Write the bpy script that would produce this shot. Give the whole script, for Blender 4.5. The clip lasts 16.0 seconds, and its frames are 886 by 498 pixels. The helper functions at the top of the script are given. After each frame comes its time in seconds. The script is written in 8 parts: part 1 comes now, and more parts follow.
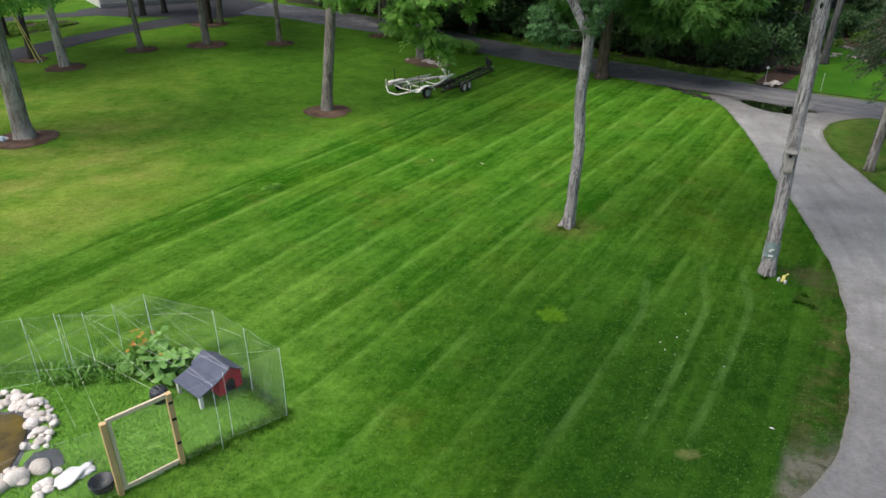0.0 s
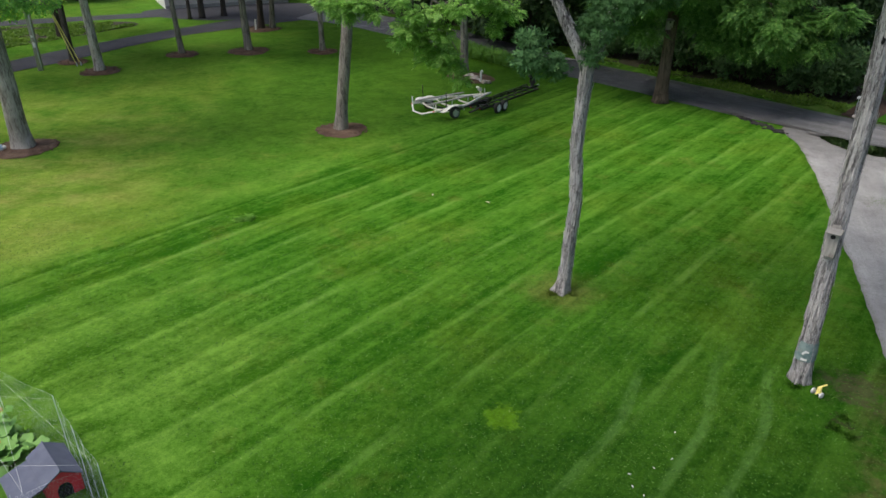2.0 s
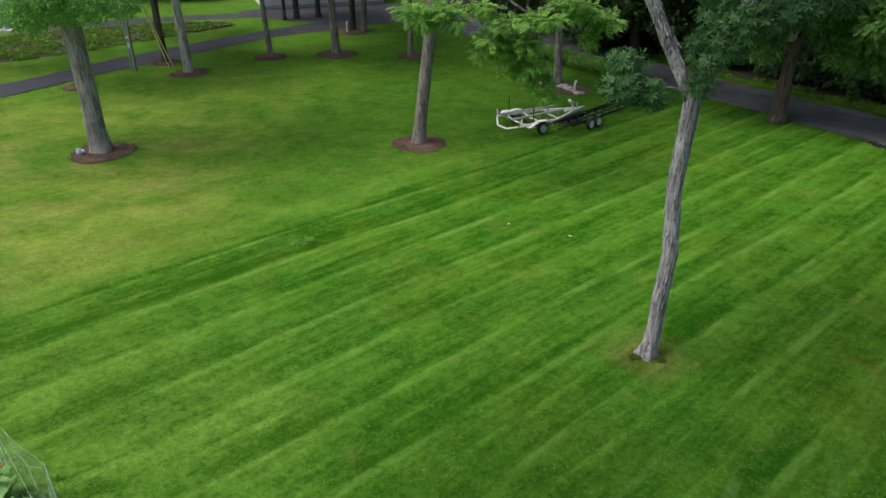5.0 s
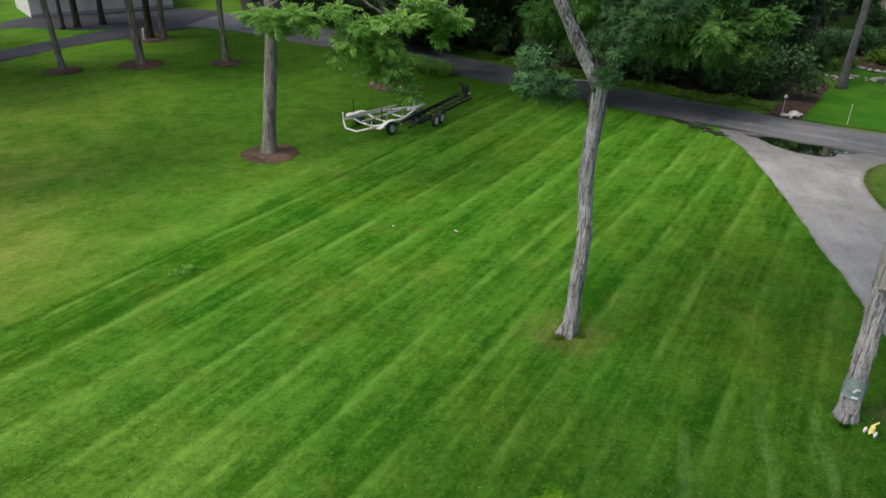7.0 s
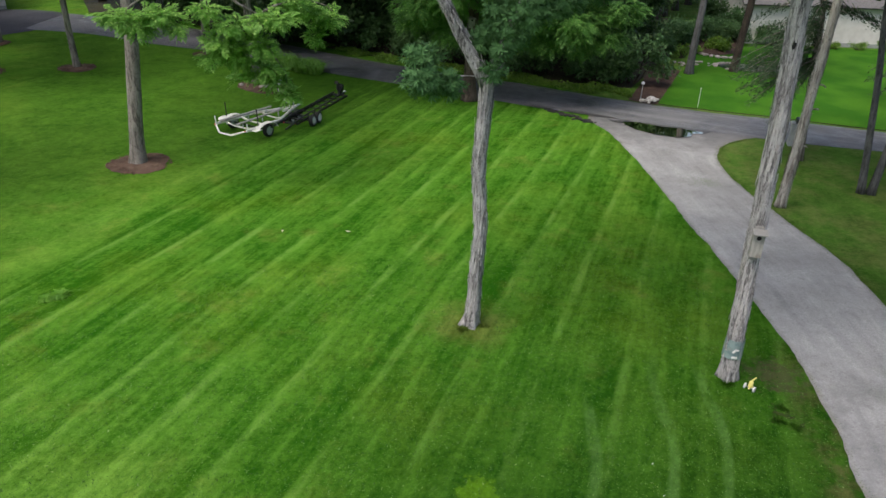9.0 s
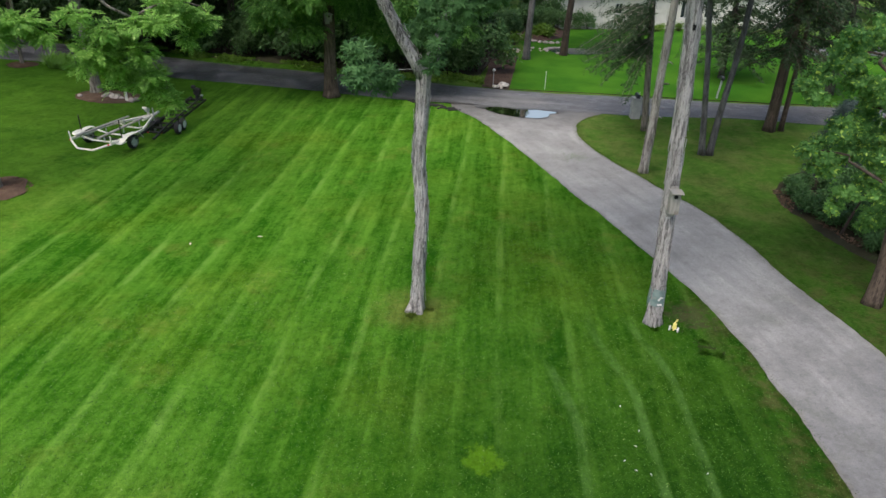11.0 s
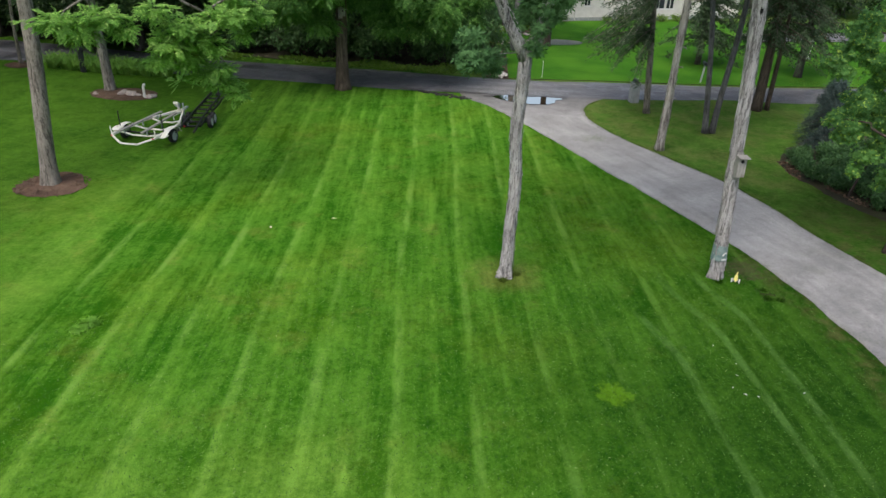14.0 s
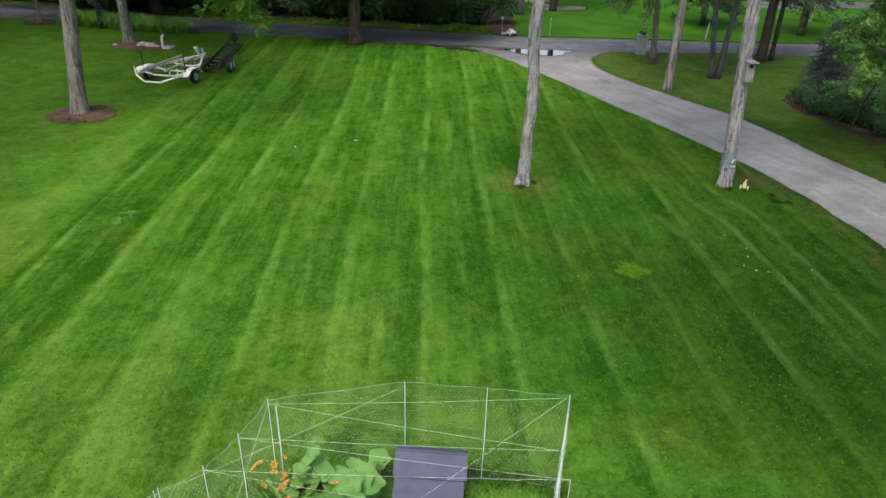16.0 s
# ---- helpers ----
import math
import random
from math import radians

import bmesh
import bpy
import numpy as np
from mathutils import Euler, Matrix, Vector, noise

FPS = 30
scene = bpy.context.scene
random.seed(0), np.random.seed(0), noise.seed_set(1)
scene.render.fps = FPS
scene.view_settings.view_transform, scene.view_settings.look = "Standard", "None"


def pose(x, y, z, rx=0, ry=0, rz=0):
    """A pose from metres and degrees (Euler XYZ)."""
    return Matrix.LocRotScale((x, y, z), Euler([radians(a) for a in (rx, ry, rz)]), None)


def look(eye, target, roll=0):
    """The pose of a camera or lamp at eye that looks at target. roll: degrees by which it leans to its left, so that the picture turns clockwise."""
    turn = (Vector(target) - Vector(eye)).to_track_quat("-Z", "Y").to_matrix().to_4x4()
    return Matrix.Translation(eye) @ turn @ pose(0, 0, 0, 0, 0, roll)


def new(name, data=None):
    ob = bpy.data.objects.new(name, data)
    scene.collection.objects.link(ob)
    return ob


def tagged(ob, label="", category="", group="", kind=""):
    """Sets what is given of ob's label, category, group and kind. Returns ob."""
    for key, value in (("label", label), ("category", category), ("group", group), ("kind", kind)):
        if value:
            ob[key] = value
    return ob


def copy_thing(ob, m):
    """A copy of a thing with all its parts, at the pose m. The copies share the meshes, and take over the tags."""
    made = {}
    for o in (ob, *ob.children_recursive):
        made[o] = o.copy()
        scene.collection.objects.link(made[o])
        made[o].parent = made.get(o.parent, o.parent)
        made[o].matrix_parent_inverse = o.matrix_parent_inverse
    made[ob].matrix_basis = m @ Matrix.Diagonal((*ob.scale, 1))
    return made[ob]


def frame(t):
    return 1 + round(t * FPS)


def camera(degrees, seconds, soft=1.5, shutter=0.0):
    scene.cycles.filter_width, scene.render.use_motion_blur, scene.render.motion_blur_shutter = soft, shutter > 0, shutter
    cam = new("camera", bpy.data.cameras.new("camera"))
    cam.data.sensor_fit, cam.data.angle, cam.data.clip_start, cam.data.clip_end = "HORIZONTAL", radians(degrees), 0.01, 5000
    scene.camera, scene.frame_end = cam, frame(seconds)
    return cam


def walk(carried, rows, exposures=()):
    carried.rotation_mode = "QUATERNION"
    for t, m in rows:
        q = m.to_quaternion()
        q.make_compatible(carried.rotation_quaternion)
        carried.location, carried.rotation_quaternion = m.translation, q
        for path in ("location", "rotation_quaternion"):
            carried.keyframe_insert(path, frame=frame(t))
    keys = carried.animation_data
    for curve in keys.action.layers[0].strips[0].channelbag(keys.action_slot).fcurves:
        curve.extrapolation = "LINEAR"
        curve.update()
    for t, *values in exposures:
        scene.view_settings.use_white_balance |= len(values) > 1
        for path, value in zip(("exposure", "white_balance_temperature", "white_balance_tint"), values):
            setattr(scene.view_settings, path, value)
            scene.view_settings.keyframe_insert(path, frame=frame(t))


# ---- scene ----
cam = camera(65.1, 16.0)
PATH = [
    (0, (-0.453, 0.524, 10.042), (-0.4, 2.306, 9.137), 0.4),
    (0.5, (0.367, 1.519, 10.004), (0.403, 3.304, 9.102), 0.4),
    (1, (1.335, 2.548, 9.966), (1.314, 4.334, 9.065), 0.4),
    (1.5, (2.249, 3.582, 9.976), (2.15, 5.364, 9.075), 0.4),
    (2, (2.995, 4.55, 9.963), (2.796, 6.325, 9.063), 0.4),
    (2.5, (3.597, 5.419, 9.913), (3.202, 7.162, 9.015), 0.2),
    (3, (4.175, 6.149, 9.966), (3.669, 7.861, 9.065), -0.0),
    (3.5, (4.533, 6.759, 9.923), (4.027, 8.471, 9.022), -0.1),
    (4, (4.546, 7.182, 9.944), (4.04, 8.893, 9.041), 0.0),
    (4.2, (4.448, 7.278, 9.981), (3.943, 8.989, 9.077), -0.0),
    (6.3, (0.678, 7.212, 9.953), (0.503, 8.988, 9.05), 0.4),
    (6.5, (0.47, 7.235, 9.934), (0.365, 9.017, 9.032), 0.8),
    (7, (0.277, 7.182, 9.964), (0.387, 8.964, 9.063), 0.9),
    (7.5, (0.165, 7.226, 9.982), (0.419, 8.992, 9.078), 1.3),
    (8, (0.109, 7.222, 10.001), (0.471, 8.969, 9.097), 1.5),
    (8.5, (-0.029, 7.233, 10.008), (0.401, 8.964, 9.103), 1.6),
    (9, (-0.243, 7.272, 10.021), (0.213, 8.996, 9.115), 1.6),
    (9.5, (-0.652, 7.357, 10.016), (-0.083, 9.047, 9.11), 1.7),
    (10, (-1.265, 7.478, 10.043), (-0.591, 9.129, 9.136), 1.8),
    (10.2, (-1.586, 7.527, 10.046), (-0.858, 9.154, 9.14), 1.8),
    (12.3, (-5.822, 8.3, 9.99), (-4.777, 9.746, 9.086), 2.3),
    (12.5, (-6.103, 8.35, 9.96), (-5.058, 9.796, 9.055), 2.1),
    (13, (-6.907, 8.53, 9.941), (-5.851, 9.966, 9.035), 2.1),
    (13.5, (-7.358, 8.612, 9.982), (-6.304, 10.048, 9.074), 2.1),
    (14, (-7.757, 8.535, 9.988), (-6.701, 9.971, 9.081), 2.1),
    (14.5, (-8.268, 8.179, 9.991), (-7.213, 9.613, 9.08), 2.0),
    (15, (-8.821, 7.685, 9.781), (-7.767, 9.119, 8.868), 2.0),
    (15.5, (-9.239, 7.319, 8.798), (-8.186, 8.755, 7.887), 1.8),
    (16, (-9.365, 7.201, 7.933), (-8.313, 8.636, 7.02), 1.8),
]
walk(cam, [(t, look(eye, target, roll)) for t, eye, target, roll in PATH], exposures=[(0, 0.75), (4, 0.67), (6.5, 0.70), (9, 0.80), (13.5, 0.86), (15, 0.85), (16, 0.75)])

# ---- world, sun, exposure ----
sky_world = bpy.data.worlds.new("overcast_sky")
scene.world = sky_world
sky_world.use_nodes = True
wn = sky_world.node_tree
sky_tex = wn.nodes.new("ShaderNodeTexSky")
sky_tex.sky_type, sky_tex.sun_disc = "NISHITA", False
sky_tex.sun_elevation, sky_tex.sun_rotation = radians(61), radians(246)
sky_tex.air_density, sky_tex.dust_density, sky_tex.ozone_density = 1.0, 4.0, 0.6
wn.links.new(sky_tex.outputs[0], wn.nodes["Background"].inputs[0])
wn.nodes["Background"].inputs[1].default_value = 0.13
sun_data = bpy.data.lights.new("sun", "SUN")
sun_data.energy, sun_data.angle, sun_data.color = 1.3, radians(35), (1.0, 0.985, 0.96)
sun = new("sun", sun_data)
sun.matrix_world = look((0, 0, 60), (0.55, 0.25, 58.9))


# ---- small helpers ----
def smooth(v):
    v = min(1.0, max(0.0, v))
    return v * v * (3 - 2 * v)


def ground_z(x, y):
    """Height of the ground: a slight rise towards the back and a low mound under the pen."""
    rise = 0.6 * smooth((y - 27) / 31) * smooth((10 - x) / 25)
    mound = 0.25 * smooth((4.2 - math.hypot(x + 6.6, y - 11.8)) / 2.4)
    return rise + mound


def on_ground(x, y, dz=0.0):
    return Vector((x, y, ground_z(x, y) + dz))


class Geo:
    """Collects vertices and faces of one mesh."""

    def __init__(self):
        self.v, self.f = [], []

    def add(self, verts, faces, m=None):
        n = len(self.v)
        self.v += [tuple(m @ Vector(p)) if m else tuple(p) for p in verts]
        self.f += [tuple(i + n for i in f) for f in faces]
        return self

    def box(self, centre, size, m=None, bevel=0.0):
        """A box, its edges chamfered by bevel."""
        sx, sy, sz = (s / 2 for s in size)
        c = Vector(centre)
        if not bevel:
            vs = [c + Vector((x * sx, y * sy, z * sz)) for x in (-1, 1) for y in (-1, 1) for z in (-1, 1)]
            return self.add(vs, [(0, 1, 3, 2), (4, 6, 7, 5), (0, 4, 5, 1), (2, 3, 7, 6), (0, 2, 6, 4), (1, 5, 7, 3)], m)
        bm = bmesh.new()
        bmesh.ops.create_cube(bm, size=1.0, matrix=Matrix.Translation(c) @ Matrix.Diagonal((*size, 1)))
        bmesh.ops.bevel(bm, geom=bm.edges[:], offset=bevel, segments=1, affect="EDGES")
        bm.verts.index_update()
        self.add([v.co.copy() for v in bm.verts], [[v.index for v in f.verts] for f in bm.faces], m)
        bm.free()
        return self

    def tube(self, points, radii, seg=8, caps=True, ridge=None):
        """A tube along points; radii a number or one per point; ridge(angle, row) scales the radius."""
        pts = [Vector(p) for p in points]
        if not hasattr(radii, "__len__"):
            radii = [radii] * len(pts)
        n = len(self.v)
        side = None
        for i, p in enumerate(pts):
            d = (pts[min(i + 1, len(pts) - 1)] - pts[max(i - 1, 0)]).normalized()
            if side is None:
                side = d.orthogonal().normalized()
            side = (side - d * side.dot(d)).normalized()
            up = d.cross(side)
            for k in range(seg):
                a = 2 * math.pi * k / seg
                r = radii[i] * (ridge(a, i) if ridge else 1)
                self.v.append(tuple(p + side * (r * math.cos(a)) + up * (r * math.sin(a))))
        for i in range(len(pts) - 1):
            for k in range(seg):
                a, b = n + i * seg + k, n + i * seg + (k + 1) % seg
                self.f.append((a, b, b + seg, a + seg))
        if caps:
            self.f.append(tuple(n + k for k in reversed(range(seg))))
            self.f.append(tuple(n + (len(pts) - 1) * seg + k for k in range(seg)))
        return self

    def blob(self, centre, size, seed=0, rough=0.18, rings=6, seg=10, m=None):
        """A rounded stone."""
        vs, fs = [], []
        for i in range(rings + 1):
            th = math.pi * i / rings
            for k in range(seg):
                ph = 2 * math.pi * k / seg
                d = Vector((math.sin(th) * math.cos(ph), math.sin(th) * math.sin(ph), math.cos(th)))
                r = 1 + rough * noise.noise(d * 1.3 + Vector((seed * 7.1, seed * 3.3, seed)))
                vs.append(Vector(centre) + Vector((d.x * size[0], d.y * size[1], d.z * size[2])) * r)
        for i in range(rings):
            for k in range(seg):
                a, b = i * seg + k, i * seg + (k + 1) % seg
                fs.append((a, a + seg, b + seg, b))
        return self.add(vs, fs, m)

    def lathe(self, profile, centre=(0, 0, 0), seg=20, m=None, caps=True):
        """A turned shape from (radius, height) pairs."""
        vs, fs = [], []
        for r, z in profile:
            for k in range(seg):
                a = 2 * math.pi * k / seg
                vs.append(Vector(centre) + Vector((r * math.cos(a), r * math.sin(a), z)))
        for i in range(len(profile) - 1):
            for k in range(seg):
                a, b = i * seg + k, i * seg + (k + 1) % seg
                fs.append((a, b, b + seg, a + seg))
        if caps:
            fs.append(tuple(reversed(range(seg))))
            fs.append(tuple((len(profile) - 1) * seg + k for k in range(seg)))
        return self.add(vs, fs, m)

    def mesh(self, name, material, soft=False):
        me = bpy.data.meshes.new(name)
        me.from_pydata(self.v, [], self.f)
        me.materials.append(material)
        if soft:
            me.shade_smooth()
        me.validate()
        return me


def part(name, geo, material, parent=None, label="", soft=False):
    """Links a Geo as one mesh object, under parent if there is one."""
    ob = new(name, geo.mesh(name, material, soft))
    if parent:
        ob.parent = parent
    return tagged(ob, label)


def thing(name, label, category, at=None, group="", kind=""):
    """An empty at a thing's base."""
    ob = new(name)
    if at is not None:
        ob.matrix_world = at if isinstance(at, Matrix) else Matrix.Translation(at)
    return tagged(ob, label, category, group, kind)


def quads(name, verts, material, parent=None, label="", faces=None):
    """A fast mesh from an (n, 4, 3) array of separate four-sided leaves."""
    verts = np.asarray(verts, dtype=np.float32)
    n = verts.shape[0]
    me = bpy.data.meshes.new(name)
    me.vertices.add(n * 4)
    me.vertices.foreach_set("co", verts.reshape(-1))
    me.loops.add(n * 4)
    me.loops.foreach_set("vertex_index", np.arange(n * 4, dtype=np.int32))
    me.polygons.add(n)
    me.polygons.foreach_set("loop_start", np.arange(0, n * 4, 4, dtype=np.int32))
    me.update(calc_edges=True)
    me.materials.append(material)
    ob = new(name, me)
    if parent:
        ob.parent = parent
    return tagged(ob, label)


# ---- materials ----
def node(tree, kind, inputs=(), operation="", data_type="", blend_type="", interpolation_type=""):
    n = tree.nodes.new(kind)
    if data_type:
        n.data_type = data_type
    if blend_type:
        n.blend_type = blend_type
    if operation:
        n.operation = operation
    if interpolation_type:
        n.interpolation_type = interpolation_type
    for k, v in dict(inputs).items():
        if isinstance(v, bpy.types.NodeSocket):
            tree.links.new(v, n.inputs[k])
        else:
            n.inputs[k].default_value = v
    return n


def rgba(c):
    return (*c, 1.0)


def blend(tree, fac, a, b, mode="MIX"):
    n = node(tree, "ShaderNodeMix", data_type="RGBA", blend_type=mode)
    for i, v in ((0, fac), (6, a), (7, b)):
        if isinstance(v, bpy.types.NodeSocket):
            tree.links.new(v, n.inputs[i])
        else:
            n.inputs[i].default_value = rgba(v) if isinstance(v, tuple) and len(v) == 3 else v
    return n.outputs[2]


def calc(tree, op, a, b=0.0, c=0.0):
    return node(tree, "ShaderNodeMath", {0: a, 1: b, 2: c}, operation=op).outputs[0]


def between(tree, v, lo, hi, to_lo=0.0, to_hi=1.0):
    return node(tree, "ShaderNodeMapRange", {0: v, 1: lo, 2: hi, 3: to_lo, 4: to_hi}, interpolation_type="SMOOTHSTEP").outputs[0]


def noisy(tree, vec, scale, detail=4.0, rough=0.55):
    return node(tree, "ShaderNodeTexNoise", {"Vector": vec, "Scale": scale, "Detail": detail, "Roughness": rough}).outputs[0]


def fresh(name, rough=0.8):
    m = bpy.data.materials.new(name)
    m.use_nodes = True
    b = m.node_tree.nodes["Principled BSDF"]
    b.inputs["Roughness"].default_value = rough
    b.inputs["Specular IOR Level"].default_value = 0.3
    return m, m.node_tree, b


def surface(name, c1, c2, scale=3.0, rough=0.8, fine=40.0, bump=0.3, depth=0.01, metal=0.0, stretch=(1, 1, 1),
            dirt=None, rand=0.0, world=False):
    """A material of two colours mixed by coarse and fine noise, with relief, dirt and a little change from piece to piece."""
    m, t, b = fresh(name, rough)
    src = node(t, "ShaderNodeNewGeometry").outputs["Position"] if world else node(t, "ShaderNodeTexCoord").outputs["Object"]
    vec = node(t, "ShaderNodeMapping", {"Vector": src, "Scale": stretch}).outputs[0]
    coarse, grain = noisy(t, vec, scale), noisy(t, vec, fine, 5.0, 0.65)
    mixf = calc(t, "ADD", calc(t, "MULTIPLY", between(t, coarse, 0.35, 0.65), 0.65), calc(t, "MULTIPLY", between(t, grain, 0.3, 0.7), 0.35))
    if rand:
        r = node(t, "ShaderNodeObjectInfo").outputs["Random"]
        mixf = calc(t, "ADD", mixf, calc(t, "MULTIPLY", calc(t, "SUBTRACT", r, 0.5), rand))
    col = blend(t, mixf, c1, c2)
    if dirt:
        col = blend(t, between(t, noisy(t, src, scale * 0.6, 6.0, 0.7), 0.52, 0.68, 0, 0.7), col, dirt)
    t.links.new(col, b.inputs["Base Color"])
    b.inputs["Metallic"].default_value = metal
    t.links.new(between(t, grain, 0.2, 0.8, max(0.05, rough - 0.12), min(1, rough + 0.12)), b.inputs["Roughness"])
    bp = node(t, "ShaderNodeBump", {"Strength": bump, "Distance": depth, "Height": grain})
    t.links.new(bp.outputs[0], b.inputs["Normal"])
    return m


def leafy(name, dark, light, tip=None, thin=0.3, rough=0.5, patch=0.35):
    """Leaves: each one its own shade, in patches, letting some light through."""
    m, t, b = fresh(name, rough)
    geo = node(t, "ShaderNodeNewGeometry")
    island = geo.outputs["Random Per Island"]
    big = between(t, noisy(t, geo.outputs["Position"], patch, 3.0), 0.35, 0.68)
    f = calc(t, "ADD", calc(t, "MULTIPLY", island, 0.55), calc(t, "MULTIPLY", big, 0.45))
    col = blend(t, f, dark, light)
    if tip:
        col = blend(t, between(t, island, 0.86, 0.97), col, tip)
    t.links.new(col, b.inputs["Base Color"])
    tr = node(t, "ShaderNodeBsdfTranslucent", {"Color": col})
    mx = node(t, "ShaderNodeMixShader", {0: thin, 1: b.outputs[0], 2: tr.outputs[0]})
    t.links.new(mx.outputs[0], t.nodes["Material Output"].inputs["Surface"])
    return m


def bark(name, c1, c2, crack, scale=6.0, depth=0.03):
    """Bark: upright streaks with dark cracks."""
    m, t, b = fresh(name, 0.9)
    src = node(t, "ShaderNodeTexCoord").outputs["Object"]
    vec = node(t, "ShaderNodeMapping", {"Vector": src, "Scale": (1, 1, 0.14)}).outputs[0]
    streak, grain = noisy(t, vec, scale, 6.0, 0.65), noisy(t, vec, scale * 6, 4.0, 0.6)
    patch = noisy(t, src, 1.1, 4.0)
    col = blend(t, between(t, patch, 0.35, 0.65), c1, c2)
    col = blend(t, between(t, streak, 0.53, 0.40, 0, 0.92), col, crack)
    col = blend(t, between(t, grain, 0.40, 0.75, 0, 0.55), col, tuple(min(0.7, q * 1.45) for q in c2))
    flake = noisy(t, node(t, "ShaderNodeMapping", {"Vector": src, "Scale": (1, 1, 0.22)}).outputs[0], scale * 2.6, 5.0, 0.7)
    col = blend(t, between(t, flake, 0.46, 0.34, 0, 0.75), col, crack)
    t.links.new(col, b.inputs["Base Color"])
    h = calc(t, "ADD", calc(t, "ADD", streak, calc(t, "MULTIPLY", flake, 0.6)), calc(t, "MULTIPLY", grain, 0.3))
    bp = node(t, "ShaderNodeBump", {"Strength": 1.0, "Distance": depth, "Height": h})
    t.links.new(bp.outputs[0], b.inputs["Normal"])
    return m


def lawn_material(name, thin=0.0):
    """Mown grass: curved light passes of the mower on the near part, drier and patchy turf on the far side."""
    m, t, b = fresh(name, 1.0)
    pos = node(t, "ShaderNodeNewGeometry").outputs["Position"]
    xyz = node(t, "ShaderNodeSeparateXYZ", {0: pos})
    x, y = xyz.outputs[0], xyz.outputs[1]
    u = calc(t, "ADD", calc(t, "SUBTRACT", x, calc(t, "MULTIPLY", y, 0.67)), 0.5)
    v = calc(t, "ADD", calc(t, "MULTIPLY", x, 0.555), calc(t, "MULTIPLY", y, 0.832))

    def lane(across, along, shift):
        return node(t, "ShaderNodeCombineXYZ", {0: calc(t, "MULTIPLY", u, across), 1: calc(t, "MULTIPLY", v, along), 2: shift}).outputs[0]

    def centred(value, gain=1.0):
        return calc(t, "MULTIPLY", calc(t, "SUBTRACT", value, 0.5), gain)

    wob = calc(t, "ADD", centred(noisy(t, lane(0.3, 0.10, 0.0), 1.0, 2.0), 0.42), centred(noisy(t, lane(2.0, 0.5, 5.0), 1.0, 3.0), 0.20))
    # the passes bend a little towards the back
    bend = between(t, y, 24.0, 34.0, 0.0, -0.40)
    phase = calc(t, "FRACT", calc(t, "DIVIDE", calc(t, "ADD", calc(t, "ADD", calc(t, "ADD", u, 22.1 + 43.0), bend), wob), 2.15))
    # each pass: a pale ridge that falls off slowly to one side, then a dark trough; a fainter wheel line half way
    fall = between(t, phase, 0.03, 0.60, 1.0, 0.0)
    rise = between(t, phase, 0.78, 1.0, 0.0, 1.0)
    profile = calc(t, "MAXIMUM", fall, rise)
    ridge = calc(t, "MAXIMUM", between(t, phase, 0.02, 0.11, 1.0, 0.0), between(t, phase, 0.92, 0.99, 0.0, 1.0))
    half = calc(t, "MULTIPLY", between(t, phase, 0.40, 0.46), between(t, phase, 0.60, 0.50))
    patchy = between(t, noisy(t, lane(0.42, 0.16, 3.0), 1.0, 5.0, 0.65), 0.36, 0.62, 0.05, 1.0)
    broken = between(t, noisy(t, lane(1.6, 0.34, 7.0), 1.0, 5.0, 0.65), 0.38, 0.60, 0.0, 1.0)
    gone = between(t, noisy(t, lane(0.7, 0.22, 11.0), 1.0, 5.0, 0.65), 0.46, 0.62, 0.0, 1.0)
    streaks = calc(t, "ADD", centred(noisy(t, lane(1.7, 0.14, 1.0), 1.0, 5.0, 0.65), 1.15), centred(noisy(t, lane(4.5, 0.6, 2.0), 1.0, 5.0, 0.7), 0.95))
    worn = between(t, noisy(t, lane(0.9, 0.5, 17.0), 1.0, 6.0, 0.75), 0.36, 0.62, 0.0, 1.0)
    trough = calc(t, "MULTIPLY", between(t, phase, 0.78, 0.86), between(t, phase, 0.97, 0.91))
    stripe = calc(t, "ADD", calc(t, "MULTIPLY", centred(profile, 0.36), patchy), calc(t, "MULTIPLY", calc(t, "MULTIPLY", ridge, broken), calc(t, "MULTIPLY", worn, 0.45)))
    stripe = calc(t, "SUBTRACT", stripe, calc(t, "MULTIPLY", calc(t, "MULTIPLY", trough, worn), 0.24))
    stripe = calc(t, "ADD", stripe, calc(t, "MULTIPLY", calc(t, "MULTIPLY", half, gone), calc(t, "MULTIPLY", worn, 0.50)))
    stripe = calc(t, "ADD", stripe, streaks)
    edge_noise = centred(noisy(t, pos, 0.25, 4.0), 3.0)
    ue = calc(t, "ADD", u, edge_noise)
    beyond = calc(t, "SUBTRACT", x, calc(t, "MULTIPLY", y, 0.15))
    mown = calc(t, "MULTIPLY", calc(t, "MULTIPLY", between(t, ue, -26.4, -24.4), between(t, ue, 3.2, 0.2)), between(t, beyond, 10.7, 10.2))
    mown = calc(t, "ADD", calc(t, "MULTIPLY", mown, 0.85), 0.15)
    near_dim = between(t, y, 9.0, 25.0, 0.52, 1.15)
    tuft = noisy(t, pos, 9.0, 5.0, 0.72)
    fine = noisy(t, pos, 38.0, 4.0, 0.8)
    mottle = calc(t, "ADD", centred(noisy(t, pos, 0.62, 7.0, 0.75), 1.55), centred(noisy(t, pos, 3.1, 7.0, 0.80), 1.5))
    rough_turf = calc(t, "ADD", calc(t, "ADD", centred(tuft, 1.05), calc(t, "ADD", centred(fine, 1.05), centred(noisy(t, pos, 85.0, 2.0, 0.6), 0.55))), mottle)
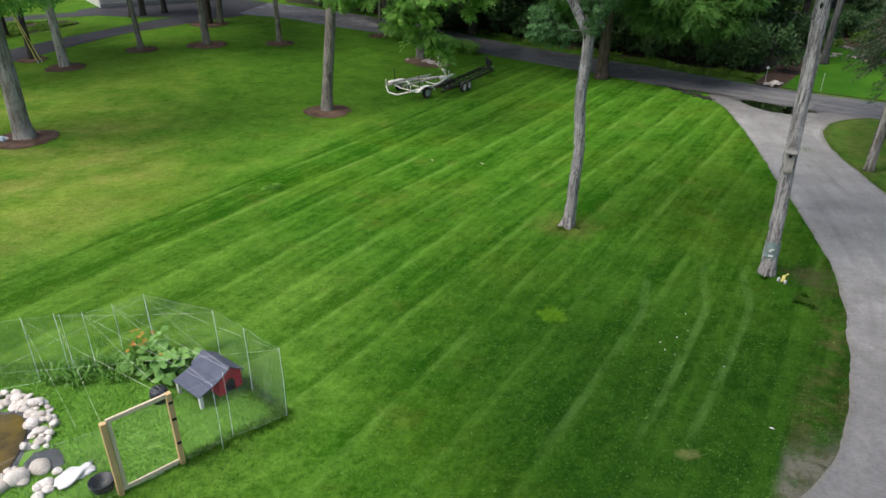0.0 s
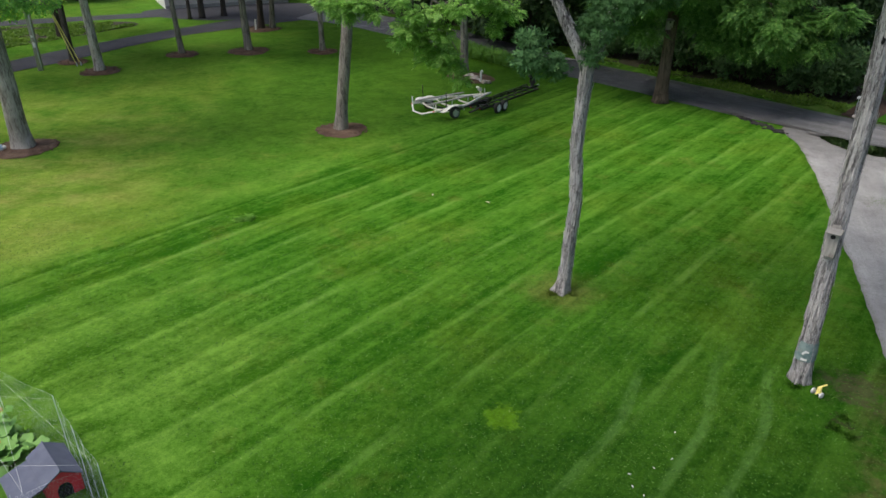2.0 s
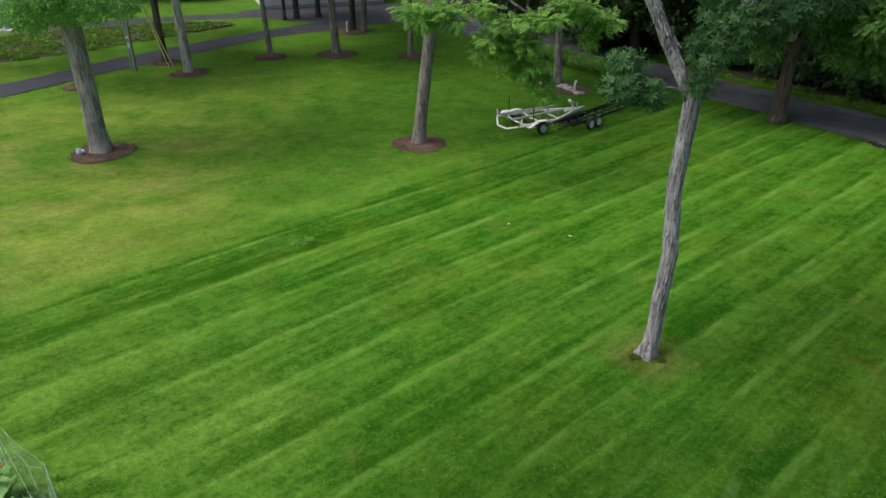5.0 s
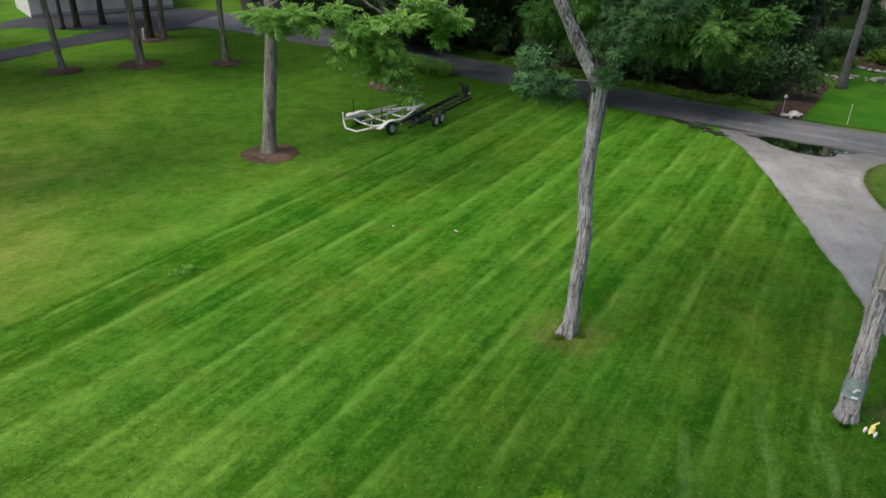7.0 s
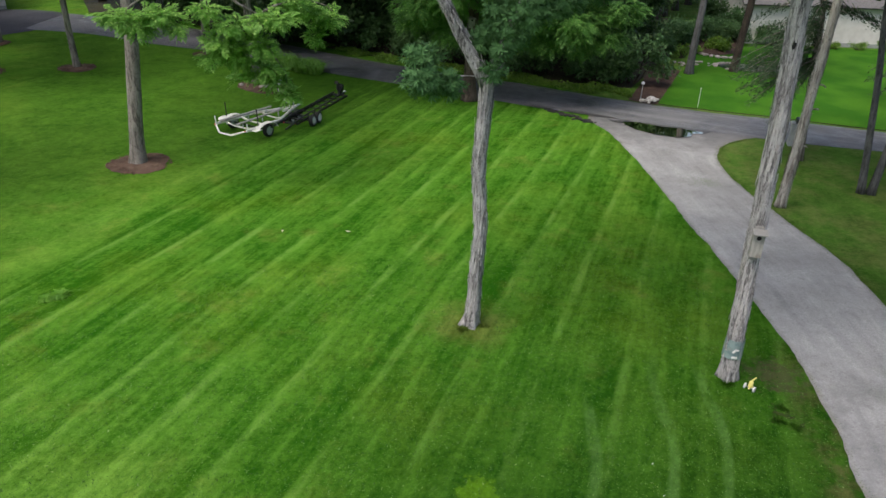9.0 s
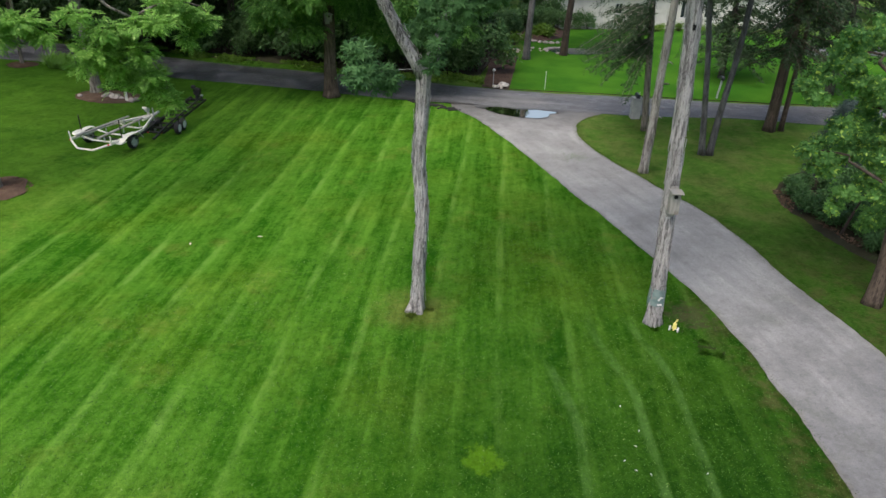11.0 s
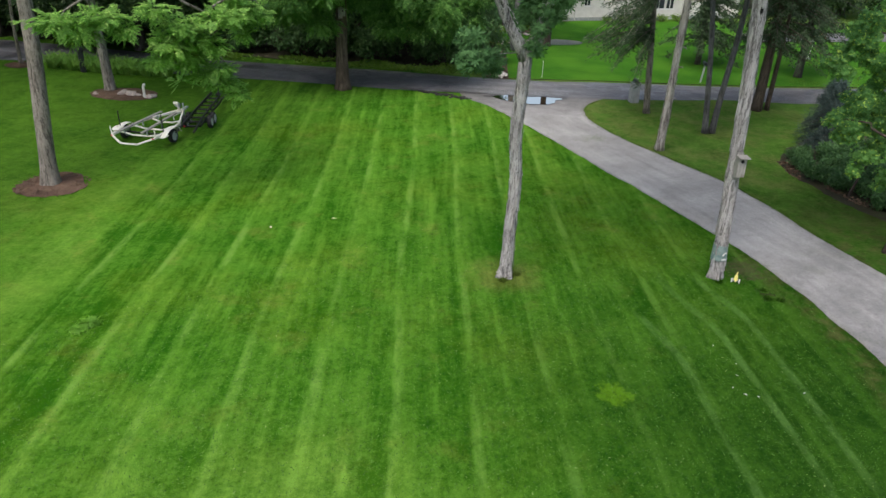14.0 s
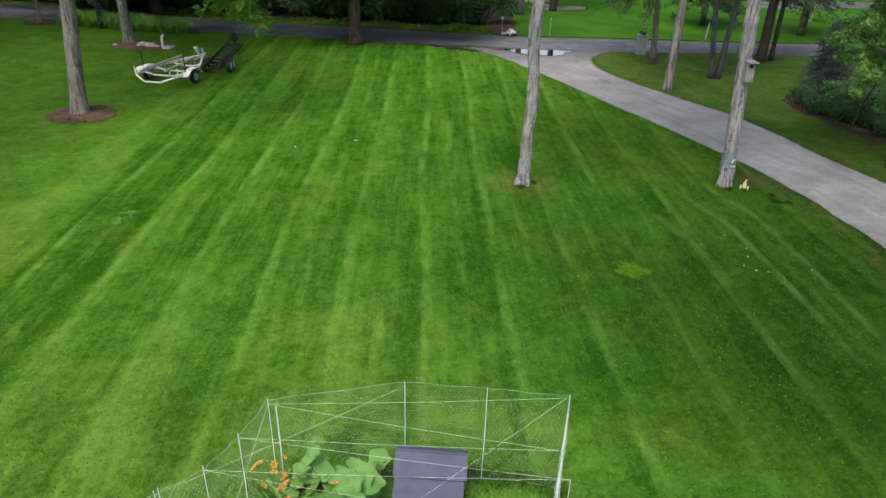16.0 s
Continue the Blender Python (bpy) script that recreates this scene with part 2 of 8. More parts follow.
    f = calc(t, "ADD", calc(t, "ADD", calc(t, "MULTIPLY", calc(t, "MULTIPLY", stripe, mown), near_dim), between(t, y, 17.0, 27.0, 0.40, 0.50)), rough_turf)
    # the outermost pass lies the other way: one broad dark band and a pale one beside it
    um = calc(t, "ADD", u, calc(t, "ADD", wob, calc(t, "MULTIPLY", edge_noise, 0.25)))
    outer = calc(t, "MULTIPLY", between(t, um, -24.7, -24.2), between(t, um, -22.2, -22.8))
    paler = calc(t, "MULTIPLY", between(t, um, -26.9, -26.2), between(t, um, -24.6, -25.1))
    reach = between(t, y, 38.0, 32.0)
    f = calc(t, "ADD", f, calc(t, "MULTIPLY", reach, calc(t, "SUBTRACT", calc(t, "MULTIPLY", paler, 0.16), calc(t, "MULTIPLY", outer, 0.17))))
    f = node(t, "ShaderNodeClamp", {0: f}).outputs[0]
    green = blend(t, f, (0.018, 0.090, 0.003), (0.098, 0.240, 0.022))
    green = blend(t, calc(t, "MULTIPLY", calc(t, "MULTIPLY", calc(t, "MULTIPLY", ridge, broken), calc(t, "MULTIPLY", mown, worn)), 0.40), green, (0.163, 0.278, 0.065))
    # broad tone changes: yellower and deeper stretches, clumps, thatch showing through
    broad = noisy(t, pos, 0.15, 5.0, 0.65)
    green = blend(t, between(t, broad, 0.44, 0.70, 0, 0.55), green, blend(t, f, (0.055, 0.111, 0.004), (0.144, 0.233, 0.024)))
    clump = noisy(t, pos, 1.9, 6.0, 0.75)
    green = blend(t, between(t, clump, 0.52, 0.70, 0, 0.42), green, (0.022, 0.087, 0.006))
    green = blend(t, between(t, noisy(t, pos, 0.55, 6.0, 0.70), 0.54, 0.69, 0, 0.42), green, blend(t, f, (0.080, 0.108, 0.012), (0.172, 0.204, 0.040)))
    # drier turf on the far side, with pale worn stretches
    dry = calc(t, "SUBTRACT", 1.0, between(t, ue, -26.6, -23.8))
    sweep = noisy(t, node(t, "ShaderNodeMapping", {"Vector": pos, "Rotation": (0, 0, 0.5), "Scale": (0.6, 1.0, 1.0)}).outputs[0], 0.55, 6.0, 0.68)
    drymask = calc(t, "MULTIPLY", dry, between(t, noisy(t, pos, 0.14, 5.0, 0.65), 0.40, 0.60, 0.15, 0.95))
    drymask = calc(t, "MULTIPLY", calc(t, "MULTIPLY", drymask, between(t, y, 50.0, 33.0, 0.2, 1.0)), between(t, calc(t, "ADD", x, edge_noise), -8.0, -15.0, 0.28, 1.0))
    green = blend(t, drymask, green, blend(t, f, (0.090, 0.164, 0.012), (0.258, 0.347, 0.058)))
    brown = calc(t, "MULTIPLY", dry, between(t, sweep, 0.40, 0.72, 0.0, 0.80))
    brown = calc(t, "MULTIPLY", calc(t, "MULTIPLY", brown, between(t, y, 44.0, 30.0, 0.12, 1.0)), between(t, calc(t, "ADD", x, edge_noise), -8.5, -15.5, 0.14, 1.0))
    green = blend(t, brown, green, blend(t, f, (0.176, 0.182, 0.036), (0.345, 0.330, 0.105)))
    # tree shade painted as deeper green at the back and round the trailers
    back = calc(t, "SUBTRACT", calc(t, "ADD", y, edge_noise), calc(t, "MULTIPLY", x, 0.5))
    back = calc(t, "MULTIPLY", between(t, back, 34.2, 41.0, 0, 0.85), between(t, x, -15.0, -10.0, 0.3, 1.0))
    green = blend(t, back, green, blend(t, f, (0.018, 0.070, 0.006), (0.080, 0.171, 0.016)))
    # duller turf on the island beyond the driveway
    thin_turf = between(t, noisy(t, pos, 0.5, 7.0, 0.75), 0.40, 0.62)
    green = blend(t, between(t, beyond, 10.2, 10.7, 0, 0.85), green, blend(t, thin_turf, blend(t, f, (0.026, 0.084, 0.008), (0.108, 0.205, 0.034)), blend(t, f, (0.050, 0.084, 0.016), (0.172, 0.205, 0.060))))
    # deeper green turf by the near end of the driveway
    drive_green = calc(t, "MULTIPLY", between(t, calc(t, "ADD", x, edge_noise), -4.0, 4.0), between(t, calc(t, "ADD", y, edge_noise), 25.0, 15.0))
    green = blend(t, calc(t, "MULTIPLY", drive_green, between(t, calc(t, "ADD", y, edge_noise), 18.0, 12.5, 0.70, 0.98)), green, blend(t, f, (0.008, 0.036, 0.003), (0.038, 0.104, 0.011)))
    # paler growth round the pen; bare, littered edge of the lawn beside the driveway
    pale = calc(t, "MULTIPLY", between(t, calc(t, "ADD", x, edge_noise), 0.0, -5.0), between(t, calc(t, "ADD", y, edge_noise), 24.0, 15.0))
    green = blend(t, calc(t, "MULTIPLY", pale, 0.75), green, blend(t, f, (0.043, 0.121, 0.008), (0.176, 0.335, 0.047)))
    side = calc(t, "ADD", calc(t, "MULTIPLY", calc(t, "ADD", y, -9.87), -0.62), calc(t, "ADD", x, -6.1))
    fringe = calc(t, "MULTIPLY", between(t, calc(t, "ADD", side, calc(t, "MULTIPLY", edge_noise, 0.4)), -0.30, 0.35), calc(t, "MULTIPLY", between(t, calc(t, "ADD", y, edge_noise), 22.0, 17.0), between(t, y, 6.5, 8.5)))
    fringe = calc(t, "MULTIPLY", fringe, between(t, noisy(t, pos, 1.3, 6.0, 0.7), 0.42, 0.62, 0.0, 0.75))
    green = blend(t, fringe, green, blend(t, f, (0.034, 0.046, 0.011), (0.107, 0.100, 0.038)))
    # wheel lines of the mower that swing past the tree by the driveway
    for line in (-2.12, -3.30, -5.05):
        off = calc(t, "ABSOLUTE", calc(t, "SUBTRACT", calc(t, "ADD", calc(t, "ADD", u, calc(t, "MULTIPLY", wob, 1.1)), between(t, y, 16.0, 19.5, 0.0, 0.85)), line))
        trail = calc(t, "MULTIPLY", between(t, off, 0.19, 0.06), calc(t, "MULTIPLY", between(t, y, 20.5, 17.5), between(t, y, 10.5, 13.0)))
        green = blend(t, calc(t, "MULTIPLY", calc(t, "MULTIPLY", trail, worn), 0.45), green, (0.105, 0.210, 0.050))
    # bare dark soil between the leaning tree and the driveway
    soil = node(t, "ShaderNodeVectorMath", {0: pos, 1: (10.3, 16.9, 0.0)}, operation="DISTANCE").outputs["Value"]
    soil = calc(t, "ADD", soil, centred(noisy(t, pos, 2.6, 6.0, 0.75), 3.4))
    green = blend(t, between(t, soil, 0.32, -0.10, 0, 0.75), green, (0.036, 0.029, 0.018))
    soil = node(t, "ShaderNodeVectorMath", {0: pos, 1: (11.0, 18.3, 0.0)}, operation="DISTANCE").outputs["Value"]
    soil = calc(t, "ADD", soil, centred(noisy(t, pos, 3.4, 6.0, 0.75), 3.0))
    green = blend(t, between(t, soil, 0.9, 0.2, 0, 0.70), green, (0.075, 0.060, 0.036))
    # bare grit washed onto the lawn where the driveway bends, and one scalped spot
    wash = calc(t, "MULTIPLY", between(t, calc(t, "ADD", side, calc(t, "MULTIPLY", edge_noise, 0.22)), -0.15, 0.22), calc(t, "MULTIPLY", between(t, calc(t, "ADD", y, edge_noise), 11.9, 10.6), between(t, calc(t, "ADD", y, calc(t, "MULTIPLY", edge_noise, 0.3)), 7.6, 8.8)))
    green = blend(t, calc(t, "MULTIPLY", wash, between(t, noisy(t, pos, 2.4, 6.0, 0.7), 0.36, 0.56, 0.25, 0.95)), green, blend(t, fine, (0.085, 0.078, 0.060), (0.215, 0.205, 0.180)))
    bx, by = calc(t, "SUBTRACT", x, 4.85), calc(t, "SUBTRACT", y, 11.02)
    bare = calc(t, "SQRT", calc(t, "ADD", calc(t, "MULTIPLY", bx, bx), calc(t, "MULTIPLY", calc(t, "MULTIPLY", by, by), 2.2)))
    bare = calc(t, "ADD", bare, centred(noisy(t, pos, 3.0, 6.0, 0.7), 0.6))
    green = blend(t, between(t, bare, 0.34, 0.10, 0, 0.5), green, (0.185, 0.180, 0.070))
    # thin dry turf round the foot of the hickory
    hx, hy = calc(t, "SUBTRACT", x, 4.44), calc(t, "SUBTRACT", y, 22.0)
    foot = calc(t, "ADD", calc(t, "SQRT", calc(t, "ADD", calc(t, "MULTIPLY", hx, hx), calc(t, "MULTIPLY", hy, hy))), centred(noisy(t, pos, 1.4, 6.0, 0.7), 2.4))
    green = blend(t, between(t, foot, 1.5, 0.3, 0, 0.65), green, blend(t, f, (0.082, 0.098, 0.018), (0.180, 0.190, 0.050)))
    # one pale clover patch
    dx, dy = calc(t, "SUBTRACT", x, 2.97), calc(t, "SUBTRACT", y, 16.35)
    round_ = calc(t, "SQRT", calc(t, "ADD", calc(t, "MULTIPLY", dx, dx), calc(t, "MULTIPLY", dy, dy)))
    round_ = calc(t, "ADD", round_, centred(noisy(t, pos, 2.6, 6.0, 0.7), 1.1))
    green = blend(t, between(t, round_, 0.46, 0.30, 0, 0.75), green, blend(t, f, (0.060, 0.144, 0.007), (0.116, 0.244, 0.012)))
    fleck = calc(t, "MULTIPLY", between(t, noisy(t, pos, 21.0, 3.0, 0.75), 0.60, 0.72), between(t, noisy(t, pos, 0.45, 4.0, 0.65), 0.42, 0.60, 0.14, 0.95))
    green = blend(t, fleck, green, (0.190, 0.300, 0.070))
    green = blend(t, between(t, noisy(t, pos, 15.0, 4.0, 0.8), 0.42, 0.29, 0, 0.65), green, (0.014, 0.046, 0.004))
    t.links.new(green, b.inputs["Base Color"])
    b.inputs["Specular IOR Level"].default_value = 0.03
    bp = node(t, "ShaderNodeBump", {"Strength": 0.6, "Distance": 0.05, "Height": calc(t, "ADD", calc(t, "ADD", fine, tuft), clump)})
    if not thin:
        t.links.new(bp.outputs[0], b.inputs["Normal"])
    if thin:
        tr = node(t, "ShaderNodeBsdfTranslucent", {"Color": green})
        mx = node(t, "ShaderNodeMixShader", {0: thin, 1: b.outputs[0], 2: tr.outputs[0]})
        t.links.new(mx.outputs[0], t.nodes["Material Output"].inputs["Surface"])
    return m


def plain_grass(name, dark, light, worn):
    m, t, b = fresh(name, 1.0)
    b.inputs["Specular IOR Level"].default_value = 0.03
    pos = node(t, "ShaderNodeNewGeometry").outputs["Position"]
    col = blend(t, between(t, noisy(t, pos, 0.35, 5.0), 0.35, 0.65), dark, light)
    col = blend(t, between(t, noisy(t, pos, 0.9, 5.0, 0.65), 0.55, 0.75, 0, 0.6), col, worn)
    fine = noisy(t, pos, 25.0, 4.0, 0.7)
    col = blend(t, between(t, fine, 0.35, 0.75, 0, 0.5), col, blend(t, 1.0, col, (0.5, 0.5, 0.45), "MULTIPLY"))
    t.links.new(col, b.inputs["Base Color"])
    bp = node(t, "ShaderNodeBump", {"Strength": 0.6, "Distance": 0.05, "Height": fine})
    t.links.new(bp.outputs[0], b.inputs["Normal"])
    return m


def paving(name, c1, c2, worn, gravel=60.0, rough=0.9, wet=False, near=None, dust_sheen=None, tracks=False):
    """Asphalt or packed gravel with wheel wear, fine stones and stains."""
    m, t, b = fresh(name, rough)
    pos = node(t, "ShaderNodeNewGeometry").outputs["Position"]
    stones = node(t, "ShaderNodeTexVoronoi", {"Vector": pos, "Scale": gravel})
    big = noisy(t, pos, 0.5, 6.0, 0.65)
    col = blend(t, between(t, big, 0.35, 0.65), c1, c2)
    col = blend(t, between(t, noisy(t, pos, 2.3, 6.0, 0.7), 0.52, 0.72, 0, 0.6), col, worn)
    val = node(t, "ShaderNodeSeparateColor", {0: stones.outputs["Color"]}).outputs[0]
    col = blend(t, between(t, val, 0.2, 1.0, 0, 0.30), col, blend(t, 1.0, col, (1.7, 1.7, 1.7), "MULTIPLY"))
    if dust_sheen:
        # grit carried from the driveway over the asphalt at the junction
        gx = node(t, "ShaderNodeVectorMath", {0: pos, 1: (18.6, 39.0, 0.0)}, operation="DISTANCE").outputs["Value"]
        spread = calc(t, "ADD", gx, calc(t, "MULTIPLY", calc(t, "SUBTRACT", noisy(t, pos, 0.8, 5.0, 0.7), 0.5), 5.0))
        col = blend(t, between(t, spread, 4.6, 1.2, 0, 0.75), col, dust_sheen)
        # open-sky sheen put into the colour: road paler east of the trees
        lane_x = node(t, "ShaderNodeSeparateXYZ", {0: pos}).outputs[0]
        col = blend(t, between(t, calc(t, "ADD", lane_x, calc(t, "MULTIPLY", big, 8.0)), 14.0, 24.0, 0, 0.55), col, tuple(q * 0.55 for q in dust_sheen))
    if tracks:
        across = node(t, "ShaderNodeAttribute")
        across.attribute_name = "across"
        along = node(t, "ShaderNodeAttribute")
        along.attribute_name = "along"
        lanes = node(t, "ShaderNodeCombineXYZ", {0: calc(t, "MULTIPLY", across.outputs["Fac"], 7.0), 1: calc(t, "MULTIPLY", along.outputs["Fac"], 0.16)}).outputs[0]
        rut = noisy(t, lanes, 1.0, 5.0, 0.65)
        if not near:
            col = blend(t, between(t, rut, 0.46, 0.66, 0, 0.6), col, blend(t, 1.0, col, (1.45, 1.43, 1.45), "MULTIPLY"))
        col = blend(t, between(t, rut, 0.50, 0.68, 0, 0.55), col, blend(t, 1.0, col, (1.28, 1.27, 1.25), "MULTIPLY"))
        col = blend(t, between(t, rut, 0.48, 0.34, 0, 0.55), col, blend(t, 1.0, col, (0.74, 0.74, 0.75), "MULTIPLY"))
    if near:
        xyz = node(t, "ShaderNodeSeparateXYZ", {0: pos})
        wide = calc(t, "ADD", xyz.outputs[1], calc(t, "MULTIPLY", big, 7.0))
        col = blend(t, between(t, wide, 24.0, 14.0, 0, 0.78), col, blend(t, between(t, noisy(t, pos, 5.0, 6.0, 0.7), 0.35, 0.65), near, tuple(q * 1.5 for q in near)))
        # loose stones and patches of fine grit
        col = blend(t, between(t, noisy(t, pos, 11.0, 5.0, 0.75), 0.52, 0.68, 0, 0.5), col, blend(t, 1.0, col, (0.62, 0.61, 0.60), "MULTIPLY"))
        col = blend(t, between(t, noisy(t, pos, 0.32, 5.0, 0.65), 0.56, 0.70, 0, 0.45), col, blend(t, 1.0, col, (0.80, 0.83, 0.74), "MULTIPLY"))
    if tracks and near:
        # dark wet earth and asphalt crumbs where the gravel meets the road
        mouth = calc(t, "ADD", along.outputs["Fac"], calc(t, "MULTIPLY", calc(t, "SUBTRACT", noisy(t, pos, 0.9, 6.0, 0.72), 0.5), 9.0))
        col = blend(t, between(t, mouth, 59.5, 65.0, 0, 0.80), col, blend(t, noisy(t, pos, 3.0, 5.0, 0.7), (0.060, 0.058, 0.057), (0.165, 0.160, 0.155)))
        # earth and moss creep in from both edges
        rim = calc(t, "MULTIPLY", calc(t, "ABSOLUTE", calc(t, "SUBTRACT", across.outputs["Fac"], 0.5)), 2.0)
        rim = calc(t, "ADD", rim, calc(t, "MULTIPLY", calc(t, "SUBTRACT", noisy(t, pos, 1.7, 6.0, 0.75), 0.5), 0.34))
        col = blend(t, between(t, rim, 0.90, 1.06, 0, 0.70), col, blend(t, noisy(t, pos, 9.0, 4.0, 0.7), (0.120, 0.118, 0.080), (0.215, 0.200, 0.160)))
    t.links.new(col, b.inputs["Base Color"])
    if wet:
        t.links.new(between(t, big, 0.35, 0.6, 0.32, 0.7), b.inputs["Roughness"])
        b.inputs["Specular IOR Level"].default_value = 0.5
    bp = node(t, "ShaderNodeBump", {"Strength": 0.5, "Distance": 0.015, "Height": stones.outputs["Distance"]})
    t.links.new(bp.outputs[0], b.inputs["Normal"])
    return m


def water(name, col, rough=0.02, ior=1.5):
    m, t, b = fresh(name, rough)
    pos = node(t, "ShaderNodeNewGeometry").outputs["Position"]
    b.inputs["Base Color"].default_value = rgba(col)
    b.inputs["Specular IOR Level"].default_value = 1.0
    b.inputs["IOR"].default_value = ior
    b.inputs["Specular Tint"].default_value = (1.0, 0.87, 0.73, 1.0)
    bp = node(t, "ShaderNodeBump", {"Strength": 0.03, "Distance": 0.02, "Height": noisy(t, pos, 6.0, 2.0)})
    t.links.new(bp.outputs[0], b.inputs["Normal"])
    return m


LAWN = lawn_material("mown_lawn")
LAWN_BLADE = lawn_material("mown_lawn_blade", 0.55)
NEIGHBOUR_GRASS = plain_grass("bright_lawn", (0.034, 0.122, 0.010), (0.060, 0.166, 0.014), (0.042, 0.115, 0.010))
PEN_GRASS = plain_grass("pen_grass", (0.100, 0.245, 0.026), (0.190, 0.385, 0.066), (0.30, 0.41, 0.14))
LITTER = surface("forest_litter", (0.020, 0.018, 0.010), (0.045, 0.040, 0.018), 0.8, 0.95, 12, 0.8, 0.05, world=True, dirt=(0.03, 0.05, 0.012))
MULCH = surface("bark_mulch", (0.064, 0.037, 0.025), (0.138, 0.086, 0.060), 2.0, 0.95, 22, 1.0, 0.04, world=True, dirt=(0.17, 0.12, 0.08))
DARK_MULCH = surface("dark_bark_mulch", (0.036, 0.020, 0.014), (0.080, 0.046, 0.032), 2.0, 0.95, 22, 1.0, 0.04, world=True, dirt=(0.10, 0.07, 0.05))
CRUMB = surface("asphalt_crumb", (0.016, 0.015, 0.014), (0.045, 0.042, 0.040), 6.0, 0.9, 40, 0.8, 0.02, world=True)
ASPHALT = paving("worn_asphalt", (0.046, 0.047, 0.053), (0.080, 0.081, 0.089), (0.118, 0.117, 0.120), 70.0, 0.8, True, dust_sheen=(0.215, 0.211, 0.207), tracks=True)
DARK_ASPHALT = paving("dark_asphalt", (0.026, 0.027, 0.033), (0.042, 0.043, 0.050), (0.055, 0.055, 0.058), 70.0, 0.85)
GRAVEL = paving("packed_gravel", (0.220, 0.216, 0.210), (0.298, 0.293, 0.286), (0.180, 0.175, 0.167), 38.0, 0.9, near=(0.084, 0.085, 0.088), tracks=True)
PUDDLE = water("puddle_water", (0.02, 0.02, 0.018), 0.0, 6.0)
POND_WATER = surface("pond_water", (0.006, 0.007, 0.003), (0.125, 0.082, 0.009), 1.1, 0.12, 3.0, 0.04, 0.01, world=True)
FAR_WATER = water("far_pond_water", (0.03, 0.04, 0.05), 0.05)
SHAGBARK = bark("shagbark", (0.268, 0.254, 0.248), (0.425, 0.405, 0.395), (0.036, 0.032, 0.032), 9.5, 0.07)
SHAG_STRIP = bark("shag_strip", (0.305, 0.290, 0.283), (0.470, 0.450, 0.440), (0.070, 0.063, 0.061), 13.0, 0.02)
OAK_BARK = bark("oak_bark", (0.20, 0.185, 0.165), (0.33, 0.305, 0.275), (0.10, 0.085, 0.07), 7.0, 0.03)
GREY_BARK = bark("grey_bark", (0.165, 0.146, 0.127), (0.275, 0.245, 0.213), (0.055, 0.046, 0.038), 9.0, 0.04)
PALE_BARK = bark("pale_bark", (0.295, 0.270, 0.240), (0.415, 0.388, 0.350), (0.095, 0.080, 0.068), 6.0, 0.03)
LOCUST_BARK = bark("locust_bark", (0.190, 0.172, 0.150), (0.320, 0.292, 0.255), (0.055, 0.046, 0.038), 8.0, 0.05)
SLATE_BARK = bark("slate_bark", (0.078, 0.078, 0.080), (0.125, 0.125, 0.126), (0.032, 0.030, 0.030), 9.0, 0.02)
DARK_BARK = bark("dark_bark", (0.050, 0.042, 0.038), (0.090, 0.078, 0.070), (0.018, 0.015, 0.013), 8.0, 0.03)
WALNUT_BARK = bark("walnut_bark", (0.075, 0.055, 0.042), (0.125, 0.096, 0.074), (0.030, 0.022, 0.017), 8.0, 0.03)
BROWN_BARK = bark("brown_bark", (0.038, 0.029, 0.023), (0.070, 0.053, 0.041), (0.016, 0.012, 0.009), 8.0, 0.03)
WALNUT_LEAF = leafy("walnut_leaf", (0.125, 0.290, 0.055), (0.340, 0.585, 0.130), (0.48, 0.68, 0.20), 0.58)
HICKORY_LEAF = leafy("hickory_leaf", (0.036, 0.108, 0.034), (0.112, 0.238, 0.075), None, 0.25, 0.75)
OAK_LEAF = leafy("oak_leaf", (0.120, 0.310, 0.075), (0.340, 0.640, 0.155), (0.58, 0.76, 0.14), 0.55)
MAPLE_LEAF = leafy("maple_leaf", (0.086, 0.230, 0.060), (0.280, 0.540, 0.138), (0.60, 0.80, 0.15), 0.52)
# walnut leaf colours darkened for the shade this crown hangs in
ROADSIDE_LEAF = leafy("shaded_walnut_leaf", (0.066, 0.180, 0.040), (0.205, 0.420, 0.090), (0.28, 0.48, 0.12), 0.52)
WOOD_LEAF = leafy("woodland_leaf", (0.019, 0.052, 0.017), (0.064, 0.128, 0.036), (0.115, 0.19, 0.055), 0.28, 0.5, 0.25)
SHRUB_LEAF = leafy("shrub_leaf", (0.034, 0.094, 0.029), (0.122, 0.245, 0.074), None, 0.28, 0.6, 0.6)
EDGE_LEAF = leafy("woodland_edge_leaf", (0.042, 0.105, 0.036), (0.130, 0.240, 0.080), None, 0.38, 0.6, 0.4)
GROUND_LEAF = leafy("ground_cover_leaf", (0.070, 0.150, 0.014), (0.190, 0.320, 0.040), None, 0.3, 0.55, 0.5)
HEDGE_LEAF = leafy("hedge_leaf", (0.105, 0.265, 0.036), (0.270, 0.480, 0.085), None, 0.35, 0.45, 0.8)
LILY_LEAF = leafy("daylily_leaf", (0.060, 0.175, 0.024), (0.185, 0.375, 0.062), None, 0.3, 0.45, 0.8)
SQUASH_LEAF = leafy("squash_leaf", (0.085, 0.220, 0.040), (0.225, 0.415, 0.105), None, 0.25, 0.6, 1.5)
NEEDLE = leafy("conifer_needle", (0.022, 0.052, 0.020), (0.055, 0.095, 0.035), None, 0.12, 0.6, 0.5)
DRY_LEAF = leafy("dry_leaf", (0.075, 0.042, 0.026), (0.210, 0.140, 0.095), None, 0.1, 0.8, 0.6)
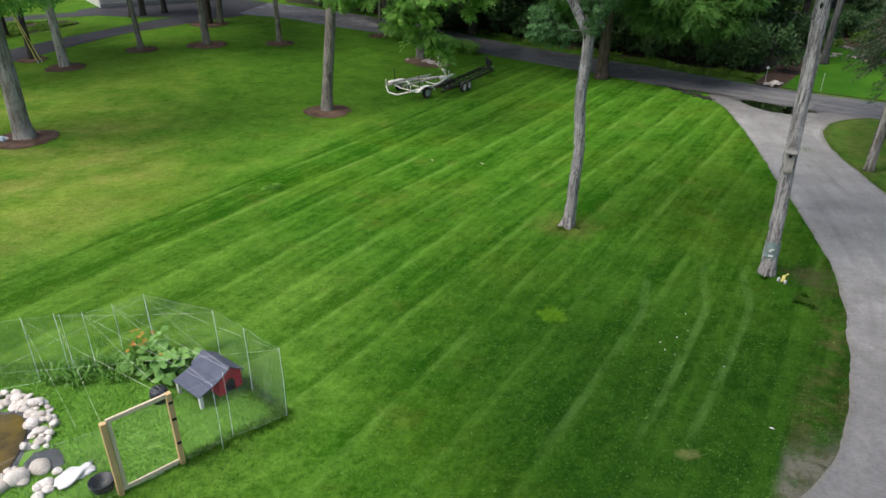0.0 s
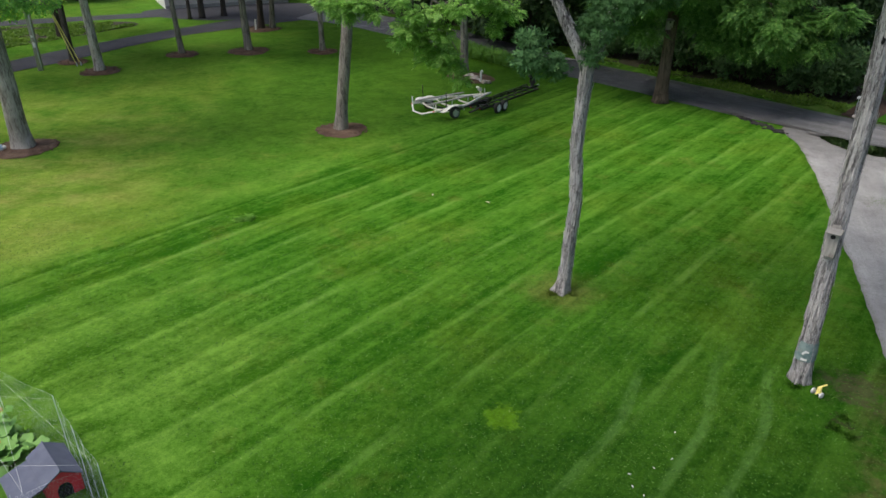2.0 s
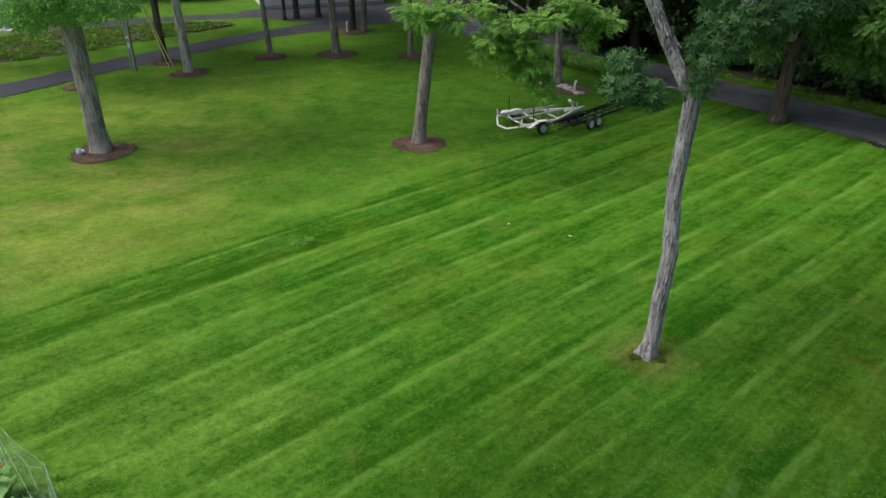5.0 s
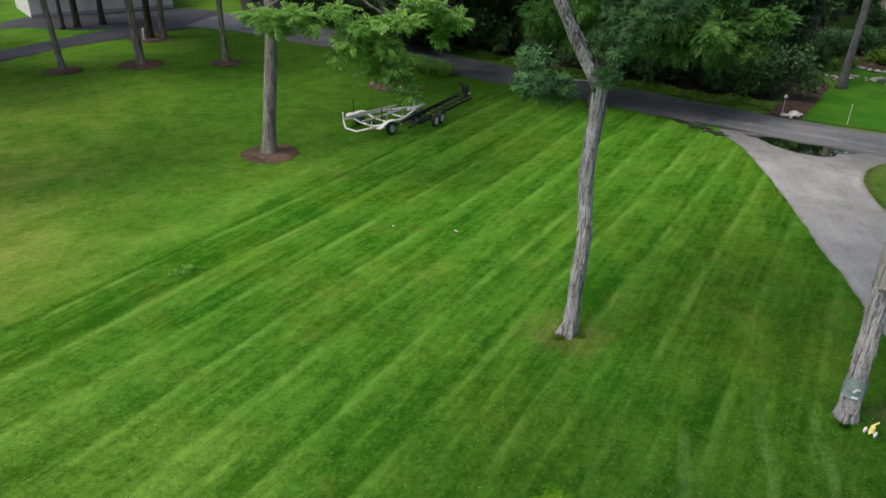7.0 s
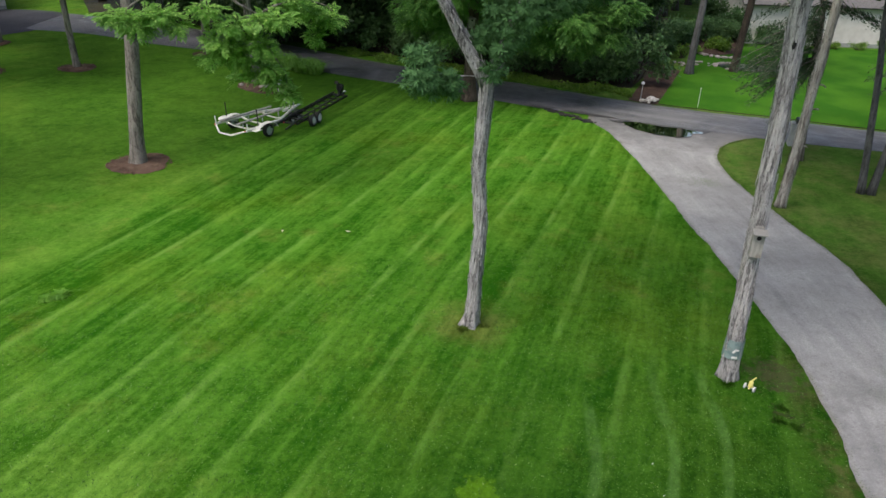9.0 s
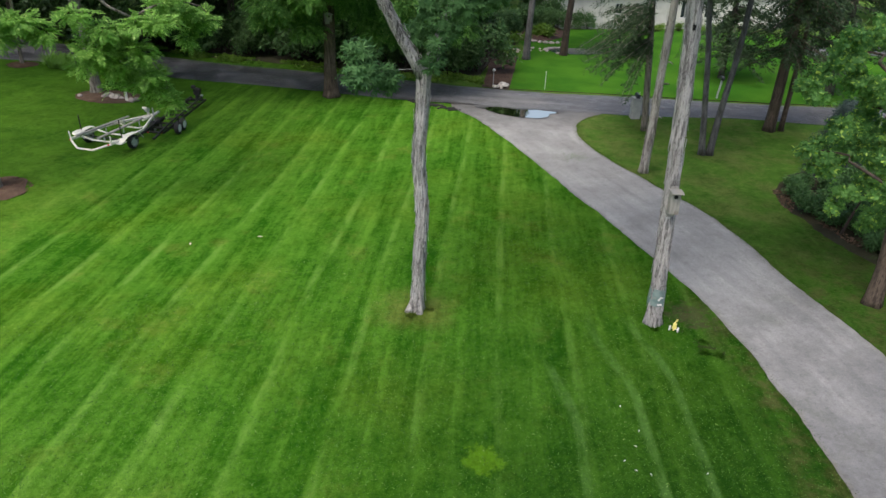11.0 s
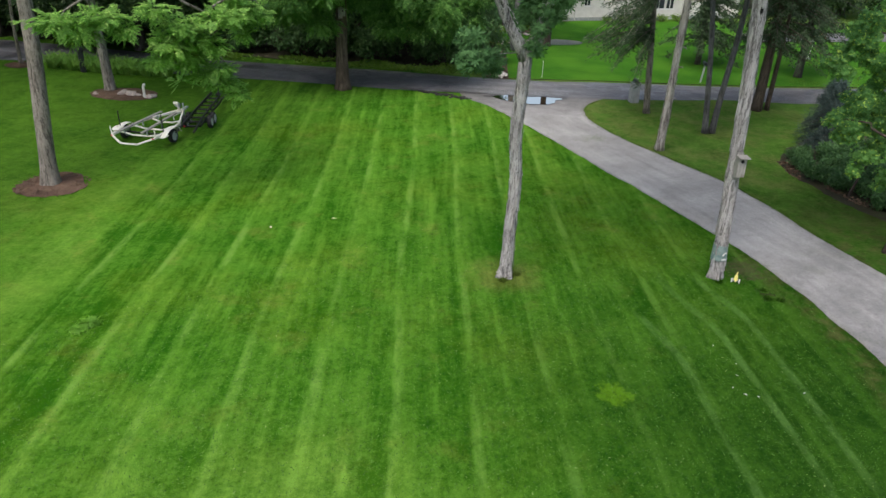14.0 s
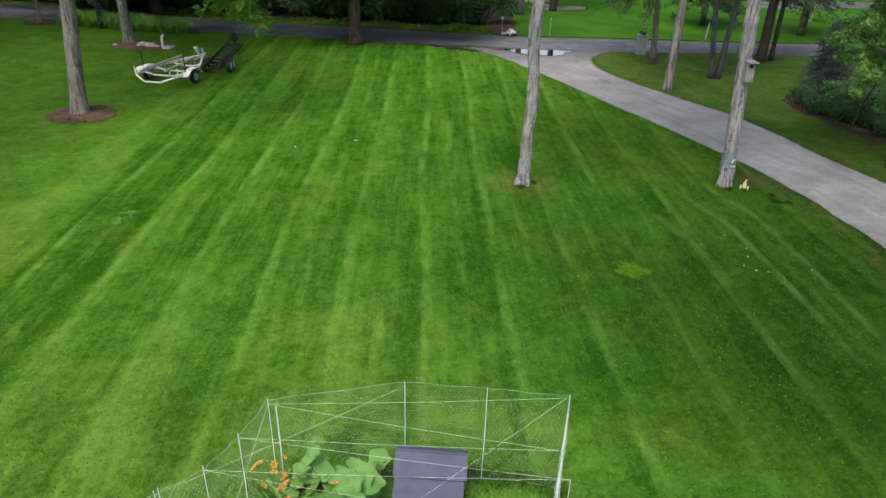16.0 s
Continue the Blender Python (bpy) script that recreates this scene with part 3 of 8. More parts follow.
BLUE_NEEDLE = leafy("spruce_needle", (0.035, 0.062, 0.055), (0.080, 0.122, 0.112), None, 0.1, 0.6, 0.6)
CLOVER = leafy("clover_leaf", (0.090, 0.250, 0.018), (0.190, 0.400, 0.040), None, 0.4, 0.6, 1.0)
ORANGE_PETAL = leafy("orange_petal", (0.72, 0.26, 0.04), (0.85, 0.44, 0.13), None, 0.3, 0.5)
BLADE = leafy("grass_blade", (0.040, 0.110, 0.014), (0.115, 0.215, 0.035), (0.19, 0.21, 0.07), 0.3, 0.6, 0.5)
PALE_BLADE = leafy("pale_grass_blade", (0.060, 0.165, 0.020), (0.140, 0.255, 0.052), (0.24, 0.33, 0.11), 0.3, 0.6, 0.5)
DARK_BLADE = leafy("dark_grass_blade", (0.010, 0.042, 0.004), (0.034, 0.100, 0.010), None, 0.3, 0.7, 0.5)
LUMBER = surface("new_lumber", (0.50, 0.33, 0.155), (0.62, 0.44, 0.235), 3.0, 0.7, 30, 0.25, 0.004, stretch=(6, 6, 0.6), rand=0.3)
PALE_LUMBER = surface("pale_lumber", (0.60, 0.50, 0.34), (0.70, 0.61, 0.46), 3.0, 0.7, 30, 0.25, 0.004, stretch=(6, 6, 0.6), rand=0.3)
WEATHERED = surface("weathered_board", (0.216, 0.205, 0.187), (0.331, 0.317, 0.288), 5.0, 0.85, 40, 0.4, 0.005, stretch=(6, 6, 0.7), dirt=(0.16, 0.13, 0.11))
RED_PAINT = surface("red_paint", (0.56, 0.024, 0.036), (0.68, 0.040, 0.052), 5.0, 0.55, 40, 0.2, 0.003, dirt=(0.36, 0.02, 0.03))
WHITE_PAINT = surface("white_paint", (0.60, 0.59, 0.57), (0.70, 0.69, 0.67), 3.0, 0.55, 40, 0.1, 0.002, dirt=(0.50, 0.47, 0.42))
TRAILER_WHITE = surface("trailer_paint", (0.74, 0.70, 0.62), (0.86, 0.83, 0.76), 4.0, 0.5, 50, 0.12, 0.002, dirt=(0.40, 0.30, 0.20))
BLACK_STEEL = surface("black_steel", (0.014, 0.014, 0.016), (0.030, 0.030, 0.033), 5.0, 0.45, 60, 0.15, 0.002, metal=0.3, dirt=(0.06, 0.045, 0.035))
RUBBER = surface("tyre_rubber", (0.016, 0.016, 0.017), (0.032, 0.031, 0.030), 6.0, 0.85, 60, 0.3, 0.004)
CARPET = surface("bunk_carpet", (0.26, 0.24, 0.22), (0.36, 0.34, 0.31), 8.0, 0.95, 90, 0.5, 0.004)
POST_STEEL = surface("bright_post_steel", (0.56, 0.62, 0.66), (0.70, 0.75, 0.78), 6.0, 0.5, 60, 0.1, 0.001)
GALVANISED = surface("galvanised_steel", (0.40, 0.42, 0.44), (0.54, 0.56, 0.58), 6.0, 0.45, 60, 0.1, 0.001, metal=0.5)
WIRE = surface("wire_netting", (0.60, 0.65, 0.66), (0.72, 0.77, 0.77), 6.0, 0.5, 60, 0.05, 0.001)
CORD = surface("white_cord", (0.70, 0.70, 0.66), (0.80, 0.80, 0.76), 8.0, 0.7, 80, 0.2, 0.001)
ROOF_FELT = surface("roof_felt", (0.066, 0.074, 0.108), (0.088, 0.098, 0.136), 5.0, 0.75, 90, 0.2, 0.002, dirt=(0.10, 0.11, 0.145))
# near-black in place of the shade inside holes and openings
DARK = surface("dark_opening", (0.008, 0.008, 0.008), (0.016, 0.015, 0.014), 4.0, 0.9)
BLACK_PLASTIC = surface("black_plastic", (0.016, 0.018, 0.022), (0.040, 0.043, 0.050), 6.0, 0.4, 50, 0.1, 0.002)
RUBBER_LINER = surface("pond_liner", (0.040, 0.043, 0.050), (0.085, 0.088, 0.098), 3.0, 0.6, 20, 0.6, 0.02)
PEBBLE = surface("pale_fieldstone", (0.44, 0.40, 0.35), (0.74, 0.69, 0.63), 2.0, 0.8, 12, 0.3, 0.02, rand=1.1, dirt=(0.27, 0.19, 0.13))
ROCK = surface("pink_grey_rock", (0.31, 0.26, 0.24), (0.48, 0.42, 0.39), 4.0, 0.85, 30, 0.5, 0.02, rand=0.8)
PILLAR_STONE = surface("grey_board", (0.30, 0.31, 0.31), (0.40, 0.41, 0.41), 4.0, 0.8, 40, 0.3, 0.004)
SIDING = surface("beige_siding", (0.56, 0.54, 0.49), (0.66, 0.64, 0.59), 2.0, 0.7, 30, 0.1, 0.002)
GREY_SIDING = surface("grey_siding", (0.38, 0.39, 0.40), (0.48, 0.49, 0.50), 2.0, 0.7, 30, 0.1, 0.002)
SHINGLE = surface("roof_shingle", (0.09, 0.085, 0.08), (0.15, 0.14, 0.135), 6.0, 0.9, 40, 0.5, 0.01)
CYAN_WRAP = surface("cyan_wrap", (0.10, 0.165, 0.165), (0.22, 0.28, 0.27), 6.0, 0.4, 30, 0.2, 0.004, dirt=(0.28, 0.27, 0.24))
YELLOW_PAINT = surface("yellow_paint", (0.70, 0.60, 0.14), (0.78, 0.70, 0.26), 8.0, 0.5, 60, 0.1, 0.002)
POLE_WOOD = surface("pole_wood", (0.28, 0.26, 0.23), (0.38, 0.36, 0.33), 4.0, 0.9, 30, 0.4, 0.01, stretch=(5, 5, 0.4))
PALE_BLUE = surface("pale_blue_glaze", (0.40, 0.52, 0.60), (0.58, 0.68, 0.73), 5.0, 0.4)
CORAL = surface("coral_fabric", (0.72, 0.18, 0.11), (0.82, 0.28, 0.18), 2.0, 0.7)


# ---- ground, roads, beds ----
def resample(points, n):
    """n points evenly along a polyline, rounded by a Catmull-Rom curve."""
    p = np.array(points, float)
    ext = np.vstack([2 * p[0] - p[1], p, 2 * p[-1] - p[-2]])
    dense = []
    for i in range(1, len(ext) - 2):
        for s in np.linspace(0, 1, 12, endpoint=False):
            a, b, c, d = ext[i - 1], ext[i], ext[i + 1], ext[i + 2]
            dense.append(0.5 * (2 * b + (c - a) * s + (2 * a - 5 * b + 4 * c - d) * s * s + (3 * b - a - 3 * c + d) * s ** 3))
    dense = np.array(dense + [ext[-2]])
    run = np.concatenate([[0], np.cumsum(np.linalg.norm(np.diff(dense, axis=0), axis=1))])
    at = np.linspace(0, run[-1], n)
    return np.stack([np.interp(at, run, dense[:, k]) for k in range(p.shape[1])], 1)


def strip(left, right, n, across, lift, ragged=0.0, crown=0.0):
    """A paved strip between two edges, with slightly ragged borders and a crown."""
    a, b = resample(left, n), resample(right, n)
    geo = Geo()
    for i in range(n):
        for k in range(across + 1):
            s = k / across
            p = a[i] * (1 - s) + b[i] * s
            if ragged and k in (0, across):
                d = (b[i] - a[i]) / np.linalg.norm(b[i] - a[i])
                w = ragged * (noise.noise(Vector((p[0] * 0.9, p[1] * 0.9, k))) + 0.6 * noise.noise(Vector((p[0] * 3.1, p[1] * 3.1, k))))
                p = p + d * w
            geo.v.append((p[0], p[1], ground_z(p[0], p[1]) + lift + crown * 4 * s * (1 - s)))
    for i in range(n - 1):
        for k in range(across):
            q = i * (across + 1) + k
            geo.f.append((q, q + 1, q + across + 2, q + across + 1))
    return geo


def bed(points, lift, ragged=0.06, rings=4, heap=0.0):
    """A closed bed from its outline, filled towards its middle and heaped a little."""
    p = resample(list(points) + [points[0]], 12 * len(points))[:-1]
    c = p.mean(axis=0)
    geo = Geo()
    n = len(p)
    for r in range(rings + 1):
        s = 1 - r / (rings + 0.5)
        for q in p:
            w = 1 + (ragged * noise.noise(Vector((q[0] * 2.2, q[1] * 2.2, 5))) if r == 0 else 0)
            x, y = c + (q - c) * s * w
            geo.v.append((x, y, ground_z(x, y) + lift + heap * (1 - s * s) + (heap * 0.4 * noise.noise(Vector((x * 4, y * 4, 1))) if r else 0)))
    for r in range(rings):
        for k in range(n):
            a, b = r * n + k, r * n + (k + 1) % n
            geo.f.append((a, b, b + n, a + n))
    geo.f.append(tuple(rings * n + k for k in range(n)))
    return geo


def circle(x, y, rx, ry=None, n=10, turn=0.0):
    ry = ry or rx
    ct, st = math.cos(turn), math.sin(turn)
    return [(x + rx * math.cos(a) * ct - ry * math.sin(a) * st, y + rx * math.cos(a) * st + ry * math.sin(a) * ct) for a in (2 * math.pi * k / n for k in range(n))]


ground_geo = Geo()
xs = np.concatenate([[-900, -400, -200, -110], np.arange(-70, 90.1, 1.0), [120, 220, 450, 900]])
ys = np.concatenate([[-900, -400, -150, -60], np.arange(-20, 110.1, 1.0), [140, 240, 450, 900]])
for gy in ys:
    for gx in xs:
        ground_geo.v.append((gx, gy, ground_z(gx, gy)))
for j in range(len(ys) - 1):
    for i in range(len(xs) - 1):
        q = j * len(xs) + i
        ground_geo.f.append((q, q + 1, q + 1 + len(xs), q + len(xs)))
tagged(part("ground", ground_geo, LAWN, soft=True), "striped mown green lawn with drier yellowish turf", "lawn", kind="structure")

drive_left = [(2.8, -20), (2.8, 0), (3.3, 6.5), (4.9, 8.75), (6.45, 9.75), (7.75, 10.85), (8.62, 11.98), (9.42, 13.24), (10.15, 14.58), (11.05, 16.43), (11.9, 18.6), (12.6, 21.3),
              (13.34, 24.5), (14.0, 27.7), (14.75, 31.0), (15.3, 34.0), (15.7, 36.5), (15.7, 38.4), (15.9, 39.6), (17.4, 40.9)]
drive_right = [(7.6, -20), (7.6, 0), (8.4, 5.0), (9.8, 8.2), (11.3, 10.6), (12.6, 12.4), (13.6, 13.9), (14.3, 15.3), (14.97, 17.41), (15.53, 18.93), (16.4, 21.0), (17.0, 23.0),
               (17.25, 25.0), (17.5, 27.1), (17.85, 29.5), (18.4, 31.6), (19.25, 33.1), (20.45, 34.25), (22.0, 34.75), (24.2, 35.2)]
road_near = [(90, -2), (60, 11.5), (40, 23.6), (31.9, 28.5), (29.16, 30.8), (26.12, 32.5), (23.7, 33.9), (21.2, 35.8), (18.0, 38.3), (14.96, 40.7), (13.6, 41.8), (11.5, 43.9),
             (9.1, 46.3), (6.9, 48.2), (3.9, 50.6), (0.5, 53.9), (-3.06, 56.97), (-7.28, 59.4), (-12.2, 63.2), (-17.0, 65.5)]
road_far = [(92, 2.5), (62, 15.8), (43, 26.4), (35.0, 30.9), (31.0, 33.5), (27.3, 36.2), (24.9, 37.9), (23.2, 38.95), (21.1, 40.6), (18.6, 42.8), (17.3, 44.2), (15.2, 46.4),
            (12.8, 48.6), (10.4, 50.9), (7.6, 53.4), (4.2, 57.0), (0.5, 60.9), (-4.5, 65.2), (-10.0, 69.0), (-15.5, 73.0)]
left_near = [(-16.0, 64.9), (-17.4, 63.4), (-19.8, 60.17), (-22.68, 56.13), (-24.75, 51.59), (-26.2, 47.4), (-28.05, 43.84), (-29.18, 40.3), (-30.25, 37.3), (-32, 30), (-33, 10), (-33, -15)]
left_far = [(-19.0, 68.0), (-21.2, 65.0), (-23.2, 61.6), (-25.4, 57.0), (-27.6, 52.3), (-29.3, 48.4), (-30.5, 45.0), (-31.6, 41.6), (-32.8, 38.6), (-34.8, 30), (-35.8, 10), (-35.8, -15)]
back_near = [(-26.5, 65.6), (-31.0, 63.4), (-37.8, 59.0), (-50, 49), (-64, 36)]
back_far = [(-27.5, 68.6), (-32.4, 65.9), (-39.4, 61.2), (-52, 51.2), (-66.5, 38)]
drive = tagged(part("driveway", strip(drive_left, drive_right, 520, 8, 0.014, 0.07), GRAVEL, soft=True), "pale grey packed gravel driveway with a worn edge", "driveway", kind="structure")
drive.data.attributes.new("across", "FLOAT", "POINT").data.foreach_set("value", np.tile(np.arange(9) / 8.0, 520))
drive.data.attributes.new("along", "FLOAT", "POINT").data.foreach_set("value", np.repeat(np.arange(520) * 0.13, 9))
road = tagged(part("road", strip(road_near, road_far, 170, 6, 0.024, 0.10, 0.03), ASPHALT, soft=True), "worn dark grey asphalt private road", "road", kind="structure")
road.data.attributes.new("across", "FLOAT", "POINT").data.foreach_set("value", np.tile(np.arange(7) / 6.0, 170))
road.data.attributes.new("along", "FLOAT", "POINT").data.foreach_set("value", np.repeat(np.arange(170) * 0.85, 7))
tagged(part("side_road", strip(left_near, left_far, 90, 4, 0.034, 0.06, 0.02), DARK_ASPHALT, soft=True), "dark asphalt lane along the lawn", "road", kind="structure")
# back drive and apron: shadow on them put into the colour, hence dark asphalt
tagged(part("back_driveway", strip(back_near, back_far, 40, 4, 0.02, 0.06), DARK_ASPHALT, soft=True), "grey asphalt drive behind planted beds", "driveway", kind="structure")
tagged(part("apron", bed([(-15.5, 65.2), (-15, 72), (-21, 75.5), (-31, 69.5), (-30.5, 65.5), (-24, 63.6), (-19, 66)], 0.012, 0.02), DARK_ASPHALT, soft=True), "grey asphalt apron in front of a garage", "driveway", kind="structure")

neighbour_front = [(20.85, 41.2), (22.8, 39.75), (24.9, 38.4), (27.4, 36.55), (31.0, 33.95), (35.0, 31.3), (43, 26.8), (62, 16.2), (90, 3.5)]
neighbour_back = [(26.4, 48.2), (29.0, 51.0), (33.0, 57.5), (38.0, 56.5), (44.0, 54.4), (52.0, 50.5), (62.0, 44), (75, 36), (100, 20)]
for_house = [(36.2, 56.8, 0.85), (37.2, 58.6, 1.2), (38.4, 57.2, 0.8), (39.8, 56.4, 0.7), (39.0, 62.6, 1.3), (30.6, 56.4, 1.0)]
tagged(part("neighbour_lawn", strip(neighbour_front, neighbour_back, 60, 12, 0.05), NEIGHBOUR_GRASS, soft=True), "bright green neat lawn across the road", "lawn", kind="structure")
edge_geo = Geo()
for i, (a, b) in enumerate(zip(resample(neighbour_front, 80)[:-1], resample(neighbour_front, 80)[1:])):
    edge_geo.add([(a[0], a[1], -0.02), (b[0], b[1], -0.02), (b[0], b[1], 0.05), (a[0], a[1], 0.05)], [(0, 1, 2, 3)])
tagged(part("turf_edge", edge_geo, LITTER), "cut dark turf edge beside the road", "turf edge", kind="structure")
tagged(part("mulch_bed", bed([(19.6, 42.3), (20.8, 41.2), (22.7, 43.2), (24.5, 45.4), (26.6, 48.3), (26.5, 50.5), (24.8, 49.5), (22.6, 46.2)], 0.02, 0.03, heap=0.06), DARK_MULCH, soft=True), "dark brown bark mulch bed across the road", "mulch bed", kind="structure")
tagged(part("forest_floor", strip([(20.2, 43.8), (17.2, 46.3), (14.6, 49.0), (11.6, 51.8), (8.4, 54.6), (4.6, 58.6), (0.6, 62.6), (-5.0, 67.2), (-14, 73.5)],
                                  [(40, 66), (36, 74), (30, 82), (22, 88), (14, 92), (6, 96), (0, 98), (-8, 99), (-20, 98)], 50, 14, 0.03, 0.4), LITTER, soft=True), "dark leaf-littered woodland floor", "forest floor", kind="structure")
tagged(part("shrub_bed", bed([(21.3, 23.45), (20.5, 22.4), (19.95, 21.4), (19.4, 20.1), (18.9, 18.5), (18.5, 16.5), (18.2, 14), (24, 13), (28.5, 18), (28.8, 23.4), (25, 24.5)], 0.016, 0.04), LITTER, soft=True), "leaf-littered soil of a shrub bed", "shrub bed", kind="structure")
tagged(part("ivy_bed_soil", bed([(-33, 50.5), (-35.5, 46), (-38, 44), (-42, 44), (-46, 48), (-40, 56.5), (-32, 61.5), (-28.6, 60.4), (-30.5, 55)], 0.01, 0.05), LITTER, soft=True), "planted ground-cover bed beyond the lane", "planting bed", kind="structure")

puddle_geo = bed([(17.05, 38.25), (17.9, 38.1), (18.75, 37.2), (19.5, 36.8), (20.25, 35.9), (19.75, 35.75), (18.85, 35.4), (18.0, 35.9), (17.4, 36.8), (17.15, 37.5)], 0.050, 0.10, 2)
tagged(part("puddle", puddle_geo, PUDDLE, soft=True), "shallow rain puddle mirroring the sky", "puddle", kind="structure")
WET = paving("wet_gravel_stain", (0.050, 0.048, 0.046), (0.10, 0.097, 0.092), (0.035, 0.033, 0.030), 40.0, 0.45)
for outline in ([(16.75, 38.7), (17.6, 38.5), (18.6, 37.6), (19.6, 37.0), (20.6, 36.1), (20.5, 35.75), (19.6, 36.2), (18.6, 36.9), (17.7, 37.9), (16.9, 38.3)],
                [(14.9, 40.9), (15.5, 40.2), (16.3, 39.5), (17.2, 38.9), (17.0, 39.3), (16.2, 40.1), (15.4, 40.9)], [(13.4, 42.2), (14.0, 41.4), (14.6, 40.9), (14.5, 41.3), (13.9, 42.0)]):
    tagged(part("wet_gravel", bed(outline, 0.042, 0.30, 2), WET, soft=True), "dark wet gravel beside the puddle", "gravel", kind="structure")

# ---- trees ----
rng = np.random.default_rng(7)


def leaf_quads(base, along, side, length, width, fold=0.12):
    """Folded leaves from base points, directions and side vectors, all (n, 3)."""
    n = len(base)
    length, width = np.broadcast_to(length, n)[:, None], np.broadcast_to(width, n)[:, None]
    nrm = np.cross(along, side)
    mid = base + along * length * 0.48
    return np.stack([base, mid + side * width * 0.5 + nrm * width * fold, base + along * length - nrm * width * fold * 0.8, mid - side * width * 0.5 + nrm * width * fold], 1)


def unit(a):
    return a / np.maximum(np.linalg.norm(a, axis=-1, keepdims=True), 1e-6)


def clump_points(clumps, count, shell=0.55):
    """Points in ellipsoids (x, y, z, rx, ry, rz), thicker towards the outside, shared out by volume; also their outward directions."""
    c = np.array(clumps, float)
    vol = c[:, 3] * c[:, 4] * c[:, 5]
    pick = rng.choice(len(c), count, p=vol ** 0.8 / (vol ** 0.8).sum())
    d = unit(rng.normal(size=(count, 3)))
    r = shell + (1 - shell) * rng.random(count) ** 0.7
    gaps = 0.82 + 0.36 * np.sin(d[:, 0] * 5 + pick * 1.7) * np.sin(d[:, 1] * 4.3 + pick) * np.cos(d[:, 2] * 3.7 + pick * 0.6)
    p = c[pick, :3] + d * c[pick, 3:6] * (r * gaps)[:, None]
    return p, d


def broad_leaves(clumps, count, length, width, shell=0.55, droop=0.35):
    """Simple leaves in small sprays of five."""
    p, d = clump_points(clumps, count // 5 + 1, shell)
    p = np.repeat(p, 5, axis=0) + rng.normal(scale=length * 0.6, size=(len(p) * 5, 3))
    d = np.repeat(d, 5, axis=0)
    along = unit(d * 0.6 + rng.normal(scale=0.6, size=p.shape) + np.array([0, 0, -droop]))
    side = unit(np.cross(along, np.array([0, 0, 1.0]) + rng.normal(scale=0.45, size=p.shape)))
    s = rng.uniform(0.7, 1.25, len(p))
    return leaf_quads(p, along, side, length * s, width * s)


def compound_leaves(clumps, count, rachis, leaflet, width, pairs=6, shell=0.5, droop=0.4):
    """Feathered leaves: pairs of leaflets along a drooping stalk, with one at the tip."""
    p, d = clump_points(clumps, count, shell)
    flat = d * np.array([1, 1, 0.35])
    along = unit(flat + rng.normal(scale=0.35, size=p.shape) + np.array([0, 0, -droop * 0.5]))
    side = unit(np.cross(along, np.array([0, 0, 1.0]) + rng.normal(scale=0.25, size=p.shape)))
    size = rng.uniform(0.75, 1.2, len(p))
    out = []
    for k in range(pairs):
        s = (k + 0.8) / pairs
        base = p + along * (rachis * s * size)[:, None] + np.array([0, 0, -1.0]) * (droop * rachis * s * s * size)[:, None]
        for sg in (-1, 1):
            a = unit(side * sg + along * 0.55 + np.array([0, 0, -0.25]) + rng.normal(scale=0.12, size=p.shape))
            w = unit(np.cross(a, np.cross(along, side)) + rng.normal(scale=0.1, size=p.shape))
            l = leaflet * size * (0.75 + 0.5 * math.sin(math.pi * s))
            out.append(leaf_quads(base, a, w, l, l * width))
    tip = p + along * (rachis * size)[:, None] + np.array([0, 0, -1.0]) * (droop * rachis * size)[:, None]
    out.append(leaf_quads(tip, unit(along + np.array([0, 0, -0.4])), side, leaflet * size, leaflet * size * width))
    return np.concatenate(out)


def palmate_leaves(clumps, count, leaflet, width, fingers=5, shell=0.5):
    """Clusters of long leaflets fanning from one stalk, hanging a little."""
    p, d = clump_points(clumps, count, shell)
    axis = unit(d * 0.8 + np.array([0, 0, 0.25]) + rng.normal(scale=0.35, size=p.shape))
    side = unit(np.cross(axis, rng.normal(size=p.shape)))
    other = np.cross(axis, side)
    size = rng.uniform(0.75, 1.2, len(p))
    out = []
    for k in range(fingers):
        a = 2 * math.pi * k / fingers
        along = unit(axis * 0.55 + side * math.cos(a) + other * math.sin(a) + np.array([0, 0, -0.45]))
        w = unit(np.cross(along, axis))
        out.append(leaf_quads(p, along, w, leaflet * size, leaflet * size * width))
    return np.concatenate(out)


def needle_sprays(starts, ends, per, length, width, drop=0.5):
    """Flat hanging sprays of needles along conifer boughs."""
    out = []
    for a, b in zip(starts, ends):
        s = rng.random(per) ** 0.8
        d = unit((b - a)[None])[0]
        p = a + (b - a) * s[:, None] + np.array([0, 0, -1.0]) * (np.linalg.norm(b - a) * 0.22 * s ** 2)[:, None] + rng.normal(scale=0.10, size=(per, 3))
        sd = unit(np.cross(d, [0, 0, 1.0])[None])[0]
        along = unit(d * 0.5 + sd * rng.choice([-1, 1], per)[:, None] * rng.uniform(0.4, 1.1, per)[:, None] + np.array([0, 0, -drop]) + rng.normal(scale=0.2, size=(per, 3)))
        w = unit(np.cross(along, rng.normal(size=(per, 3))))
        k = rng.uniform(0.6, 1.2, per) * (1.1 - 0.4 * s)
        out.append(leaf_quads(p, along, w, length * k, width * k, 0.05))
    return np.concatenate(out)


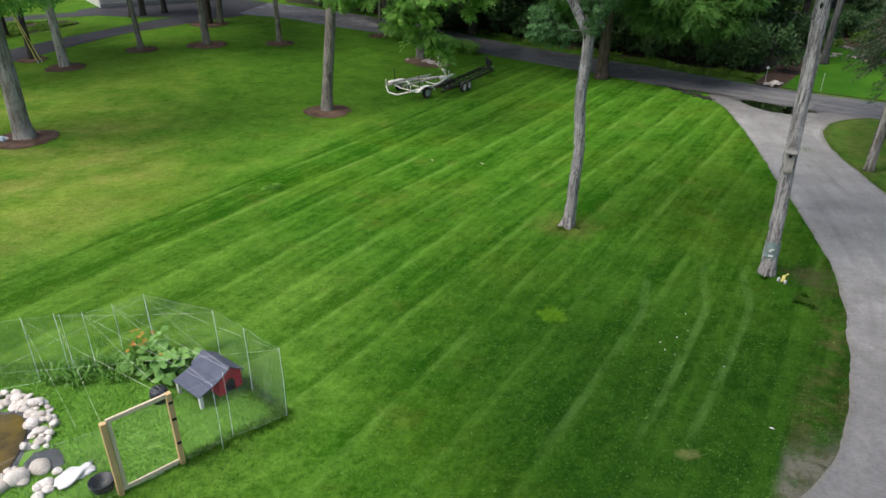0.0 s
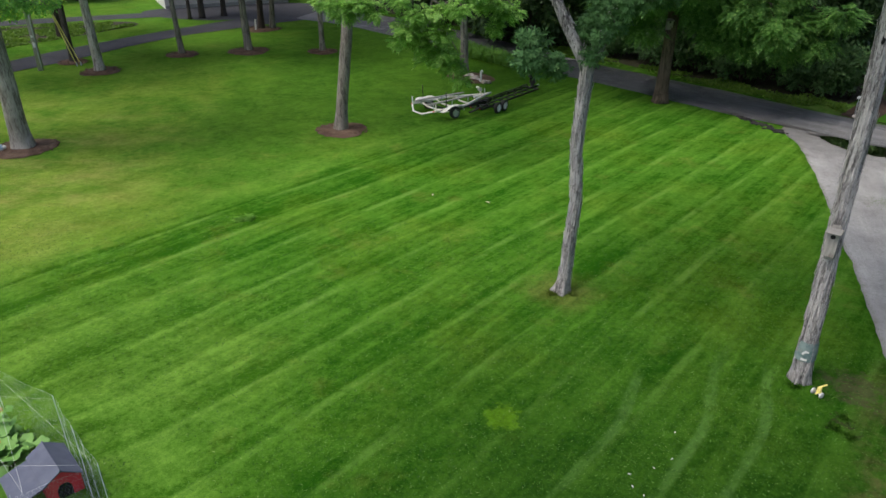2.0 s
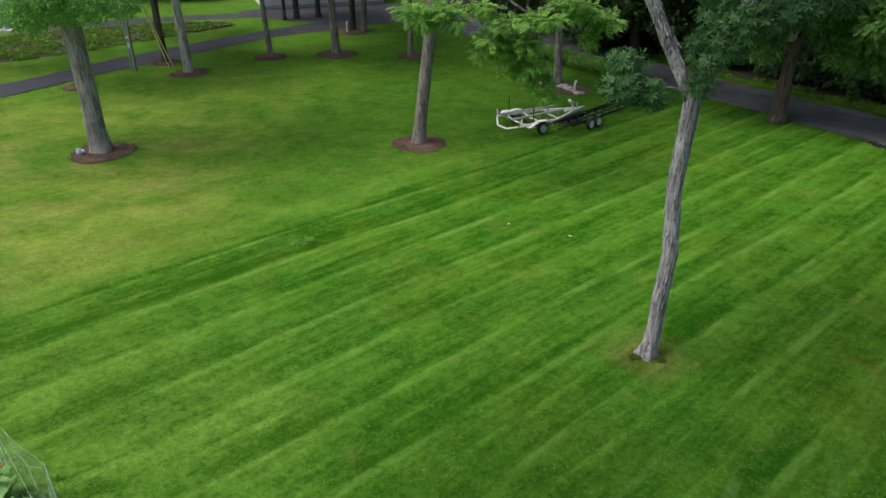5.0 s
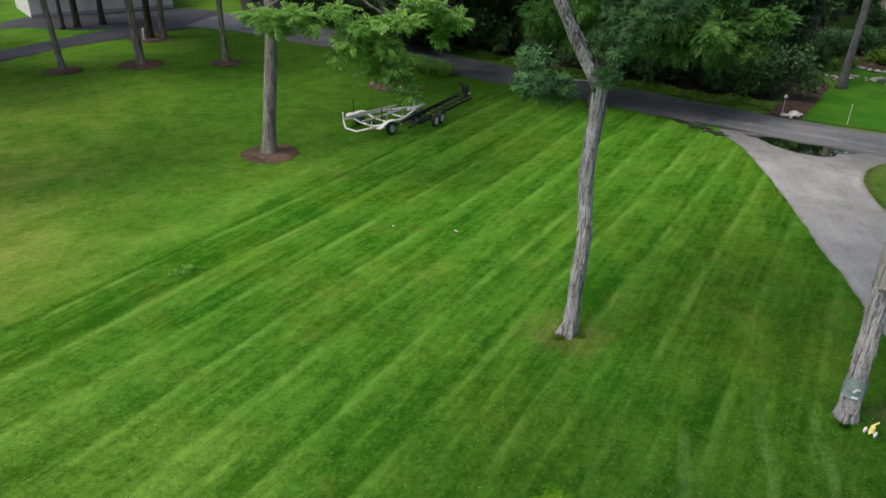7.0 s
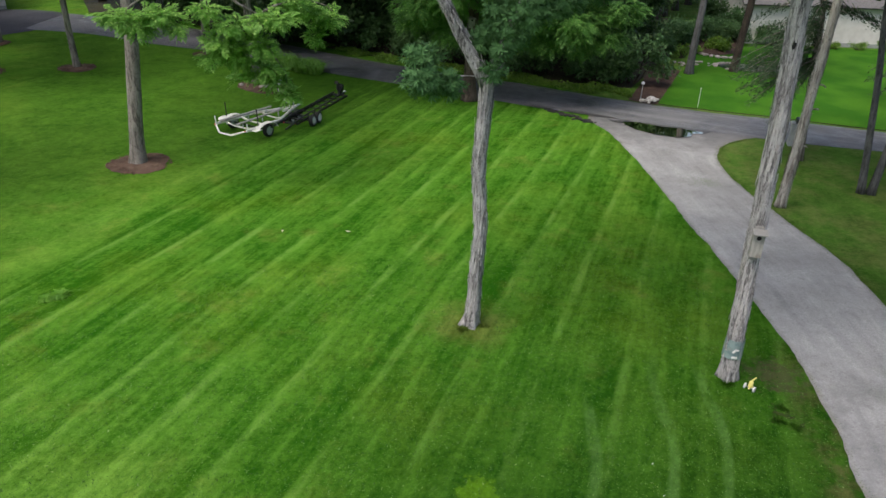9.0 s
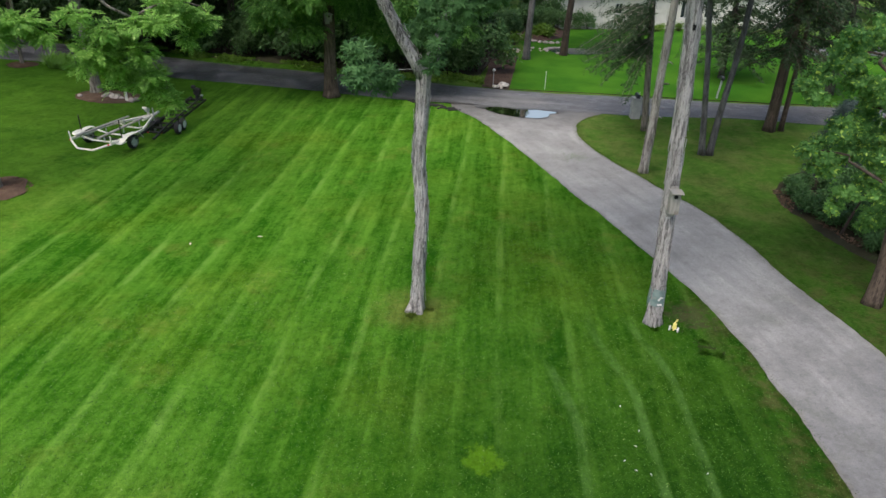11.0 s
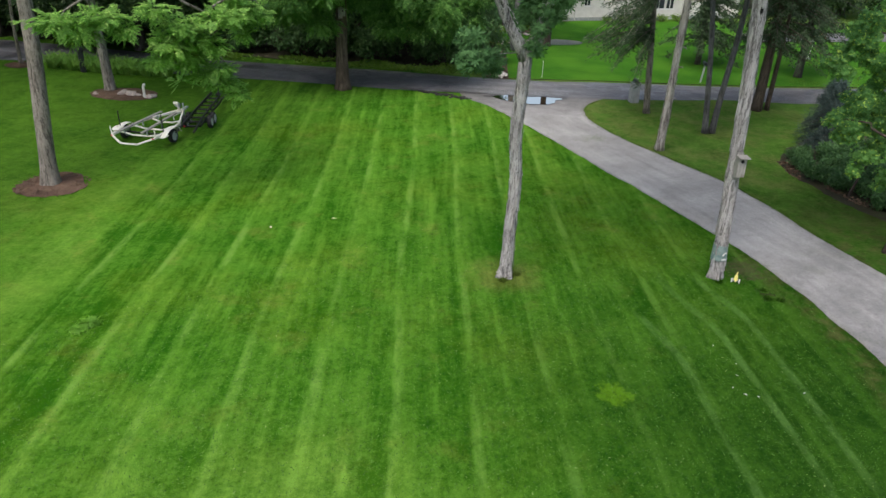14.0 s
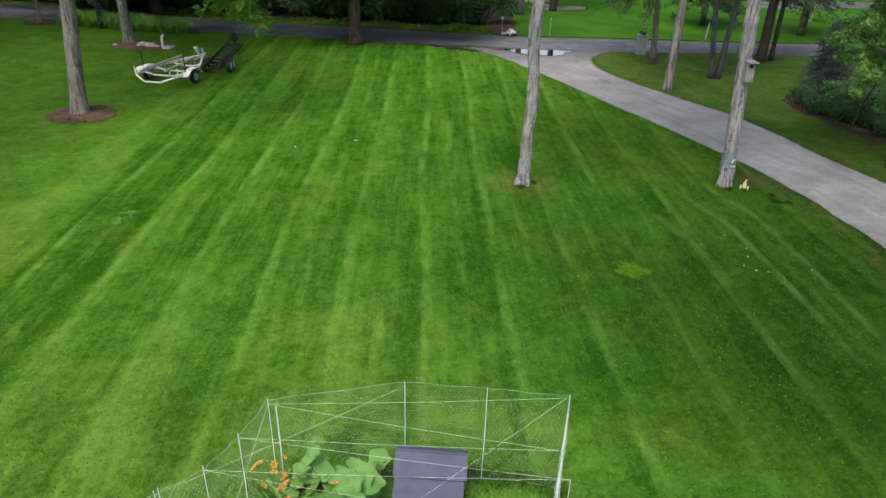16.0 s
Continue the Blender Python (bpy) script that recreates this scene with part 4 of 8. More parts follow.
def trunk_geo(points, radii, seg=20, step=0.25, ridge=0.10, flare=0.35, seed=0.0, turns=5.0):
    """A tapering trunk along points, with roots flaring at its foot and upright ridges in the bark."""
    path = resample([(*p, r) for p, r in zip(points, radii)], max(4, int(sum((Vector(b) - Vector(a)).length for a, b in zip(points[:-1], points[1:])) / step)))
    z0 = path[0][2]

    def relief(a, i):
        h = path[i][2] - z0
        k = noise.noise(Vector((math.cos(a) * turns * 0.5, math.sin(a) * turns * 0.5, h * 0.35 + seed * 9)))
        j = noise.noise(Vector((math.cos(a) * turns * 1.6, math.sin(a) * turns * 1.6, h * 0.9 + seed * 5)))
        root = flare * math.exp(-h / 0.28) * (0.75 + 0.5 * math.cos(4 * a + seed * 3))
        return 1 + ridge * (k + 0.7 * j) + root

    geo = Geo()
    geo.tube([p[:3] for p in path], [p[3] for p in path], seg, True, relief)
    return geo


def limb(geo, a, b, r0, r1, bow=0.15, seg=7, steps=6):
    """A limb from a to b that sags or bows by the given share of its length."""
    a, b = Vector(a), Vector(b)
    up = Vector((0, 0, (b - a).length * bow))
    wob = Vector((0.6, -0.45, 0)) * (b - a).length * bow
    pts = [a.lerp(b, i / steps) + (up + wob * math.sin(i * 1.7 + a.x)) * math.sin(math.pi * i / steps) for i in range(steps + 1)]
    geo.tube(pts, [r0 + (r1 - r0) * i / steps for i in range(steps + 1)], seg)


def shag(points, radii, count, lo, hi, seed):
    """Long plates of bark that curl away from a trunk."""
    r = random.Random(seed)
    path = resample([(*p, q) for p, q in zip(points, radii)], 80)
    geo = Geo()
    for _ in range(count):
        i = r.randrange(int(80 * lo), int(80 * hi) - 12)
        n = r.randrange(4, 11)
        a, w = r.uniform(0, 2 * math.pi), r.uniform(0.08, 0.20)
        lift0, lift1 = r.uniform(-0.012, 0.018), r.uniform(0.004, 0.055)
        if r.random() < 0.5:
            lift0, lift1 = lift1, lift0
        vs, fs = [], []
        for k in range(n + 1):
            x, y, z, rad = path[min(i + k, 79)]
            s = k / n
            off = rad * 1.04 + lift0 * (1 - s) ** 2 + lift1 * s ** 2 + 0.004
            taper = 0.55 + 0.45 * math.sin(math.pi * min(1, s * 0.9 + 0.1))
            for sg in (-1, 0, 1):
                b = a + sg * w * taper + 0.05 * math.sin(k * 1.3 + a)
                o = off + (0.008 if sg == 0 else 0)
                vs.append((x + math.cos(b) * o, y + math.sin(b) * o, z))
        for k in range(n):
            for c in range(2):
                q = k * 3 + c
                fs.append((q, q + 1, q + 4, q + 3))
        geo.add(vs, fs)
    return geo


def upper_crown(x, y, z, spread, height, n, seed):
    """Clumps of a high, rounded crown, as (x, y, z, rx, ry, rz)."""
    r = random.Random(seed)
    out = []
    for _ in range(n):
        a, q = r.uniform(0, 2 * math.pi), spread * math.sqrt(r.random())
        h = z + height * (0.1 + 0.9 * r.random() * (1 - 0.6 * (q / spread) ** 2))
        s = r.uniform(0.22, 0.4) * spread
        out.append((x + q * math.cos(a), y + q * math.sin(a), h, s, s, s * 0.7))
    return out


def broad_tree(name, label, x, y, points, radii, bark_mat, leaf_mat, leaves, limbs, group="", seg=18, ridge=0.10, flare=0.35, seed=1.0, strips=0, strip_mat=None, step=0.25):
    """A tree from its trunk line, its limbs (start, end, radius) and its finished leaf quads, all relative to its foot."""
    tree = thing(name, label, "tree", on_ground(x, y, -0.05), group)
    part("trunk", trunk_geo(points, radii, seg, step, ridge, flare, seed), bark_mat, tree, soft=True)
    for a, b, r0, r1, *bow in limbs:
        g = Geo()
        limb(g, a, b, r0, r1, *bow)
        part("limb", g, bark_mat, tree, soft=True)
    if strips:
        part("loose_bark", shag(points, radii, strips, 0.03, 0.97, int(seed * 10)), strip_mat or bark_mat, tree, "long peeling plates of bark")
    if leaves is not None:
        quads("crown", leaves, leaf_mat, tree)
    return tree


def mulch_ring(x, y, r, seed, stones=14):
    ring = thing("mulch_ring", "round reddish-brown bark mulch ring round a tree", "mulch ring", (0, 0, 0))
    pts = [(x + r * (1 + 0.08 * math.sin(3 * a + seed)) * math.cos(a), y + r * (1 + 0.08 * math.sin(3 * a + seed)) * math.sin(a)) for a in (2 * math.pi * k / 10 for k in range(10))]
    part("mulch", bed(pts, 0.022, 0.08, 5, 0.10), MULCH, ring, soft=True)
    chips = Geo()
    rr = random.Random(seed)
    for _ in range(260):
        a, q = rr.uniform(0, 2 * math.pi), r * math.sqrt(rr.random()) * 1.06
        cx, cy = x + q * math.cos(a), y + q * math.sin(a)
        m = Matrix.Translation(on_ground(cx, cy, 0.055 + 0.06 * (1 - (q / r) ** 2))) @ Euler((rr.uniform(-.5, .5), rr.uniform(-.5, .5), rr.uniform(0, 6.3))).to_matrix().to_4x4()
        chips.box((0, 0, 0), (rr.uniform(0.05, 0.13), rr.uniform(0.02, 0.045), 0.012), m)
    tagged(part("bark_mulch", chips, MULCH, ring), kind="stuff")
    return ring


# shagbark hickory in the lawn, forked, with two low leaf clusters
hick_pts = [(0, 0, 0), (0.06, 0.0, 0.5), (0.10, 0.02, 1.6), (0.16, 0.03, 2.9), (0.05, 0.05, 4.3), (0.08, 0.02, 5.4), (0.13, 0.0, 6.6)]
hick_rad = [0.19, 0.155, 0.142, 0.137, 0.134, 0.14, 0.17]
low = [(-1.25, 0.35, 6.45, 0.55, 0.5, 0.42), (-0.65, 0.40, 6.30, 0.45, 0.4, 0.40), (-1.3, 0.5, 6.95, 0.50, 0.4, 0.30), (0.18, -0.26, 6.72, 0.34, 0.28, 0.26), (0.35, -0.2, 7.1, 0.26, 0.28, 0.35), (0.05, 0.30, 7.3, 0.34, 0.3, 0.40), (0.55, -0.2, 7.5, 0.45, 0.4, 0.45), (0.85, -0.4, 8.0, 0.6, 0.5, 0.45), (0.3, 0.1, 7.9, 0.35, 0.4, 0.45), (1.5, -0.3, 8.2, 0.8, 0.7, 0.45), (0.6, 0.4, 8.6, 0.8, 0.7, 0.5), (2.4, -0.2, 8.5, 0.6, 0.6, 0.4)]
hick_leaves = np.concatenate([palmate_leaves(low, 2300, 0.165, 0.27, 6, 0.2), palmate_leaves(upper_crown(0, 0, 11.5, 4.0, 7, 18, 3), 1500, 0.34, 0.4)])
hickory = broad_tree("hickory_tree", "tall shagbark hickory with a forked trunk in the mown lawn", 4.44, 22.0, hick_pts, hick_rad, SHAGBARK, HICKORY_LEAF, hick_leaves,
           [((0.10, 0, 6.3), (-1.15, 0.3, 8.6), 0.145, 0.125, 0.015), ((-1.13, 0.3, 8.55), (-2.0, 0.7, 13.5), 0.125, 0.07, 0.03), ((0.18, 0, 6.4), (1.0, -0.35, 8.8), 0.14, 0.11, 0.02), ((0.98, -0.34, 8.7), (1.9, 0.2, 14.0), 0.11, 0.06),
            ((0.0, 0.2, 6.5), (-1.0, 0.6, 6.4), 0.014, 0.008, 0.02), ((0.9, -0.3, 8.4), (2.8, 0.3, 9.2), 0.06, 0.03)], seg=36, ridge=0.2, flare=0.6, seed=1.0, strips=420, strip_mat=SHAG_STRIP, step=0.10)

# shagbark hickory beside the driveway, leaning, with a nest box
box_pts = [(0, 0, 0), (-0.01, 0.05, 1.0), (-0.02, 0.14, 2.4), (-0.02, 0.24, 3.8), (0.0, 0.34, 5.0), (0.03, 0.47, 6.5), (0.05, 0.66, 8.5), (0.0, 0.8, 11.0), (-0.1, 0.9, 13.5)]
box_rad = [0.205, 0.165, 0.152, 0.146, 0.144, 0.144, 0.142, 0.12, 0.10]
box_leaves = palmate_leaves(upper_crown(0.0, 0.8, 10.5, 4.4, 8, 24, 5), 2600, 0.34, 0.4)
box_tree = broad_tree("hickory_tree", "leaning shagbark hickory beside the gravel driveway with a nest box", 9.81, 18.5, box_pts, box_rad, SHAGBARK, HICKORY_LEAF, box_leaves,
           [((0.0, 0.78, 10.4), (-2.6, 1.6, 13.5), 0.10, 0.04), ((0.0, 0.8, 11), (2.4, -0.4, 14), 0.10, 0.04), ((0.0, 0.8, 11.4), (0.6, 2.8, 14), 0.09, 0.04)],
           seg=36, ridge=0.2, flare=0.30, seed=2.0, strips=520, strip_mat=SHAG_STRIP, step=0.10)
for limb_pts, limb_rad, seed in (([(0.12, 0, 6.4), (-0.5, 0.16, 7.5), (-1.12, 0.3, 8.55)], [0.15, 0.138, 0.125], 71), ([(0.18, 0, 6.5), (0.6, -0.17, 7.6), (0.98, -0.34, 8.7)], [0.14, 0.125, 0.11], 72)):
    part("loose_bark", shag(limb_pts, limb_rad, 70, 0.02, 0.98, seed), SHAG_STRIP, hickory, "long peeling plates of bark")
part("knot_hole", Geo().blob((-0.03, 0.46, 7.66), (0.055, 0.05, 0.10), 3), DARK, box_tree, "dark knot hole")

# walnut with a long low bough over the lawn
wal_pts = [(0, 0, 0), (0.10, 0.08, 1.2), (0.28, 0.25, 3.0), (0.42, 0.42, 4.4), (0.51, 0.54, 5.6), (0.6, 0.65, 8.0), (0.7, 0.8, 12.0)]
wal_rad = [0.33, 0.275, 0.26, 0.255, 0.245, 0.22, 0.14]
wal_low = [(q[0] + 5.47, q[1] - 35.95, *q[2:]) for q in (
    (-4.7, 32.7, 6.25, 0.75, 0.7, 0.30), (-4.1, 32.5, 5.95, 0.60, 0.6, 0.32), (-3.4, 32.4, 6.35, 0.75, 0.7, 0.28), (-2.8, 32.3, 6.0, 0.35, 0.4, 0.2),
    (-1.6, 32.3, 5.45, 0.60, 0.6, 0.34), (-1.0, 32.2, 6.0, 0.75, 0.7, 0.32), (-0.3, 32.3, 5.35, 0.60, 0.6, 0.32), (0.3, 32.1, 6.2, 0.8, 0.7, 0.30),
    (-0.9, 32.7, 4.7, 0.55, 0.5, 0.30), (-0.3, 32.7, 4.35, 0.75, 0.6, 0.34), (0.2, 32.6, 3.95, 0.70, 0.6, 0.34), (0.55, 32.4, 3.5, 0.50, 0.45, 0.28), (0.0, 32.2, 4.5, 0.5, 0.4, 0.2), (-1.1, 33.0, 4.0, 0.4, 0.4, 0.10), (-1.9, 32.4, 4.95, 0.5, 0.5, 0.25), (-1.25, 32.5, 5.1, 0.6, 0.5, 0.28), (-0.6, 32.5, 4.9, 0.5, 0.5, 0.26), (-1.9, 32.3, 6.5, 0.6, 0.5, 0.25), (0.9, 33.2, 6.7, 0.6, 0.6, 0.3),
    (1.5, 34.2, 6.2, 0.8, 0.7, 0.35), (2.3, 34.6, 5.8, 0.6, 0.6, 0.35), (1.7, 34.5, 5.2, 0.4, 0.4, 0.3))]
wal_low = [(*q[:3], *(k * (0.82 if q[2] < 5.0 else 1.0) for k in q[3:])) for q in wal_low]
wal_leaves = np.concatenate([compound_leaves(wal_low, 2250, 0.30, 0.115, 0.46, 6, 0.15, 0.22), compound_leaves(upper_crown(0.2, 1.2, 11.5, 4.8, 6, 22, 8), 1350, 0.6, 0.2, 0.42, 5)])
broad_tree("walnut_tree", "straight grey walnut with a low leafy bough over the lawn", -5.47, 35.95, wal_pts, wal_rad, GREY_BARK, WALNUT_LEAF, wal_leaves,
           [((0.55, 0.58, 6.6), (2.2, -3.3, 7.0), 0.12, 0.07), ((2.2, -3.3, 7.0), (5.2, -3.6, 6.3), 0.07, 0.04), ((5.2, -3.6, 6.3), (6.0, -3.1, 3.6), 0.035, 0.012), ((2.2, -3.3, 7.0), (1.0, -3.2, 6.3), 0.05, 0.02),
            ((5.2, -3.6, 6.3), (8.0, -1.3, 6.0), 0.04, 0.015), ((0.63, 0.7, 9.0), (-3.5, 2.0, 12.5), 0.12, 0.05), ((0.63, 0.7, 9.5), (3.5, 3.0, 13), 0.12, 0.05)], seg=24, ridge=0.05, flare=0.25, seed=3.0, step=0.15)
mulch_ring(-5.42, 35.95, 1.18, 11)

# large leaning oak at the edge of the dry turf
oak_pts = [(0, 0, 0), (-0.05, 0, 1.0), (-0.02, 0.0, 2.6), (-0.1, 0.05, 4.2), (-0.2, 0.1, 5.6), (-0.4, 0.1, 8), (-0.6, 0.2, 12)]
oak_rad = [0.46, 0.40, 0.37, 0.37, 0.42, 0.32, 0.17]
oak_low = [(-1.2, -0.6, 5.9, 1.5, 1.3, 0.7), (0.9, -0.5, 6.2, 1.3, 1.2, 0.7), (2.0, 0.4, 6.2, 1.1, 1.0, 0.5), (-2.8, 0.4, 5.7, 1.5, 1.3, 0.7), (-0.2, -1.2, 6.6, 1.4, 1.2, 0.7)]
broad_tree("oak_tree", "thick leaning oak with low leafy boughs on drier turf", -18.65, 31.6, oak_pts, oak_rad, OAK_BARK, OAK_LEAF,
           np.concatenate([broad_leaves(oak_low, 8000, 0.15, 0.09), broad_leaves(upper_crown(-0.4, 0.2, 8.5, 6.5, 8, 30, 9), 5000, 0.3, 0.2)]),
           [((-0.15, 0.1, 5.2), (-2.8, 0.4, 6.0), 0.18, 0.06), ((-0.15, 0.1, 5.3), (2.6, 0.8, 6.0), 0.18, 0.05), ((-0.4, 0.1, 8), (3.5, 2, 12), 0.14, 0.05), ((-0.4, 0.1, 8), (-4, -1, 12), 0.14, 0.05)], seg=24, ridge=0.06, flare=0.22, seed=4.0, step=0.15)
mulch_ring(-18.65, 31.6, 1.35, 12)

# trees round the back of the lawn
def lawn_tree(x, y, r, seed, tint, clear=6.5, ring=1.1, lean=(0, 0), spread=4.5, leaf=None, label="slender grey tree in a mulch ring behind the lawn"):
    r_ = random.Random(seed)
    pts = [(0, 0, 0), (lean[0] * 0.2, lean[1] * 0.2, 2), (lean[0] * 0.5 + 0.06, lean[1] * 0.5, 4.5), (lean[0] * 0.8, lean[1] * 0.8 + 0.05, 7.5), (lean[0], lean[1], 12)]
    r = r * 0.82
    rad = [r, r * 0.84, r * 0.76, r * 0.64, r * 0.3]
    crown = broad_leaves(upper_crown(lean[0], lean[1], clear, spread, 8, 22, seed), 5200, 0.3, 0.19)
    limbs = []
    for k in range(4):
        a = r_.uniform(0, 6.3)
        limbs.append(((lean[0] * 0.8, lean[1] * 0.8, 7.2 + 0.6 * k), (lean[0] + spread * 0.7 * math.cos(a), lean[1] + spread * 0.7 * math.sin(a), clear + 4 + r_.uniform(0, 2)), r * 0.4, r * 0.15))
    broad_tree("lawn_tree", label, x, y, pts, rad, tint, leaf or WOOD_LEAF, crown, limbs, "lawn trees", 14, 0.06, 0.3, seed, step=0.3)
    if ring:
        mulch_ring(x, y, ring, seed)


lawn_tree(-22.8, 44.9, 0.38, 21, PALE_BARK, 6.5, 1.15, (-0.5, 0.1))
lawn_tree(-19.85, 49.9, 0.24, 22, GREY_BARK, 6.5, 1.05, (-0.7, 0.2), 3.5)
lawn_tree(-15.8, 51.5, 0.34, 23, GREY_BARK, 6.0, 1.35, (-0.5, 0.2))
lawn_tree(-10.8, 52.25, 0.25, 24, GREY_BARK, 7.0, 1.0, (-0.2, 0.1), 5.2)
lawn_tree(-17.9, 59.9, 0.34, 25, BROWN_BARK, 5.5, 1.5, (0.2, 0), 4.5)
lawn_tree(-17.1, 60.2, 0.30, 26, GREY_BARK, 5.5, 0, (0.5, 0.2), 4.5, label="grey tree close beside another at the lane")
# its unseen crown is widened to shade the road behind
lawn_tree(-3.85, 56.1, 0.13, 27, GREY_BARK, 7.0, 0.8, (0.3, 0), 4.6, label="thin young tree near the road")
lawn_tree(-25.8, 46.9, 0.26, 28, DARK_BARK, 5.0, 0.9, (-0.2, 0), 3.8, label="dark-barked tree beside the lane")
lawn_tree(-27.35, 40.75, 0.17, 29, GREY_BARK, 6.5, 0.9, (-0.2, 0), 3.4)
lawn_tree(-36.1, 43.3, 0.34, 30, PALE_BARK, 6.5, 0, (-0.4, 0), 4.5, label="pale grey tree on bare soil beyond the lane")
lawn_tree(-31.3, 54.2, 0.32, 31, BROWN_BARK, 5.2, 0, (0, 0), 4.0, label="brown-barked tree among ground cover")
for i, (tx, ty, tr) in enumerate([(-25.7, 63.9, 0.2), (-25.0, 64.8, 0.34), (-23.6, 66.2, 0.3)]):
    lawn_tree(tx, ty, tr, 32 + i, DARK_BARK, 5.5, 0, (0.1 * i, 0), 3.6, label="dark trunk in front of the white garage")

# tree with rocks at its foot, near the trailers
rock_pts = [(0, 0, 0), (-0.03, 0, 1.5), (-0.12, 0.05, 3.5), (-0.2, 0.05, 6), (-0.2, 0.1, 11)]
broad_tree("locust_tree", "rough-barked tree with rocks and mulch at its foot", -0.65, 48.5, rock_pts, [0.28, 0.23, 0.205, 0.19, 0.10], LOCUST_BARK, WALNUT_LEAF,
           np.concatenate([compound_leaves([(-1.4, -0.8, 6.2, 1.4, 1.2, 0.6), (1.4, -0.6, 6.0, 1.2, 1.2, 0.6)], 260, 0.5, 0.16, 0.4, 5), compound_leaves(upper_crown(-0.2, 0, 7.5, 5.2, 8, 28, 41), 2500, 0.6, 0.22, 0.42, 5)]),
           [((-0.15, 0, 4.4), (-2.6, -0.6, 5.4), 0.10, 0.04), ((-0.15, 0, 4.6), (1.6, -0.6, 5.4), 0.09, 0.04)], seg=18, ridge=0.09, flare=0.3, seed=5.0, strips=60)
tagged(part("rock_bed", bed(circle(-0.2, 47.5, 1.75, 1.25, 10, -0.7), 0.02, 0.08, 4, 0.06), MULCH, soft=True), "mulch bed with rocks under a tree", "mulch bed", kind="structure")

# big dark walnut at the road edge with a box on its trunk
far_pts = [(0, 0, 0), (0.0, 0, 1.5), (0.03, 0, 3.5), (0.05, 0, 6), (0.1, 0.1, 12)]
far_low = [(1.2, -1.6, 6.0, 1.6, 1.4, 0.9), (3.0, -2.6, 5.4, 1.4, 1.2, 0.9), (4.2, -3.6, 4.5, 1.1, 1.0, 0.9), (-1.6, -1.2, 5.7, 1.6, 1.4, 0.8), (-3.0, -0.6, 5.2, 1.3, 1.2, 0.8), (4.6, -2.2, 6.2, 1.5, 1.4, 1.0), (0.0, -2.4, 6.8, 1.8, 1.5, 0.9), (1.9, -1.0, 4.5, 1.2, 1.0, 0.55), (-1.8, 0.4, 4.5, 1.2, 1.0, 0.55), (3.3, -1.6, 4.2, 1.2, 1.0, 0.6), (0.6, 1.2, 4.8, 1.4, 1.2, 0.6), (-2.9, 1.0, 4.3, 1.1, 1.0, 0.5), (1.0, -1.2, 5.2, 1.0, 0.9, 0.5),
           (2.3, -1.4, 3.7, 1.1, 0.9, 0.6), (3.6, -2.0, 3.6, 1.2, 1.0, 0.6), (4.9, -2.6, 3.5, 1.2, 1.0, 0.6), (6.2, -3.2, 3.9, 1.2, 1.0, 0.6), (5.2, -2.8, 4.8, 1.3, 1.1, 0.6), (3.0, -2.2, 4.7, 1.2, 1.0, 0.6), (6.9, -3.4, 5.2, 1.2, 1.0, 0.6), (-1.4, -0.6, 3.8, 0.9, 0.8, 0.45)]
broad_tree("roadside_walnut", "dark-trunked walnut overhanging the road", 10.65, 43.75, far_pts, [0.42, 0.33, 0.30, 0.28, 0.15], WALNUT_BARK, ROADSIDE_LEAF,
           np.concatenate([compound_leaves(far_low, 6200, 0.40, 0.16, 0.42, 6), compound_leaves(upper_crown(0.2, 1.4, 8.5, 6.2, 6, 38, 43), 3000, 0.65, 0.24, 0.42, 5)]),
           [((0.05, 0, 5.4), (3.0, -2.6, 6.0), 0.13, 0.05), ((0.05, 0, 5.6), (-2.8, -0.8, 6.0), 0.12, 0.05), ((3.0, -2.6, 6.0), (4.3, -3.6, 4.8), 0.05, 0.02), ((3.0, -2.6, 6.0), (6.8, -3.3, 5.0), 0.06, 0.02)], seg=16, ridge=0.06, flare=0.25, seed=6.0, step=0.3)

# trees on the grass island beyond the driveway
snag_pts = [(0, 0, 0), (0.04, 0, 1.4), (0.08, 0.02, 3.0), (0.1, 0.0, 5.0), (0.12, 0, 8), (0.1, 0, 11)]
broad_tree("pale_tree", "pale peeling trunk with broken stubs beyond the driveway", 18.05, 27.3, snag_pts, [0.20, 0.16, 0.15, 0.145, 0.13, 0.08], PALE_BARK, WOOD_LEAF,
                  broad_leaves(upper_crown(0.1, 0, 8, 3.5, 7, 18, 44), 4000, 0.3, 0.2), [((0.1, 0.1, 3.6), (0.42, -0.15, 3.75), 0.05, 0.03), ((0.1, 0.0, 4.6), (0.5, -0.1, 4.5), 0.045, 0.02), ((0.1, 0.0, 2.4), (0.4, -0.12, 2.35), 0.04, 0.02)], seg=18, ridge=0.10, flare=0.3, seed=7.0, strips=70)
for dx, lean, r, sd in ((0.0, (-1.2, 0.6), 0.185, 46), (0.30, (0.6, -0.2), 0.20, 47)):
    lawn_tree(22.17 + dx, 27.83 - dx * 0.5, r, sd, SLATE_BARK, 7.0, 0, lean, 4.0, label="dark smooth trunk in a close pair on the grass island")
lawn_tree(26.8, 47.75, 0.33, 48, SLATE_BARK, 9.5, 0, (0.2, 0), 4.2, label="grey tree at the neighbouring mulch bed")
lawn_tree(30.3, 47.95, 0.36, 49, BROWN_BARK, 9.5, 0, (0.4, 0), 4.2, label="brown tree beside the neighbouring pond")


